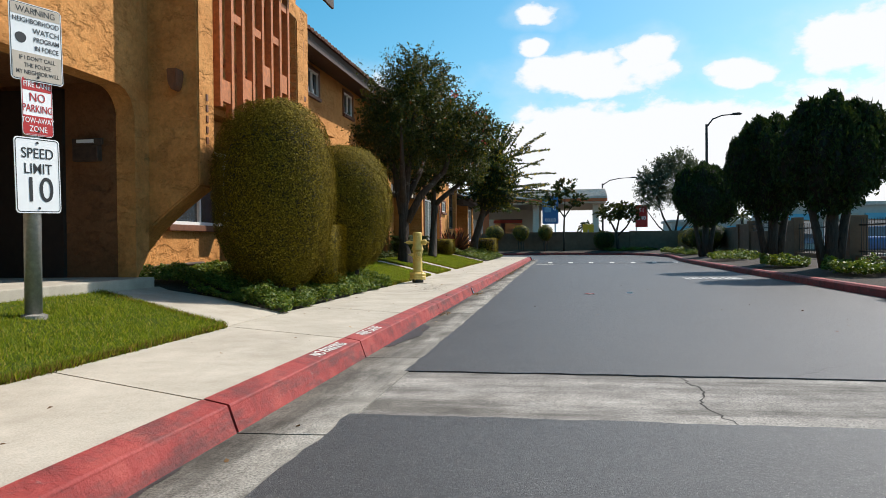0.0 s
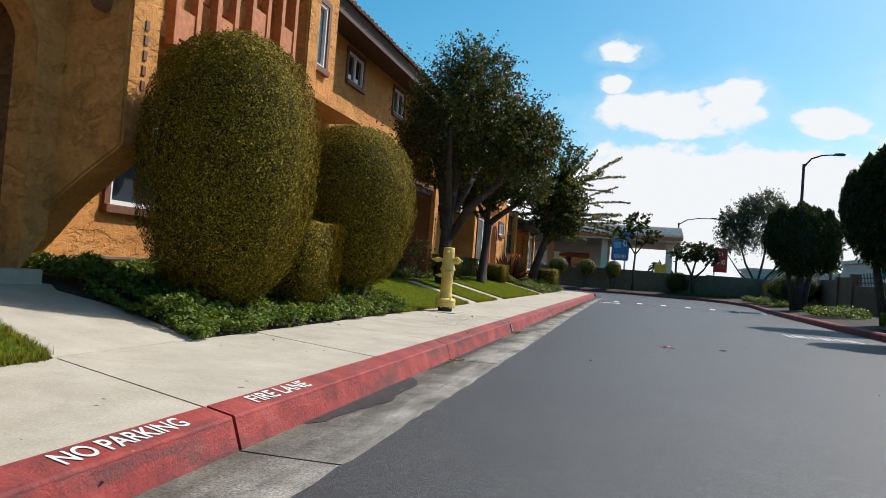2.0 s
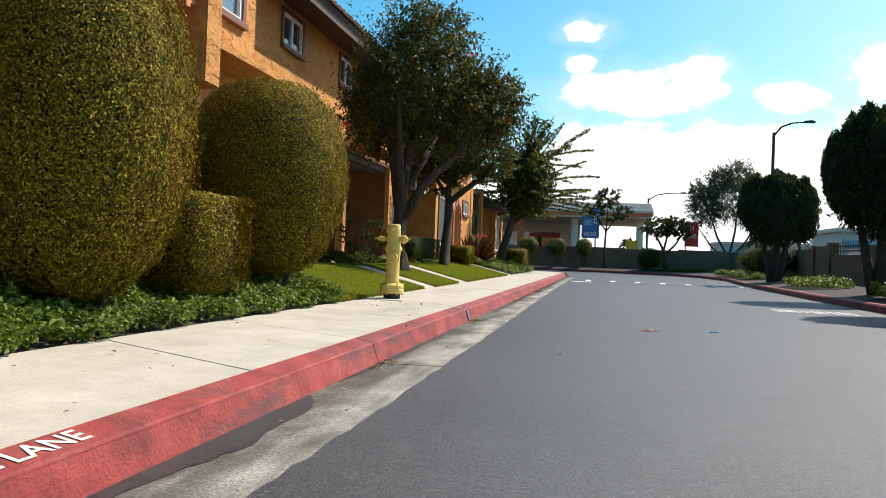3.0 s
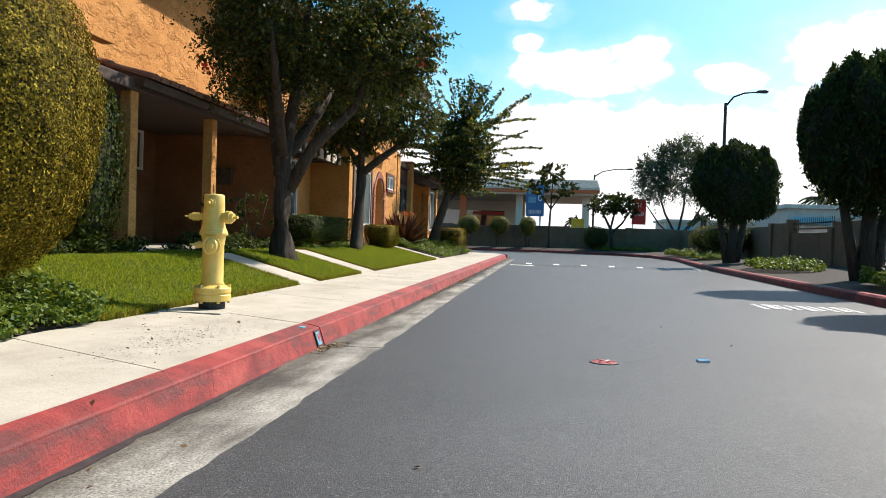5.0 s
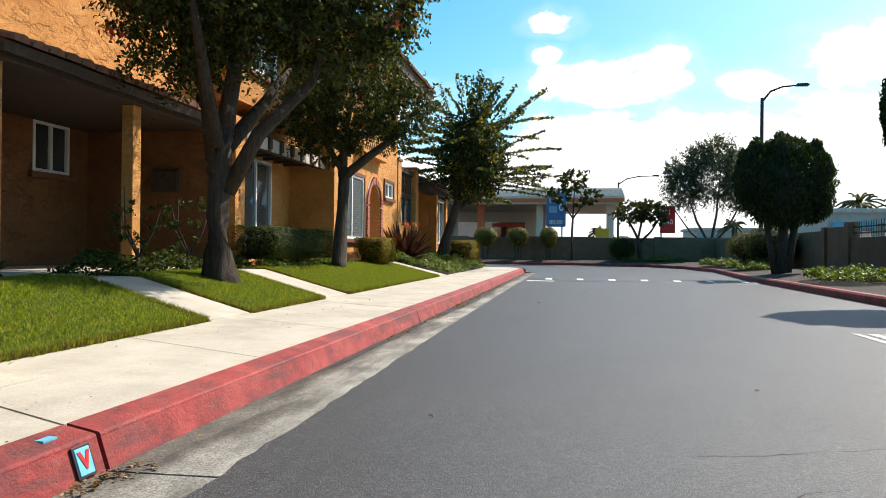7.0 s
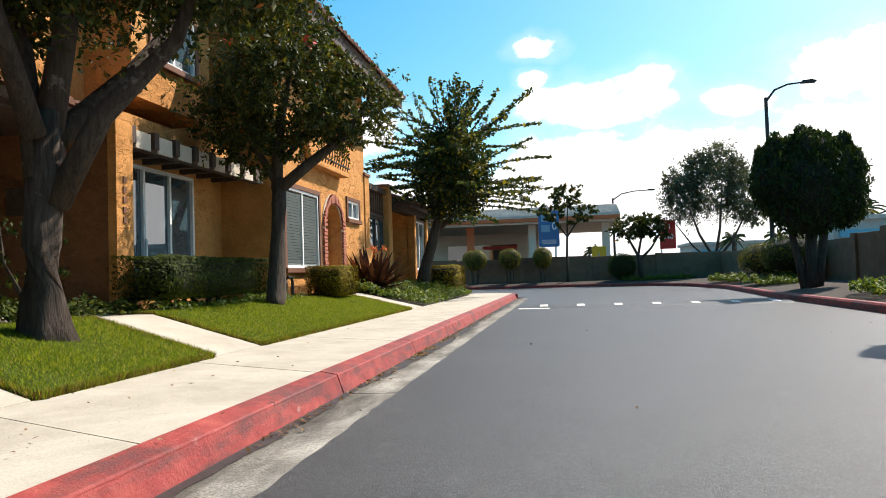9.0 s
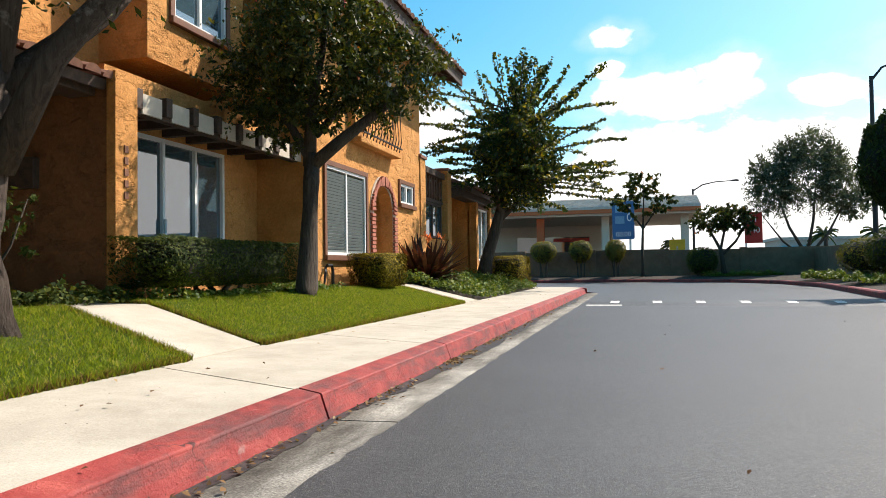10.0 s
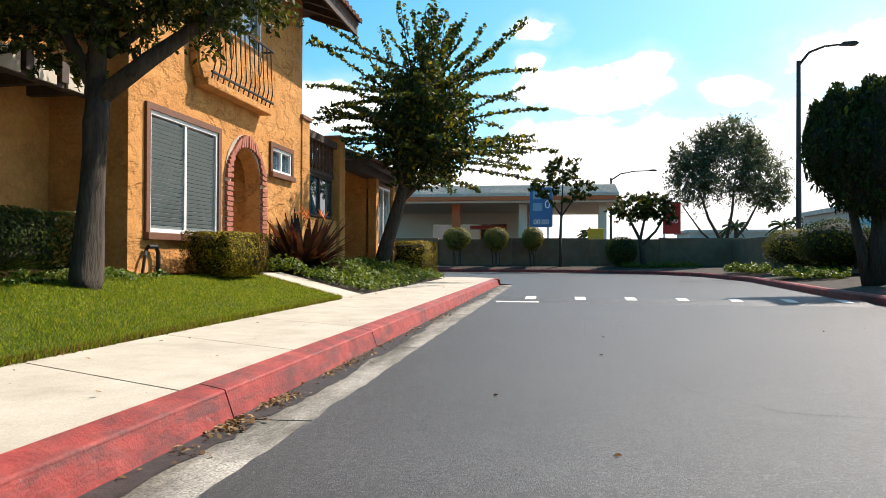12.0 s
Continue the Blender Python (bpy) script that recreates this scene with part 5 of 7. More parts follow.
tile_roof(h3, (-3.38, 5.05), (-8.0, 6.9), 21.4, 27.85, "overhanging brown tiled roof with dark rafters")
part("fascia", box(-3.45, -3.41, 21.4, 27.85, 4.82, 5.02), DARK_WOOD_AND_ROOM, h3)
for k in range(11):
    y = 21.6 + 0.61 * k
    part("rafter", prism([(-3.44, 4.84), (-3.44, 4.98), (-4.3, 5.30), (-4.3, 5.16)], "y", y, y + 0.08), DARK_WOOD_AND_ROOM, h3)
part("gable", prism([(-3.42, 5.03), (-8.0, 6.86), (-9, 5.2), (-4.0, 5.2)], "y", 27.0, 27.8), DARK_WOOD_AND_ROOM, h3)
part("spigot", tube([(FX + 0.03, 22.15, 0.76), (FX + 0.06, 22.15, 0.80), (FX + 0.06, 22.3, 0.80), (FX + 0.06, 22.34, 0.72), (FX + 0.06, 22.34, 0.3)], [0.022, 0.022, 0.022, 0.025, 0.025], 8), IRON, h3)
part("spigot", tube([(FX + 0.03, 22.15, 0.76), (FX + 0.06, 22.08, 0.70), (FX + 0.06, 22.02, 0.45)], [0.018] * 3, 8), IRON, h3)

# ---- house four: walled court and low tiled porch ----
h4 = thing("townhouse", "low ochre stucco house with walled court and tiled porch", "house", "row of townhouses")
for y in (26.95, 29.15):
    part("pier", box(FX - 0.30, FX + 0.03, y, y + 0.38, 0.0, 3.12, 0.02), STUCCO, h4)
    part("pier_cap", box(FX - 0.34, FX + 0.06, y - 0.04, y + 0.42, 3.12, 3.19, 0.012), ROOF_TILE, h4)
part("court_wall", box(FX - 0.25, FX - 0.05, 27.33, 29.15, 0.0, 1.42), STUCCO, h4)
part("lintel", box(FX - 0.22, FX - 0.04, 27.33, 29.15, 2.90, 3.04), DARK_WOOD_AND_ROOM, h4)
gr = part("court_screen", box(FX - 0.16, FX - 0.10, 27.33, 29.15, 2.28, 2.36), DARK_WOOD_AND_ROOM, h4, "dark timber screen")
for k in range(9):
    y = 27.40 + 0.21 * k
    part("screen_bar", box(FX - 0.16, FX - 0.11, y, y + 0.05, 2.36, 2.90), DARK_WOOD_AND_ROOM, gr)
for k in range(5):
    y = 27.5 + 0.38 * k
    part("screen_bar", tube([(FX - 0.13, y + 0.12 * math.cos(a), 2.63 + 0.2 * math.sin(a)) for a in [2 * math.pi * i / 10 for i in range(11)]], [0.018] * 11, 5), DARK_WOOD_AND_ROOM, gr)
window(h4, FX - 0.10, 27.5, 29.0, 1.45, 2.26, 1, None, GLASS_BLUE, DARK_WOOD_AND_ROOM, False)
recess(h4, FX - 0.22, 27.4, 29.1, 1.4, 2.3, 0.2)
part("wall", box(-5.4, -5.2, 29.5, 34.0, 0, 2.9), STUCCO, h4)
part("wall", box(-9.0, -5.2, 33.2, 33.4, 0, 2.9), STUCCO, h4)
part("porch_wall", box(-5.2, -4.1, 31.2, 31.4, 0, 2.7), STUCCO, h4)
part("post", box(-4.15, -3.90, 31.2, 31.45, 0.2, 2.6, 0.015), STUCCO, h4)
part("post", box(-4.15, -3.90, 33.0, 33.25, 0.2, 2.6, 0.015), STUCCO, h4)
part("beam", box(-4.2, -3.86, 29.5, 34.1, 2.52, 2.72), DARK_WOOD_AND_ROOM, h4)
part("wall", box(-4.2, -4.0, 31.5, 33.0, 0.2, 0.95), STUCCO, h4)
window(h4, -4.0, 31.55, 33.0, 0.95, 2.4, 1, BROWN_TRIM, GLASS_BLUE)
tile_roof(h4, (-3.62, 2.72), (-7.4, 4.0), 29.55, 34.2, "low tiled roof")


# ---- planting along the houses ----
clipped_bush("bush", "tall egg-shaped clipped bush, golden green on its sunny side", (-2.88, 6.80, 0.27), (0.65, 0.65, 1.05), 0.09, 0.019, LEAF_HEDGE, 170000, 21, 2.6, "clipped bushes", taper=0.10, rough=0.06)
clipped_bush("bush", "round clipped bush, golden green on its sunny side", (-2.97, 9.55, 0.32), (0.74, 0.74, 0.94), 0.11, 0.020, LEAF_HEDGE, 170000, 22, 2.5, "clipped bushes", taper=0.13, rough=0.06)
clipped_bush("hedge", "small dark boxy clipped hedge between two bushes", (-3.10, 8.20, 0.32), (0.50, 0.40, 0.38), 0.02, 0.021, LEAF_HEDGE, 50000, 23, 14.0, rough=0.07, category="hedge")
clipped_bush("shrub", "tall dark leafy shrub beside a porch post", (-4.50, 12.75, 0.42), (0.38, 0.5, 0.93), 0.05, 0.055, LEAF_DARK, 10000, 24, 2.8, rough=0.16, category="shrub")
clipped_bush("hedge", "long dark loose hedge below a window", (-4.02, 19.2, 0.43), (0.34, 1.3, 0.225), 0.17, 0.033, LEAF_DARK, 30000, 25, 14.0, rough=0.14, category="hedge")
clipped_bush("hedge", "boxy sunlit clipped hedge before the house wall", (-3.66, 23.08, 0.42), (0.32, 0.52, 0.25), 0.05, 0.034, LEAF_HEDGE, 16000, 26, 22.0, rough=0.08, taper=0.12, category="hedge")
clipped_bush("hedge", "low boxy clipped hedge beside the pavement", (-3.05, 31.6, 0.30), (0.42, 0.85, 0.36), 0.02, 0.045, LEAF_HEDGE, 12000, 27, 14.0, rough=0.07, category="hedge")
for i, (rx0, ry0) in enumerate(((-4.25, 15.55), (-4.2, 16.5))):
    limb_tree("rose_bush", "thin twiggy rose bush with sparse leaves by a porch post", (rx0, ry0, 0.43),
              [(0, 0, -0.05, 0.02), (0.02, 0, 0.15, 0.018), (0.02, 0, 0.3, 0.016)],
              [[(0.02, 0, 0.2, 0.012), (0.15, 0.1, 0.5, 0.009), (0.2, 0.2, 0.85, 0.004)], [(0.02, 0, 0.2, 0.012), (-0.15, 0.0, 0.5, 0.009), (-0.2, 0.0, 0.8, 0.004)], [(0.02, 0, 0.25, 0.012), (0.0, -0.2, 0.55, 0.009), (0.05, -0.3, 0.95, 0.004)]],
              [(0.05, 0, 0.6, 0.35, 0.4, 0.35, 1)], 0.05, 420, LEAF_DARK, BARK_DARK, 29 + i, group="rose bushes", category="shrub")

ground_cover("glossy green ground cover below the clipped bushes", strip(-4.6, -2.36, 5.72, 10.25, 0.36), 80000, 0.036, LEAF_COVER, 31, 0.18)
ground_cover("yellow-green ground cover in a sunny bed", strip(-3.9, -2.38, 24.75, 32.0), 16000, 0.055, LEAF_COVER, 32, 0.24)
ground_cover("low mixed planting along the porch", strip(-4.6, -4.0, 14.6, 18.0), 3500, 0.05, LEAF_DARK, 33, 0.25)
ground_cover("low dark planting along the porch", strip(-4.55, -4.15, 11.2, 13.6), 3000, 0.05, LEAF_DARK, 34, 0.25)
ground_cover("low leafy fringe below the window hedge", strip(-4.15, -3.7, 17.9, 21.8), 4000, 0.04, LEAF_COVER, 35, 0.14)

# bird-of-paradise like clump with orange flowers
rng0 = np.random.default_rng(41)
clump = thing("flowering_plant", "clump of broad dark leaves with orange flowers", "plant", at=(-3.75, 25.9, 0.43))
ORANGE = plain("orange_petal", (0.75, 0.17, 0.02), 0.5, vary=0.2)
v = []
for k in range(170):
    a, el, L = rng0.uniform(0, 6.28), rng0.uniform(0.1, 1.3), rng0.uniform(0.65, 1.15)
    d = np.array([math.cos(a) * math.cos(el), math.sin(a) * math.cos(el), math.sin(el)])
    s = np.array([-math.sin(a), math.cos(a), 0.0])
    w = rng0.uniform(0.07, 0.12)
    o = np.array([0.08 * math.cos(a), 0.08 * math.sin(a), 0.0])
    m1 = o + d * L * 0.35
    m2 = o + d * L * 0.7 + np.array([0, 0, -0.03])
    tip = o + d * L + np.array([0, 0, -0.12 * math.cos(el)])
    v += [np.stack([o - s * 0.01, o + s * 0.01, m1 + s * w * 0.6, m1 - s * w * 0.6]), np.stack([m1 - s * w * 0.6, m1 + s * w * 0.6, m2 + s * w * 0.5, m2 - s * w * 0.5]), np.stack([m2 - s * w * 0.5, m2 + s * w * 0.5, tip + s * 0.008, tip - s * 0.008])]
part("leaves", quads_mesh("leaves", np.array(v), LEAF_CLUMP), None, clump)
for k in range(7):
    a = rng0.uniform(-1.2, 1.2)
    o = np.array([0.35 * math.cos(a), 0.45 * math.sin(a), rng0.uniform(0.75, 0.95)])
    v = []
    for j in range(6):
        d = rng0.normal(size=3) * 0.5 + np.array([0, 0, 0.8])
        d = d / np.linalg.norm(d) * 0.14
        s = np.cross(d, rng0.normal(size=3))
        s = s / np.linalg.norm(s) * 0.018
        v.append(np.stack([o - s * 0.4, o + s * 0.4, o + d * 0.6 + s, o + d - s * 0.2]))
    part("flower", quads_mesh("flower", np.array(v), ORANGE), None, clump, "orange flower")

# ---- street trees on the lawns ----
RED_FLOWER = plain("red_flower", (0.62, 0.055, 0.035), 0.5, vary=0.2)
limb_tree("street_tree", "broad dark-leaved street tree with fluted grey trunk and few red flowers", (-3.4, 15.8, 0.36),
          [(0.02, 0, -0.12, 0.22), (0, 0, 0.10, 0.165), (-0.02, 0, 0.35, 0.136), (-0.02, 0, 0.7, 0.125), (-0.02, 0.03, 1.2, 0.12), (0.0, 0.05, 1.7, 0.11)],
          [[(-0.05, 0, 1.2, 0.10), (-0.22, 0.05, 2.2, 0.075), (-0.55, 0.1, 3.0, 0.06), (-0.65, 0.1, 3.9, 0.02)],
           [(0.05, 0.05, 1.0, 0.10), (0.40, 0.1, 1.65, 0.085), (0.95, 0.2, 2.2, 0.06), (1.3, 0.3, 3.2, 0.02)],
           [(0.0, 0.05, 1.6, 0.11), (0.1, 0.15, 2.5, 0.08), (0.2, 0.2, 3.4, 0.05), (0.3, 0.2, 4.3, 0.015)],
           [(0.0, 0.1, 1.5, 0.10), (0.2, 0.8, 2.2, 0.07), (0.4, 1.4, 3.0, 0.02)],
           [(0.0, -0.1, 1.5, 0.09), (0.1, -0.6, 2.3, 0.06), (0.2, -1.1, 3.1, 0.02)]],
          [(0.25, 0.1, 3.5, 1.4, 1.4, 1.25, 4), (1.2, 0.3, 3.0, 0.95, 1.0, 0.8, 2), (-0.45, 0.0, 3.0, 0.75, 1.0, 0.95, 1.6), (0.35, 0.2, 4.45, 0.85, 0.9, 0.7, 1.4), (1.65, 0.5, 3.3, 0.55, 0.7, 0.65, 0.9)],
          0.064, 64000, LEAF_TREE, BARK, 51, 0.16, "street trees", flowers=(RED_FLOWER, 14, [(1.75, 0.3, 3.6, 0.06), (1.85, 0.6, 3.2, 0.07), (1.3, -0.3, 3.9, 0.06), (1.9, 0.2, 2.9, 0.05), (-0.9, -0.6, 2.6, 0.05)]))
limb_tree("street_tree", "slender dark-leaved street tree leaning over the pavement", (-3.55, 20.35, 0.40),
          [(0, 0, -0.12, 0.19), (0, 0, 0.1, 0.135), (0.03, 0, 0.7, 0.11), (0.07, 0.0, 1.4, 0.105), (0.06, 0.05, 1.75, 0.10)],
          [[(0.06, 0.02, 1.6, 0.085), (0.45, 0.15, 1.95, 0.075), (0.95, 0.3, 2.35, 0.055), (1.3, 0.4, 2.9, 0.02)],
           [(0.04, 0.02, 1.6, 0.085), (0.05, 0.05, 2.3, 0.065), (0.2, 0.1, 3.1, 0.04), (0.3, 0.1, 3.9, 0.012)],
           [(0.04, 0.0, 1.7, 0.06), (-0.35, 0.1, 2.3, 0.05), (-0.6, 0.1, 3.0, 0.015)],
           [(0.1, 0.1, 2.0, 0.05), (0.2, 0.7, 2.5, 0.04), (0.3, 1.2, 3.0, 0.012)]],
          [(0.1, 0.1, 3.0, 1.0, 1.1, 0.9, 3), (0.95, 0.3, 2.75, 0.75, 0.8, 0.62, 2), (-0.55, 0.0, 2.75, 0.65, 0.8, 0.75, 1.4), (0.2, 0.1, 3.6, 0.75, 0.8, 0.6, 1.3), (-0.15, -0.1, 2.1, 0.5, 0.5, 0.35, 0.5)],
          0.068, 30000, LEAF_TREE, BARK_DARK, 52, 0.06, "street trees", flowers=(RED_FLOWER, 10, [(0.8, -0.6, 3.4, 0.05), (-0.2, -0.8, 3.5, 0.05)]))
frond_tree((-3.62, 30.6, 0.40), 53).scale = (1.07, 1.07, 1.07)

# ---- planted strip opposite ----
b = bmesh.new()
edge = [(x, y) for x, y in RIGHT]
inner = [(8.0, 3.9), (8.0, 20), (8.0, 28), (8.0, 36), (8.0, 41), (7.5, 46.9), (4, 46.9), (-2, 46.9), (-30, 46.9)]
lo = [b.verts.new((x + (0.14 if x > 1.5 else 0), y + (0.0 if x > 1.5 else 0.14), 0.13)) for x, y in edge]
mid = [b.verts.new(((x + u) / 2, (y + w) / 2, 0.26)) for (x, y), (u, w) in zip(edge, inner)]
hi = [b.verts.new((x, y, 0.30)) for x, y in inner]
for r0, r1 in ((lo, mid), (mid, hi)):
    for k in range(len(r0) - 1):
        b.faces.new((r0[k], r0[k + 1], r1[k + 1], r1[k]))
bmesh.ops.recalc_face_normals(b, faces=b.faces)
single("planting_bed", b, SOIL, "raised soil bed behind the far kerb", "soil bed", "structure")


def patch(cx, cy, rx, ry, z):
    def f(rng, n):
        a, r = rng.uniform(0, 2 * math.pi, n), np.sqrt(rng.random(n))
        return cx + rx * r * np.cos(a), cy + ry * r * np.sin(a), np.full(n, z)
    return f


for i, (cx, cy, rx, ry) in enumerate([(5.9, 23.8, 0.75, 1.7), (5.6, 17.3, 0.5, 1.0), (6.2, 33.0, 0.7, 1.6), (6.1, 38.2, 0.6, 1.4), (4.6, 45.6, 1.7, 0.5), (5.7, 13.2, 0.5, 1.2)]):
    ground_cover("sunlit yellow-green ground cover of the planted strip", patch(cx, cy, rx, ry, 0.22), 3600, 0.07, LEAF_COVER, 60 + i, 0.28)

T3 = [[(0, 0, -0.1, 0.17), (0.02, 0, 0.7, 0.13), (0.1, 0.1, 1.9, 0.10)], [(0.15, 0.1, -0.1, 0.13), (0.3, 0.15, 0.8, 0.10), (0.5, 0.2, 1.9, 0.07)], [(-0.1, 0.05, -0.1, 0.11), (-0.25, 0.1, 0.8, 0.09), (-0.45, 0.1, 1.8, 0.06)]]
cypress((5.95, 28.8, 0.2), [tuple(v * 0.86 for v in q) for q in [(0.0, 0, 2.65, 1.15, 1.1, 1.25), (-0.65, 0.1, 2.9, 0.75, 0.8, 0.95), (0.65, 0.0, 2.9, 0.85, 0.8, 1.05), (0.1, 0.1, 3.5, 0.75, 0.8, 0.75), (0.95, 0.2, 2.3, 0.6, 0.6, 0.7)]], T3, 71, 46000)
cypress((5.9, 19.4, 0.2), [tuple(v * 0.86 for v in q) for q in [(0.0, 0, 2.8, 1.05, 1.0, 1.45), (-0.6, 0.1, 2.9, 0.7, 0.7, 1.15), (0.6, 0.2, 3.2, 0.75, 0.7, 1.05), (0.1, 0.0, 3.7, 0.7, 0.7, 0.75), (-0.3, 0, 3.55, 0.55, 0.6, 0.6)]], T3, 72, 46000)
cypress((6.05, 15.6, 0.2), [tuple(v * 0.86 for v in q) for q in [(0.0, 0, 2.7, 1.0, 1.0, 1.35), (-0.6, 0.1, 2.85, 0.7, 0.7, 1.05), (0.7, 0.2, 2.9, 0.75, 0.8, 1.05), (-0.05, 0.0, 3.5, 0.65, 0.7, 0.7), (0.75, 0, 3.3, 0.5, 0.6, 0.55)]], T3, 73, 46000)
clipped_bush("bush", "round clipped shrub with golden top", (7.0, 36.5, 0.25), (0.85, 0.8, 0.55), 0.15, 0.06, LEAF_YELLOW, 5000, 74, 2.3, "shrubs at the far wall", rough=0.1)
clipped_bush("bush", "round dark clipped shrub", (7.0, 33.6, 0.25), (0.85, 0.9, 0.62), 0.15, 0.06, LEAF_DARK, 6000, 75, 2.3, "shrubs at the far wall", rough=0.1)
for i, x in enumerate((-4.1, -2.35, -0.75)):
    clipped_bush("bush", "small clipped shrub with golden top before the wall", (x, 46.35, 0.28), (0.62 - 0.08 * i, 0.5, 0.52), 0.65, 0.07, LEAF_YELLOW, 3200, 76 + i, 2.3, "shrubs at the far wall", rough=0.12, taper=0.3)
clipped_bush("bush", "dark shrub before the wall", (3.0, 46.0, 0.28), (0.65, 0.5, 0.6), 0.05, 0.07, LEAF_DARK, 3500, 80, 2.3, "shrubs at the far wall", rough=0.12)
limb_tree("small_tree", "small dark tree with bare crooked trunk at the wall", (3.9, 45.9, 0.25),
          [(0, 0, -0.1, 0.14), (-0.05, 0, 0.6, 0.10), (-0.15, 0, 1.3, 0.085)],
          [[(-0.15, 0, 1.2, 0.07), (-0.5, 0, 1.9, 0.05), (-0.8, 0, 2.5, 0.02)], [(-0.1, 0, 0.9, 0.07), (0.5, 0.1, 1.5, 0.05), (1.0, 0.1, 2.3, 0.02)], [(-0.12, 0, 1.2, 0.06), (0.05, 0, 2.0, 0.05), (0.1, 0, 2.6, 0.02)]],
          [(-0.4, 0, 2.55, 0.95, 0.8, 0.62, 2), (0.4, 0, 2.6, 0.8, 0.7, 0.55, 1.5), (0.9, 0.1, 2.2, 0.45, 0.5, 0.4, 0.6)], 0.13, 7500, LEAF_TREE, BARK, 81, group="trees at the far wall")
limb_tree("small_tree", "small airy tree with thin trunk before the wall", (0.45, 46.2, 0.25),
          [(0, 0, -0.1, 0.09), (0.0, 0, 1.2, 0.065), (0.05, 0, 2.4, 0.05)],
          [[(0.05, 0, 2.2, 0.045), (-0.5, 0, 3.0, 0.03), (-0.9, 0, 3.8, 0.012)], [(0.05, 0, 2.2, 0.045), (0.6, 0, 3.0, 0.03), (1.0, 0, 3.7, 0.012)], [(0.05, 0, 2.4, 0.04), (0.1, 0, 3.5, 0.025), (0.1, 0, 4.4, 0.01)]],
          [(0.1, 0, 4.1, 0.95, 0.8, 0.7, 1.6), (-0.7, 0, 3.5, 0.7, 0.6, 0.5, 1), (0.9, 0, 3.3, 0.65, 0.6, 0.5, 1), (-0.2, 0, 3.0, 0.7, 0.5, 0.35, 0.4)], 0.17, 3400, LEAF_TREE, BARK_DARK, 82, group="trees at the far wall")
limb_tree("olive_tree", "tall grey-green airy tree with several thin stems", (7.7, 48.2, 0.1),
          [(0, 0, -0.1, 0.16), (-0.05, 0, 0.7, 0.12), (0, 0, 1.3, 0.11)],
          [[(0, 0, 1.0, 0.08), (-0.7, 0, 2.3, 0.06), (-1.3, 0, 4.2, 0.02)], [(0, 0, 1.0, 0.08), (0.3, 0, 2.6, 0.06), (0.5, 0, 5.0, 0.02)], [(0, 0, 0.9, 0.08), (0.9, 0, 2.0, 0.06), (1.7, 0, 3.6, 0.02)], [(0, 0, 0.8, 0.06), (-1.0, 0, 1.7, 0.045), (-1.9, 0, 3.0, 0.015)]],
          [(0.0, 0, 4.7, 1.9, 1.4, 1.6, 3), (-1.4, 0, 4.1, 1.2, 1.0, 1.3, 1.7), (1.5, 0, 4.0, 1.3, 1.0, 1.3, 1.7), (0.4, 0, 5.9, 1.0, 1, 1.0, 1.1), (-0.7, 0, 5.6, 0.6, 0.6, 1.0, 0.7), (1.2, 0, 5.3, 0.6, 0.6, 1.0, 0.7), (-1.9, 0.2, 4.9, 0.5, 0.5, 0.8, 0.4), (2.1, 0.3, 3.2, 0.7, 0.6, 0.6, 0.5)], 0.125, 46000, LEAF_OLIVE, BARK_DARK, 83, aspect=0.32)

clipped_bush("hedge", "low clipped hedge behind the far kerb, sunlit on top", (5.36, 9.0, 0.2), (0.46, 1.0, 0.28), 0.0, 0.04, LEAF_COVER, 18000, 85, 14.0, rough=0.1, category="hedge")

# ---- walls and fence opposite ----
wall_far = thing("wall_far", "tan block wall closing the street", "wall", kind="structure")
for k in range(12):
    x0 = -32 + 3.35 * k
    part("wall_panel", box(x0, x0 + 3.34, 47.0, 47.2, 0.0, 1.46 + (0.05 if k % 2 else 0), 0.008), BLOCK, wall_far)
for k in range(12):
    x0 = -32 + 3.35 * k
    part("pier", box(x0 - 0.15, x0 + 0.15, 46.93, 47.22, 0.0, 1.53, 0.01), BLOCK, wall_far)
wall_side = thing("wall_side", "tan block wall with stepped top beside the planted strip", "wall", kind="structure")
for y0, y1, z in ((41, 47, 1.44), (36, 41, 1.42), (31, 36, 1.42), (29.2, 31, 1.50), (25.9, 29.2, 1.18), (23.6, 25.9, 1.45)):
    part("wall_panel", box(7.75, 7.93, y0, y1 - 0.005, 0.0, z, 0.008), BLOCK, wall_side)
    part("pier", box(7.68, 7.98, y0 - 0.15, y0 + 0.15, 0.0, z + 0.10, 0.01), BLOCK, wall_side)
part("wall_panel", box(7.75, 7.93, 3.0, 23.6, 0.0, 0.42, 0.008), BLOCK, wall_side)
for y in (9.5, 14.5, 19.0):
    part("pier", box(7.6, 8.05, y - 0.22, y + 0.22, 0.0, 1.45, 0.012), BLOCK, wall_side)
fence = thing("iron_fence", "black iron picket fence on a low wall", "fence")
for y0, y1, z0, z1 in ((25.95, 29.1, 1.20, 1.62), (3.0, 9.25, 0.42, 1.35), (9.75, 14.25, 0.42, 1.35), (14.75, 18.75, 0.42, 1.35), (19.25, 23.5, 0.42, 1.35)):
    part("rail", box(7.82, 7.86, y0, y1, z0 + 0.08, z0 + 0.12), IRON, fence)
    part("rail", box(7.82, 7.86, y0, y1, z1 - 0.18, z1 - 0.14), IRON, fence)
    n = int((y1 - y0) / 0.15)
    for k in range(n):
        y = y0 + (k + 0.5) * (y1 - y0) / n
        part("picket", cyl((7.84, y, z0), (7.84, y, z1), 0.011, 0.009, 5), IRON, fence)


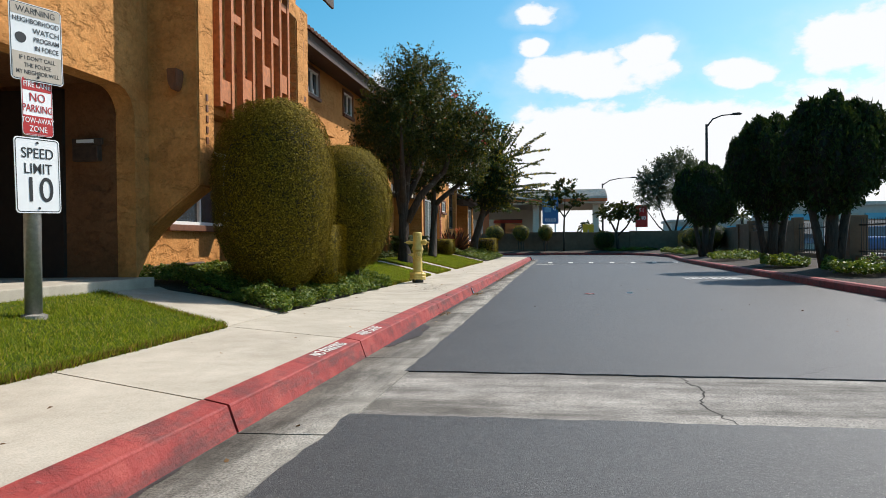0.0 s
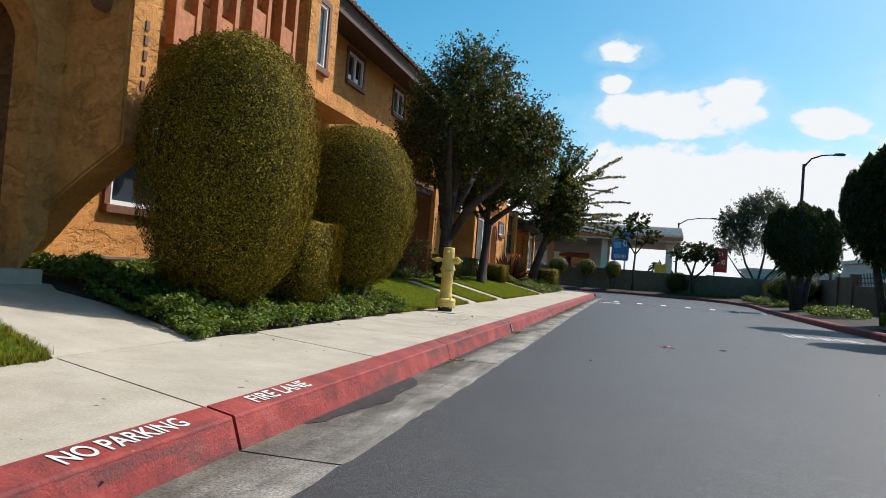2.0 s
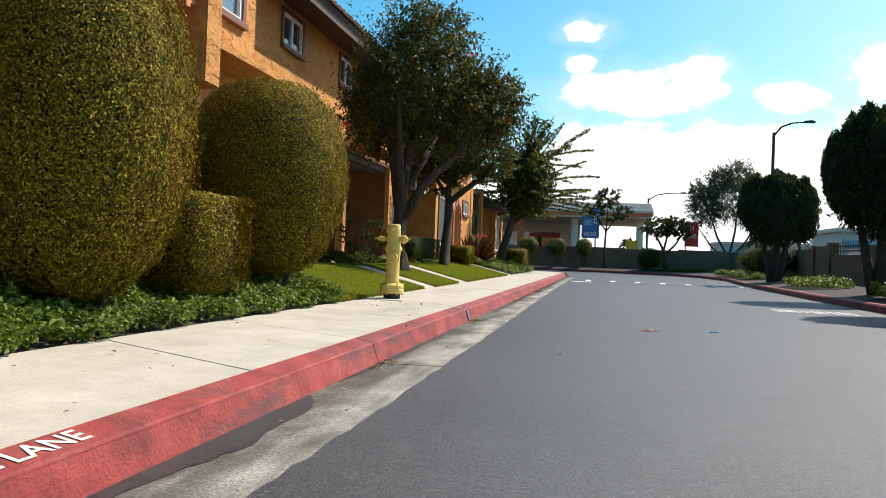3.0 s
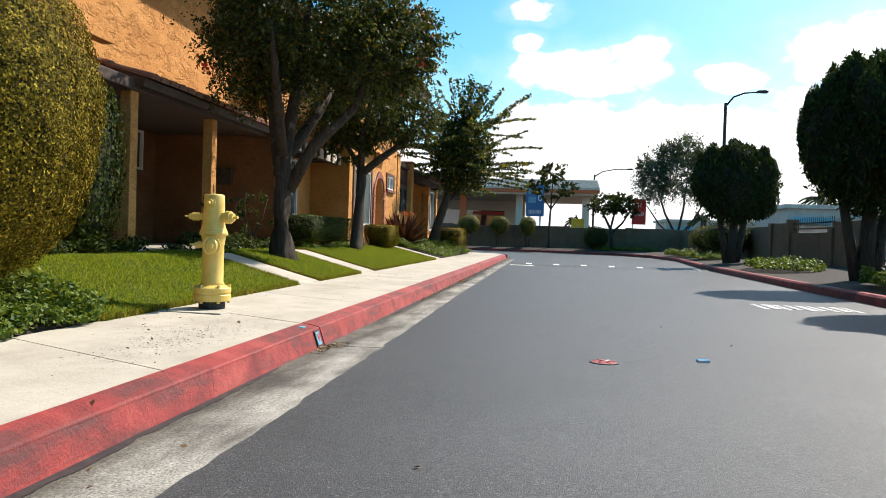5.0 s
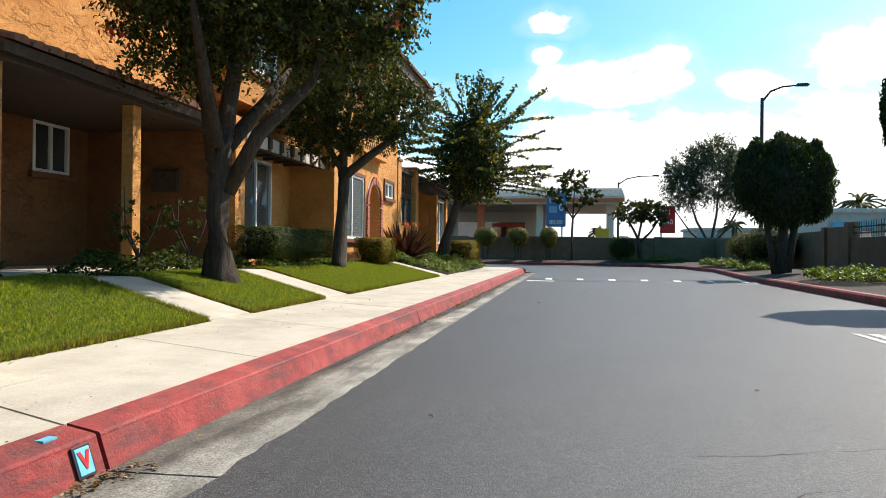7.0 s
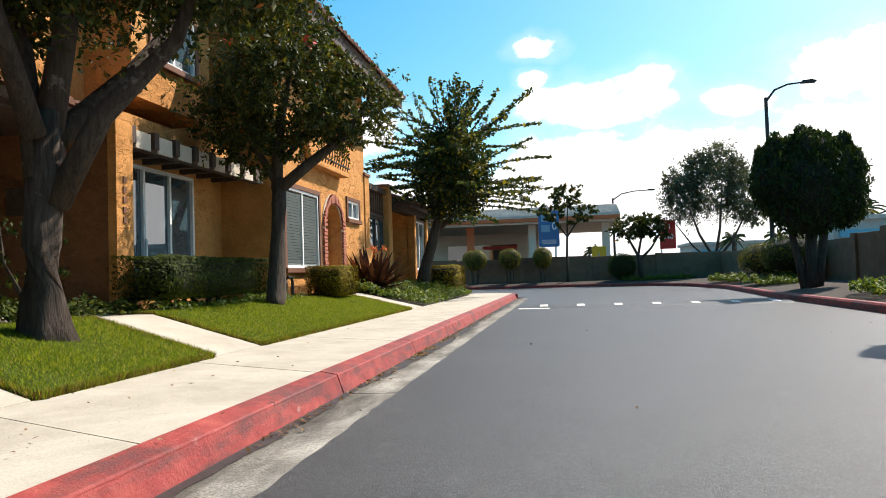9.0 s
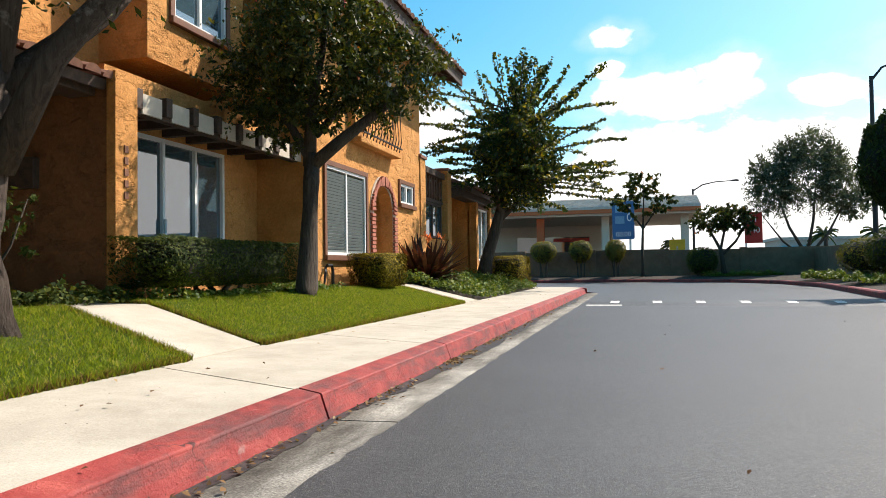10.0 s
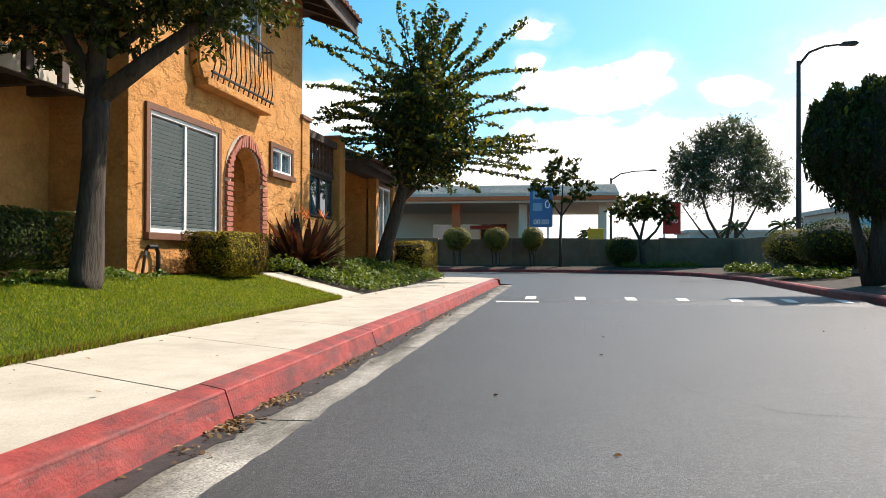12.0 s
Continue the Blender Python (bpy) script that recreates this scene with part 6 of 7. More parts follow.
# ---- fire hydrant ----
def make_hydrant_paint():
    m, n, l, b2 = material("yellow_hydrant_paint", 0.42, spec=0.5)
    p = place_of(n)
    c = ramp(n, l, noisy(n, l, p, 9, 6, 0.6), [(0.3, (0.60, 0.40, 0.085)), (0.7, (0.76, 0.54, 0.15))])
    chips = ramp(n, l, noisy(n, l, p, 22, 8, 0.75), [(0.66, (0, 0, 0)), (0.70, (0.9, 0.9, 0.9))])
    c = blend(n, l, chips, c, (0.16, 0.07, 0.025))
    l.new(c, b2.inputs["Base Color"])
    bumped(n, l, b2, noisy(n, l, p, 30, 5, 0.6), 0.25, 0.003)
    return m


HYDRANT = make_hydrant_paint()
hy = thing("fire_hydrant", "yellow painted fire hydrant on a black base, paint chipped", "hydrant", at=(-2.11, 11.07, 0.122))
part("base", lathe([(0.115, -0.03), (0.115, 0.09), (0.12, 0.12)], 24), RUBBER, hy, "black base ring", smooth=False)
fl = part("flange", lathe([(0.16, 0.105), (0.163, 0.115), (0.163, 0.15), (0.157, 0.155), (0.157, 0.165), (0.163, 0.17), (0.163, 0.20), (0.15, 0.21), (0.11, 0.225)], 30), HYDRANT, hy)
hy.scale = (0.84, 0.84, 1.0)
for k in range(6):
    a = k * math.pi / 3 + 0.3
    part("bolt", cyl((0.145 * math.cos(a), 0.145 * math.sin(a), 0.09), (0.145 * math.cos(a), 0.145 * math.sin(a), 0.228), 0.014, seg=6), HYDRANT, fl)
part("barrel", lathe([(0.115, 0.21), (0.093, 0.25), (0.093, 0.52), (0.108, 0.60), (0.114, 0.615), (0.118, 0.63), (0.108, 0.645), (0.098, 0.68), (0.094, 0.74), (0.090, 0.84), (0.088, 0.895), (0.080, 0.905), (0.0, 0.912)], 30), HYDRANT, hy, smooth=True)
part("collar", lathe([(0.112, 0.595), (0.122, 0.60), (0.124, 0.615), (0.116, 0.63), (0.105, 0.64)], 30), HYDRANT, hy, smooth=True)


def outlet(direction, z, r, length, cap):
    d = Vector(direction).normalized()
    o = Vector((0, 0, z))
    bb2 = cyl(o + d * 0.05, o + d * (0.11 + length * 0.5), r * 0.82, r * 0.82, 20)
    cyl(o + d * (0.10 + length * 0.4), o + d * (0.10 + length), r, r, 20, bb2)
    ob = part("outlet", bb2, HYDRANT, hy)
    part("cap", cyl(o + d * (0.10 + length), o + d * (0.13 + length), r * 0.8, r * 0.62, 18), HYDRANT, ob)
    part("nut", cyl(o + d * (0.13 + length), o + d * (0.17 + length), r * 0.3, r * 0.26, 5), HYDRANT, ob)


outlet((0.35, -0.94, 0), 0.52, 0.072, 0.06, True)
outlet((1.0, -0.15, 0), 0.735, 0.048, 0.075, True)
outlet((-1.0, -0.05, 0), 0.735, 0.030, 0.10, True)
outlet((-0.9, -0.5, 0), 0.525, 0.028, 0.03, True)
outlet((0.1, -1.0, 0), 0.84, 0.040, -0.02, True)
single("hydrant_pad", box(-2.40, -1.90, 10.78, 11.35, 0.10, 0.168, 0.004), WALKWAY, "square concrete pad round the hydrant", "pavement", "structure")


# ---- writing ----
def writing(name, text, size, mat, m, parent, stretch=1.0, bold=0.0):
    c = bpy.data.curves.new(name, "FONT")
    c.body, c.size, c.align_x, c.align_y, c.offset, c.extrude = text, size, "CENTER", "CENTER", bold, 0.0004
    o = bpy.data.objects.new(name, c)
    scene.collection.objects.link(o)
    bpy.context.view_layer.update()
    me = bpy.data.meshes.new_from_object(o.evaluated_get(bpy.context.evaluated_depsgraph_get()))
    bpy.data.objects.remove(o)
    me.transform(m @ Matrix.Diagonal((stretch, 1, 1, 1)))
    me.materials.clear()
    me.materials.append(mat)
    t = new(name, me)
    t.parent = parent
    return t


def rounded(w, h, r, k=5):
    pts = []
    for cx, cz, a0 in ((w / 2 - r, h / 2 - r, 0), (-w / 2 + r, h / 2 - r, 90), (-w / 2 + r, -h / 2 + r, 180), (w / 2 - r, -h / 2 + r, 270)):
        pts += [(cx + r * math.cos(radians(a0 + 90 * i / k)), cz + r * math.sin(radians(a0 + 90 * i / k))) for i in range(k + 1)]
    return pts


post = thing("sign_post", "galvanised pole carrying three traffic signs", "sign post", at=(-3.45, 3.72, 0.325))
part("pole", cyl((0, 0, -0.05), (0, 0, 2.25), 0.058, 0.058, 20), GALV, post, smooth=True)
part("footing", lathe([(0.10, -0.03), (0.09, 0.02), (0.062, 0.03)], 16), GUTTER, post)
FACE = Matrix.Rotation(radians(90), 4, "X")


def sign(z0, z1, w, base, turn, label, dy=-0.064):
    h = z1 - z0
    s = part("sign", prism(rounded(w, h, 0.03), "y", -0.002, 0.002), base, post, label)
    s.matrix_local = Matrix.Rotation(radians(turn), 4, "Z") @ Matrix.Translation((0, dy, (z0 + z1) / 2)) @ Matrix.Rotation(radians(-1.5), 4, "Y")
    for z in (-h / 2 + 0.035, h / 2 - 0.035):
        part("bolt", cyl((0, -0.008, z), (0, 0.0, z), 0.009, seg=8), IRON, s)
    return s, h


def rim(s, w, h, mat, inset=0.008, thick=0.006):
    o, i = rounded(w - inset * 2, h - inset * 2, 0.026), rounded(w - inset * 2 - thick * 2, h - inset * 2 - thick * 2, 0.022)
    bb2 = bmesh.new()
    A = [bb2.verts.new((x, -0.0032, z)) for x, z in o]
    B = [bb2.verts.new((x, -0.0032, z)) for x, z in i]
    for k in range(len(A)):
        bb2.faces.new((A[k], A[(k + 1) % len(A)], B[(k + 1) % len(A)], B[k]))
    part("border", bb2, mat, s)


def line_of(s, text, x, z, size, mat, stretch=1.0, y=-0.0045):
    writing("lettering", text, size, mat, Matrix.Translation((x, y, z)) @ FACE, s, stretch, size * 0.003)


s1, hh = sign(0.76, 1.30, 0.365, SIGN_WHITE, 78, "white speed limit sign with black lettering")
rim(s1, 0.365, hh, INK)
line_of(s1, "SPEED", 0, 0.155, 0.105, INK, 0.92)
line_of(s1, "LIMIT", 0, 0.045, 0.105, INK, 0.92)
line_of(s1, "10", 0, -0.11, 0.25, INK)
s2, hh = sign(1.315, 1.73, 0.255, SIGN_WHITE, 80, "white and red fire lane no parking sign")
rim(s2, 0.255, hh, SIGN_RED, 0.004, 0.005)
part("band", box(-0.118, 0.118, -0.0034, -0.0022, 0.115, 0.195), SIGN_RED, s2)
part("band", box(-0.118, 0.118, -0.0034, -0.0022, -0.195, -0.065), SIGN_RED, s2)
line_of(s2, "FIRE LANE", 0, 0.155, 0.055, SIGN_WHITE, 0.9)
line_of(s2, "NO", 0, 0.065, 0.085, SIGN_RED)
line_of(s2, "PARKING", 0, -0.015, 0.075, SIGN_RED, 0.80)
line_of(s2, "TOW-AWAY", 0, -0.10, 0.055, SIGN_WHITE, 0.85)
line_of(s2, "ZONE", 0, -0.16, 0.06, SIGN_WHITE, 0.9)
s3, hh = sign(1.70, 2.25, 0.40, SIGN_WHITE, 74, "faded neighborhood watch sign with tan bands", -0.075)
rim(s3, 0.40, hh, INK, 0.006, 0.005)
part("band", box(-0.185, 0.185, -0.0034, -0.0022, 0.185, 0.262), SIGN_TAN, s3)
part("band", box(-0.185, 0.185, -0.0034, -0.0022, -0.262, -0.075), SIGN_TAN, s3)
line_of(s3, "WARNING", 0, 0.222, 0.062, INK)
line_of(s3, "NEIGHBORHOOD", 0, 0.15, 0.050, INK, 0.88)
line_of(s3, "WATCH", 0.075, 0.085, 0.055, INK)
line_of(s3, "PROGRAM", 0.075, 0.025, 0.050, INK, 0.85)
line_of(s3, "IN FORCE", 0.075, -0.035, 0.050, INK, 0.85)
part("emblem", prism([(-0.12 + 0.042 * math.cos(a), 0.03 + 0.045 * math.sin(a) * (0.7 if math.sin(a) > 0 else 1.0)) for a in [2 * math.pi * i / 14 for i in range(14)]], "y", -0.0036, -0.0024), INK, s3)
line_of(s3, "IF I DON'T CALL", 0, -0.115, 0.042, INK, 0.9)
line_of(s3, "THE POLICE", 0, -0.165, 0.042, INK, 0.9)
line_of(s3, "MY NEIGHBOR WILL", 0, -0.215, 0.042, INK, 0.85)

# stencilled kerb words, read from the road
stencil = thing("kerb_stencil", "worn white stencilled words on the red kerb", "painted lettering", kind="structure")
ALONG = Matrix.Rotation(radians(90), 4, "Z")
for text, y, wide in (("NO PARKING", 3.66, 0.88), ("FIRE LANE", 4.66, 1.06)):
    writing("lettering", text, 0.108, WHITE_PAINT, Matrix.Translation((-1.192, y, KERB_Z - 0.0055)) @ Matrix.Rotation(radians(10.0), 4, "Y") @ ALONG, stencil, wide, 0.0015)
BLUE = plain("blue_tag", (0.13, 0.42, 0.55), 0.5, vary=0.15)
tag = thing("valve_marker", "small pale blue kerb marker with a red V", "kerb marker", at=(-1.100, 10.55, 0.064))
tag.rotation_euler[1] = -0.33
part("plate", box(-0.004, 0.006, -0.034, 0.034, -0.044, 0.044, 0.003), BLUE, tag)
part("border", box(-0.006, 0.003, -0.042, 0.042, -0.052, 0.052, 0.002), INK, tag)
writing("lettering", "V", 0.075, SIGN_RED, Matrix.Translation((0.0075, 0, 0)) @ Matrix.Rotation(radians(90), 4, "Z") @ FACE, tag, 1.0, 0.004)
single("valve_line", box(-1.212, -1.180, 10.47, 10.53, 0.125, 0.1435), BLUE, "short pale blue paint mark on the kerb top", "paint mark", "structure")

# covers, litter and leaves on the road
RED_LID = plain("worn_red_lid", (0.36, 0.085, 0.075), 0.7, vary=0.5, scale=40, bump=0.5)
lid = thing("valve_cover", "round worn red iron valve cover in the asphalt", "manhole cover", at=(0.757, 10.54, 0.012))
part("frame", lathe([(0.093, -0.03), (0.093, 0.004), (0.081, 0.005), (0.079, 0.0)], 30), IRON, lid)
part("lid", lathe([(0.078, -0.02), (0.078, 0.004), (0.074, 0.006), (0.0, 0.006)], 30), RED_LID, lid)
for k in range(6):
    a = k * math.pi / 3
    part("rib", box(0.018, 0.068, -0.005, 0.005, 0.005, 0.010), SIGN_WHITE if k == 1 else RED_LID, lid).matrix_local = Matrix.Rotation(a, 4, "Z")
mk = thing("road_reflector", "small blue raised road reflector", "reflector", at=(1.40, 10.78, 0.012))
part("body", prism([(-0.03, 0.0), (0.03, 0.0), (0.02, 0.014), (-0.02, 0.014)], "x", -0.04, 0.04, bevel=0.003), plain("reflector_blue", (0.03, 0.28, 0.55), 0.3, vary=0.1), mk)
part("lens", box(-0.036, 0.036, -0.038, -0.030, 0.003, 0.013), SIGN_WHITE, mk)
DRY = make_leaf("dry_leaf", [(0.0, (0.08, 0.04, 0.018)), (0.6, (0.20, 0.11, 0.05)), (1.0, (0.34, 0.24, 0.13))], 0.8, 0.1)
rngd = np.random.default_rng(91)
pp = []
for cy, cnt, sp in ((10.5, 90, 0.13), (7.3, 60, 0.16), (14.7, 70, 0.35), (16.3, 90, 0.4), (17.75, 150, 0.09), (18.27, 150, 0.10), (17.37, 20, 0.03), (19.5, 150, 0.4), (22, 160, 1.2), (27, 150, 2.0)):
    yy = cy + rngd.normal(size=cnt) * sp
    xx = np.clip(-1.07 + np.abs(rngd.normal(size=cnt)) * 0.055, -1.09, -0.75)
    pp.append(np.stack([xx, yy, np.full(cnt, 0.010) + rngd.random(cnt) * 0.012], 1))
xx = rngd.uniform(-2.35, -0.8, 120)
pp.append(np.stack([xx, rngd.uniform(0, 30, 120), np.where(xx < -1.22, 0.172, np.where(xx < -1.05, 0.155, 0.008))], 1))
xx = rngd.uniform(-0.6, 4.6, 60)
pp.append(np.stack([xx, rngd.uniform(4, 24, 60), np.full(60, 0.017)], 1))
pp = np.concatenate(pp)
tagged(new("leaf_litter", leaves_mesh("leaf_litter", pp, rngd.normal(size=pp.shape) * 0.35 + np.array([0, 0, 1.0]), rngd.uniform(0.012, 0.040, len(pp)), DRY, rngd, 0.6)), "dry brown leaves scattered in the gutter", "leaf litter", kind="stuff")
GRIT = make_leaf("dark_grit", [(0.0, (0.020, 0.017, 0.014)), (1.0, (0.075, 0.062, 0.050))], 0.9, 0.0)
rngg = np.random.default_rng(97)


def grit(label, cx, cy, rx, ry, count, size, z=0.1575):
    x, y = cx + rngg.normal(size=count) * rx, cy + rngg.normal(size=count) * ry
    keep = (x < -1.27) & (x > -2.37)
    q = np.stack([x, y, z + (-1.26 - x) * 0.0142 - 0.0095], 1)[keep]
    nn = np.zeros_like(q) + np.array([0, 0, 1.0]) + rngg.normal(size=q.shape) * 0.12
    tagged(new("grit", leaves_mesh("grit", q, nn, size * rngg.uniform(0.4, 1.4, len(q)), GRIT, rngg, 0.7, 0.0, 0.1)), label, "grit", kind="stuff")


grit("dark scuffed dirt on the pavement before the hydrant", -1.62, 9.75, 0.13, 0.40, 900, 0.010)
grit("dark dirt round the hydrant's base", -1.95, 10.6, 0.20, 0.30, 160, 0.009)
grit("fallen dark seeds scattered on the pavement", -1.9, 13.6, 0.30, 0.75, 150, 0.008)
grit("dark specks scattered on the pavement", -1.8, 5.0, 0.40, 4.0, 60, 0.010)
grit("dark specks scattered on the pavement", -1.8, 18.5, 0.40, 3.5, 90, 0.009)
# worn lettering on the road opposite, no longer legible
rm = thing("road_stencil", "worn illegible white lettering on the asphalt", "road marking", kind="structure")
for k in range(9):
    part("bar", box(2.98 + 0.135 * k, 2.98 + 0.135 * k + (0.07, 0.10, 0.06)[k % 3], 14.95 + 0.08 * (k % 2), 15.65, 0.0125, 0.0155), FADED_PAINT, rm)


# ---- beyond the wall ----
def street_lamp(at, height, reach, turn, label):
    t = thing("street_lamp", label, "street lamp", "street lamps", at)
    part("pole", cyl((0, 0, -0.3), (0, 0, height), 0.10, 0.065, 12), IRON, t)
    pts = [(0, 0, height - 0.15), (reach * 0.25, 0, height + 0.28), (reach * 0.6, 0, height + 0.46), (reach, 0, height + 0.5)]
    arm = part("arm", tube(pts, [0.045, 0.04, 0.035, 0.03], 8), IRON, t)
    head = prism([(reach - 0.05, height + 0.47), (reach + 0.45, height + 0.46), (reach + 0.5, height + 0.52), (reach + 0.35, height + 0.58), (reach, height + 0.56)], "y", -0.1, 0.1)
    part("lamp_head", head, IRON, t)
    t.rotation_euler[2] = turn
    return t


street_lamp((8.25, 40.2, 0), 7.25, 1.35, 0.0, "tall dark curved-arm street lamp")
street_lamp((3.98, 65, 0), 6.1, 2.6, 0.1, "dark street lamp with long rising arm")
def post_lamp(at, height):
    t = thing("post_lamp", "pale post lamp with a wide conical shade", "lamp post", at=at)
    part("pole", cyl((0, 0, -0.2), (0, 0, height), 0.09, 0.07, 12), GALV, t)
    part("shade", lathe([(0.52, height - 0.02), (0.50, height + 0.03), (0.10, height + 0.46), (0.06, height + 0.50)], 20), SIGN_WHITE, t)
    part("collar", lathe([(0.13, height - 0.12), (0.16, height - 0.06), (0.16, height - 0.02)], 14), GALV, t)


def sign_totem(at, w, h, mat, label):
    t = thing("sign_totem", label, "sign", "car park signs", at)
    part("panel", box(-w / 2, w / 2, -0.09, 0.09, 0.25, h, 0.02), mat, t)
    part("foot", box(-w / 2 - 0.06, w / 2 + 0.06, -0.14, 0.14, -0.05, 0.25, 0.01), GALV, t)
    return t


post_lamp((14.9, 30.5, 0), 4.6)
totem = sign_totem((18.1, 40.4, 0), 0.42, 3.3, SIGN_WHITE, "narrow white sign totem with coloured panels")
part("board", box(-0.17, 0.17, -0.11, -0.092, 2.35, 3.1), SIGN_RED, totem)
part("board", box(-0.17, 0.17, -0.11, -0.092, 1.3, 2.1), plain("totem_blue", (0.05, 0.16, 0.36), 0.5), totem)
sign_totem((18.6, 39.0, 0), 0.36, 3.1, IRON, "narrow dark sign totem")
CANOPY = plain("canopy_stucco", (0.62, 0.56, 0.47), 0.85, vary=0.1)
CANOPY_ROOF = plain("grey_roof_tile", (0.60, 0.53, 0.47), 0.9, vary=0.25, scale=5)
ORANGE_TRIM = plain("orange_trim", (0.58, 0.13, 0.035), 0.6, vary=0.15)
gs = thing("filling_station", "filling station canopy with grey tiled roof and orange fascia", "filling station", at=(0, 0, 0))
part("roof", prism([(60.0, 4.45), (60.0, 4.62), (63.5, 5.55), (70.5, 5.55), (74, 4.62), (74, 4.45)], "x", -13.5, 4.1), CANOPY_ROOF, gs)
for k in range(9):
    z0, y0r = 4.64 + 0.1 * k, 60.0 + 3.5 * (k * 0.1) / 0.93
    part("tile_course", box(-13.5, 4.1, y0r - 0.02, y0r + 0.12, z0 - 0.02, z0 + 0.035), CANOPY_ROOF, gs)
part("fascia", box(-13.5, 4.1, 59.95, 60.15, 4.25, 4.5), ORANGE_TRIM, gs)
part("ceiling", box(-13.4, 4.0, 60.2, 73.8, 4.1, 4.3), CANOPY, gs)
for x in (-11.5, -6.3, -1.9, 3.2):
    part("pillar", box(x - 0.25, x + 0.25, 61.5, 62.0, 0, 4.2), ORANGE_TRIM if x < -3 else CANOPY, gs)
part("shop", box(-13, -1.8, 71, 78, 0, 4.1), CANOPY, gs)
w = part("shop_front", box(-9.5, -3.6, 70.9, 71.0, 1.2, 3.2), GLASS, gs)
part("shop_band", box(-6.5, -3.6, 70.85, 70.9, 2.8, 3.1), SIGN_RED, gs)
SIGN_BLUE = plain("price_sign_blue", (0.035, 0.14, 0.33), 0.4, vary=0.1)
ps = thing("price_sign", "blue price sign on white legs with worn white figures", "price sign", at=(-0.5, 52, 0))
part("leg", cyl((-0.35, 0, 0), (-0.35, 0, 2.4), 0.06), SIGN_WHITE, ps)
part("leg", cyl((0.35, 0, 0), (0.35, 0, 2.4), 0.06), SIGN_WHITE, ps)
part("panel", prism(rounded(1.16, 2.05, 0.10), "y", -0.12, 0.12), SIGN_BLUE, ps).location = (0, 0, 3.22)
for z, s in ((3.95, 0.42), (3.35, 0.42)):
    part("figure_bar", box(-0.42, 0.06, -0.14, -0.12, z - s / 2 - 0.1, z + s / 2 - 0.12), plain("pale_blue", (0.18, 0.36, 0.52), 0.5), ps)
writing("figures", "00.00", 0.36, SIGN_WHITE, Matrix.Translation((0, -0.13, 2.46)) @ FACE, ps)
writing("figures", "0", 0.6, SIGN_WHITE, Matrix.Translation((0.32, -0.13, 3.35)) @ FACE, ps)
rs = thing("price_sign", "red price board with white figures", "price sign", at=(6.0, 52, 0))
part("leg", cyl((-0.36, 0, 0), (-0.36, 0, 3.4), 0.05), SIGN_WHITE, rs)
part("panel", box(-0.42, 0.42, -0.1, 0.1, 1.85, 3.45, 0.02), SIGN_RED, rs)
writing("figures", "540", 0.4, SIGN_WHITE, Matrix.Translation((0, -0.115, 2.5)) @ FACE, rs)
writing("figures", "51", 0.4, SIGN_WHITE, Matrix.Translation((0, -0.115, 3.05)) @ FACE, rs)
ys = thing("yellow_sign", "small yellow sign on a post", "sign", at=(2.15, 50, 0))
part("post", cyl((0, 0, 0), (0, 0, 1.7), 0.05), GALV, ys)
part("panel", box(-0.38, 0.38, -0.03, 0.03, 1.45, 2.05, 0.01), plain("yellow_panel", (0.62, 0.42, 0.02), 0.5), ys)


def palm(at, height, seed, n=16, L=2.0):
    rng = np.random.default_rng(seed)
    t = thing("palm_tree", "far palm tree with drooping fronds", "palm", "far palms", at)
    part("trunk", cyl((0, 0, -0.2), (0.1, 0, height), 0.20, 0.14, 8), BARK_DARK, t)
    v = []
    for k in range(n):
        a, el = rng.uniform(0, 6.28), rng.uniform(-0.3, 1.2)
        for s in range(5):
            f0, f1 = s / 5, (s + 1) / 5
            def at_f(f):
                return np.array([math.cos(a) * math.cos(el) * f * L, math.sin(a) * math.cos(el) * f * L, math.sin(el) * f * L - 0.9 * f * f * L * 0.6 + height])
            sd = np.array([-math.sin(a), math.cos(a), 0]) * 0.22 * L / 2
            p, q = at_f(f0), at_f(f1)
            dr = np.array([0, 0, -0.14])
            v += [np.stack([p, q, q + sd * (1 - f1) + dr, p + sd * (1.1 - f0) + dr]), np.stack([p, q, q - sd * (1 - f1) + dr, p - sd * (1.1 - f0) + dr])]
    part("fronds", quads_mesh("fronds", np.array(v), LEAF_TREE), None, t)
    return t


palm((14.5, 75, 0), 3.2, 1, 16, 1.4)
palm((17.5, 88, 0), 3.6, 2, 16, 1.5)
palm((19.0, 78, 0), 3.4, 3, 16, 1.4)
palm((22.0, 82, 0), 3.9, 4, 16, 1.5)
palm((26.6, 80, 0), 5.6, 5, 18, 2.2)
palm((28.6, 84, 0), 5.8, 6, 18, 2.2)
palm((30.6, 82, 0), 5.2, 7, 18, 2.2)
palm((3.2, 75, 0), 2.6, 8, 26, 1.4)
FAR_WALL = plain("far_building_wall", (0.50, 0.47, 0.43), 0.85, vary=0.12, scale=2)


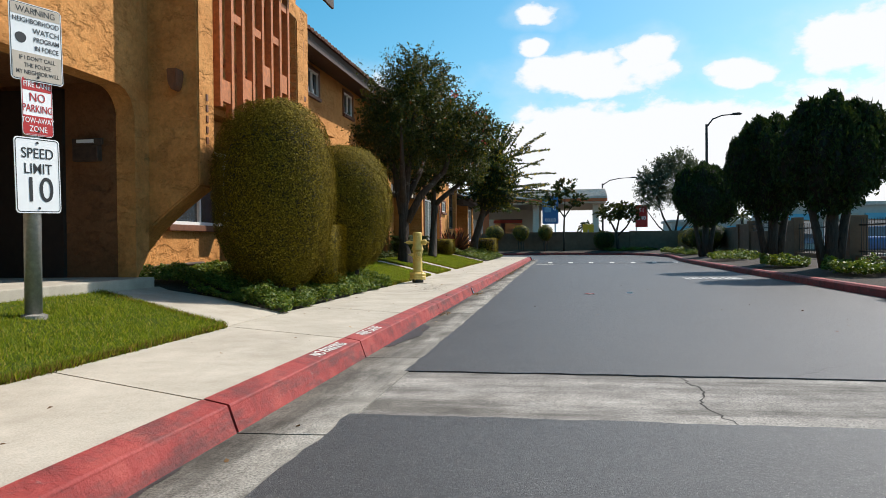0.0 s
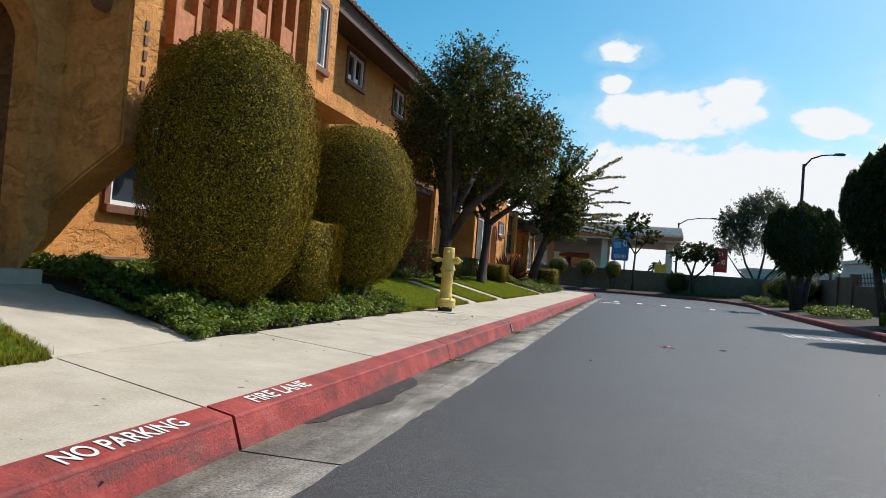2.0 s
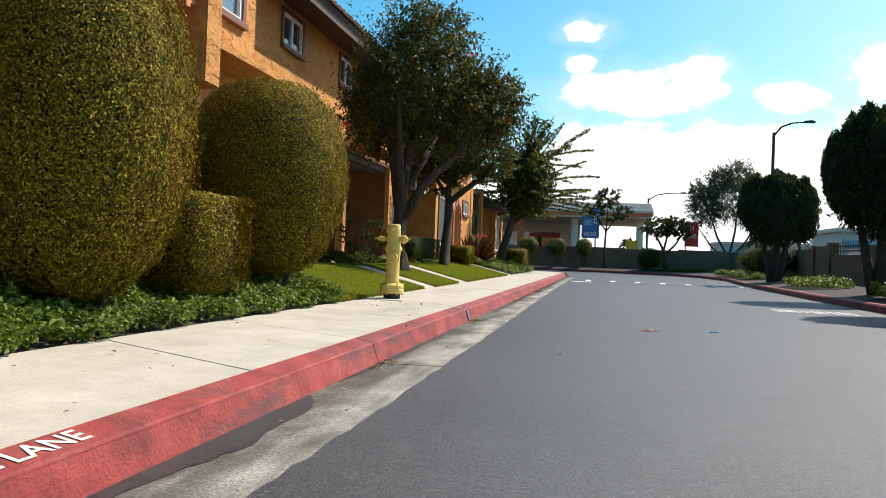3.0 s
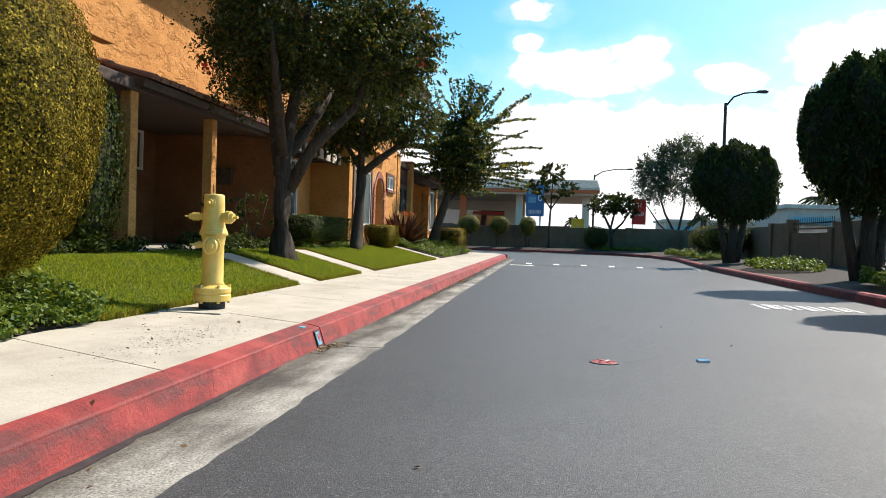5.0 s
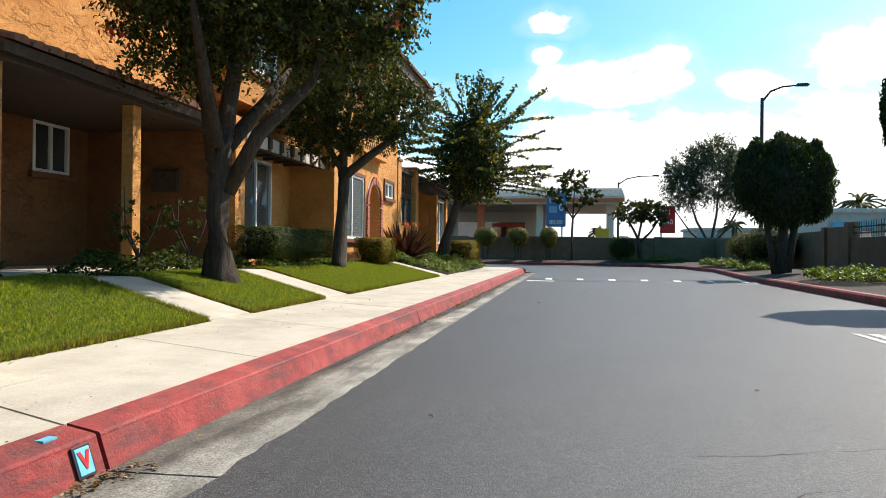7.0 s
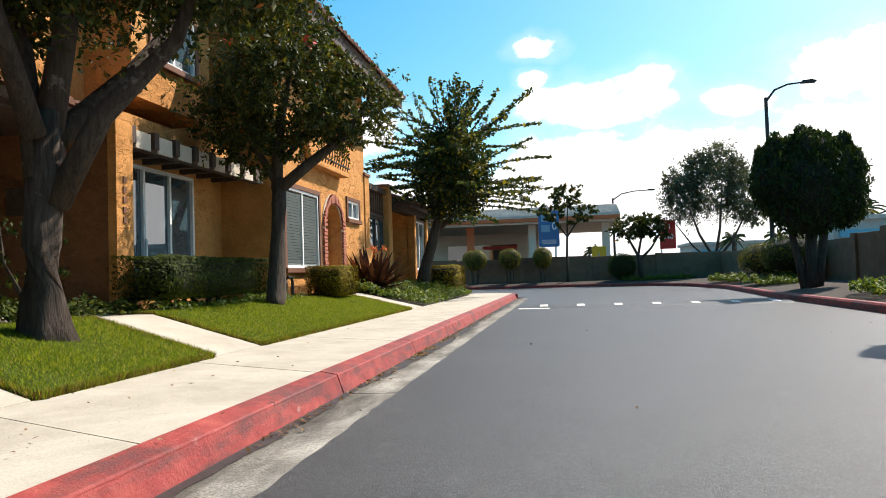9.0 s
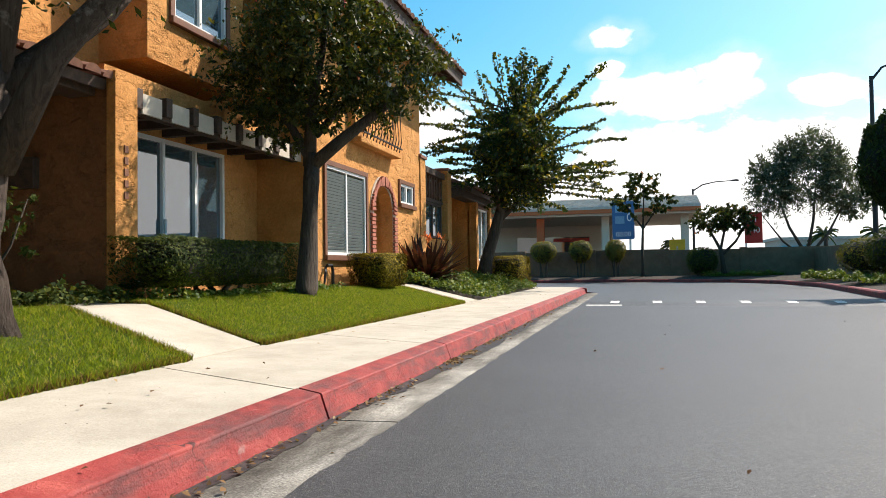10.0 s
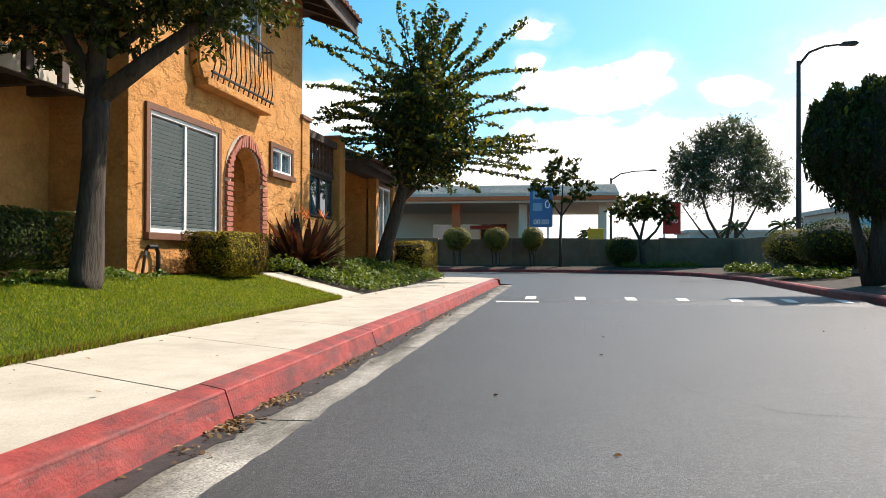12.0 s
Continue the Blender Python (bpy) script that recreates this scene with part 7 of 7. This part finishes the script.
def far_building(x0, x1, y, h, label):
    t = thing("shop_building", label, "building", "far shops")
    part("wall", box(x0, x1, y, y + 8, 0, h), FAR_WALL, t)
    part("roof", box(x0 - 0.3, x1 + 0.3, y - 0.3, y + 8, h, h + 0.3), CANOPY_ROOF, t)
    n = max(2, int((x1 - x0) / 3.2))
    for k in range(n):
        xa = x0 + 0.4 + k * (x1 - x0 - 0.4) / n
        wdw = part("shop_window", box(xa, xa + (x1 - x0) / n - 0.8, y - 0.06, y, 0.5, h * 0.65), GLASS_BLUE, t)
        part("awning", box(xa - 0.1, xa + (x1 - x0) / n - 0.7, y - 0.35, y - 0.07, h * 0.68, h * 0.82), SIGN_TAN if k % 2 else BLUE, wdw)


far_building(18, 44, 62, 3.6, "far low shop building across the car park")
far_building(46, 80, 48, 4.0, "far low shop building with blue and tan awnings")
far_building(14, 30, 92, 3.2, "far pale low building")


def parked_car(at, turn, col, label):
    t = thing("car", label, "car", "parked cars", at)
    paint = plain("car_paint", col, 0.3, vary=0.06, bump=0.0)
    body = part("body", prism([(-2.2, 0.30), (2.2, 0.30), (2.25, 0.62), (2.1, 0.85), (1.1, 0.95), (-1.6, 0.98), (-2.2, 0.9), (-2.25, 0.6)], "y", -0.85, 0.85, bevel=0.05), paint, t)
    part("cabin", prism([(-1.65, 0.96), (1.05, 0.94), (0.45, 1.42), (-1.1, 1.45)], "y", -0.72, 0.72, bevel=0.05), GLASS, t)
    part("roof", box(-1.0, 0.38, -0.66, 0.66, 1.41, 1.48, 0.02), paint, t)
    for x in (-1.4, 1.4):
        for y in (-0.82, 0.82):
            wh = part("wheel", cyl((x, y - 0.09, 0.32), (x, y + 0.09, 0.32), 0.32, seg=18), RUBBER, t)
            part("rim", cyl((x, y - 0.1, 0.32), (x, y + 0.1, 0.32), 0.19, seg=12), GALV, wh)
    t.rotation_euler[2] = turn
    return t


b = prism([(8.6, -10), (90, -10), (90, 60), (8.6, 46)], "z", -0.085, -0.01)
single("car_park", b, GUTTER, "pale concrete car park behind the fence", "car park", "structure")
parked_car((18.5, 36.5, 0), 0.3, (0.55, 0.56, 0.57), "silver car parked in the sun")
parked_car((23.0, 38.5, 0), 0.2, (0.75, 0.75, 0.74), "white car parked in the sun")
parked_car((28.0, 40.5, 0), 0.1, (0.70, 0.70, 0.70), "white car parked in the sun")
parked_car((16.5, 40, 0), 1.2, (0.05, 0.12, 0.28), "dark blue car parked behind the fence")
parked_car((24.5, 46, 0), 0.0, (0.10, 0.20, 0.36), "blue car parked behind the fence")
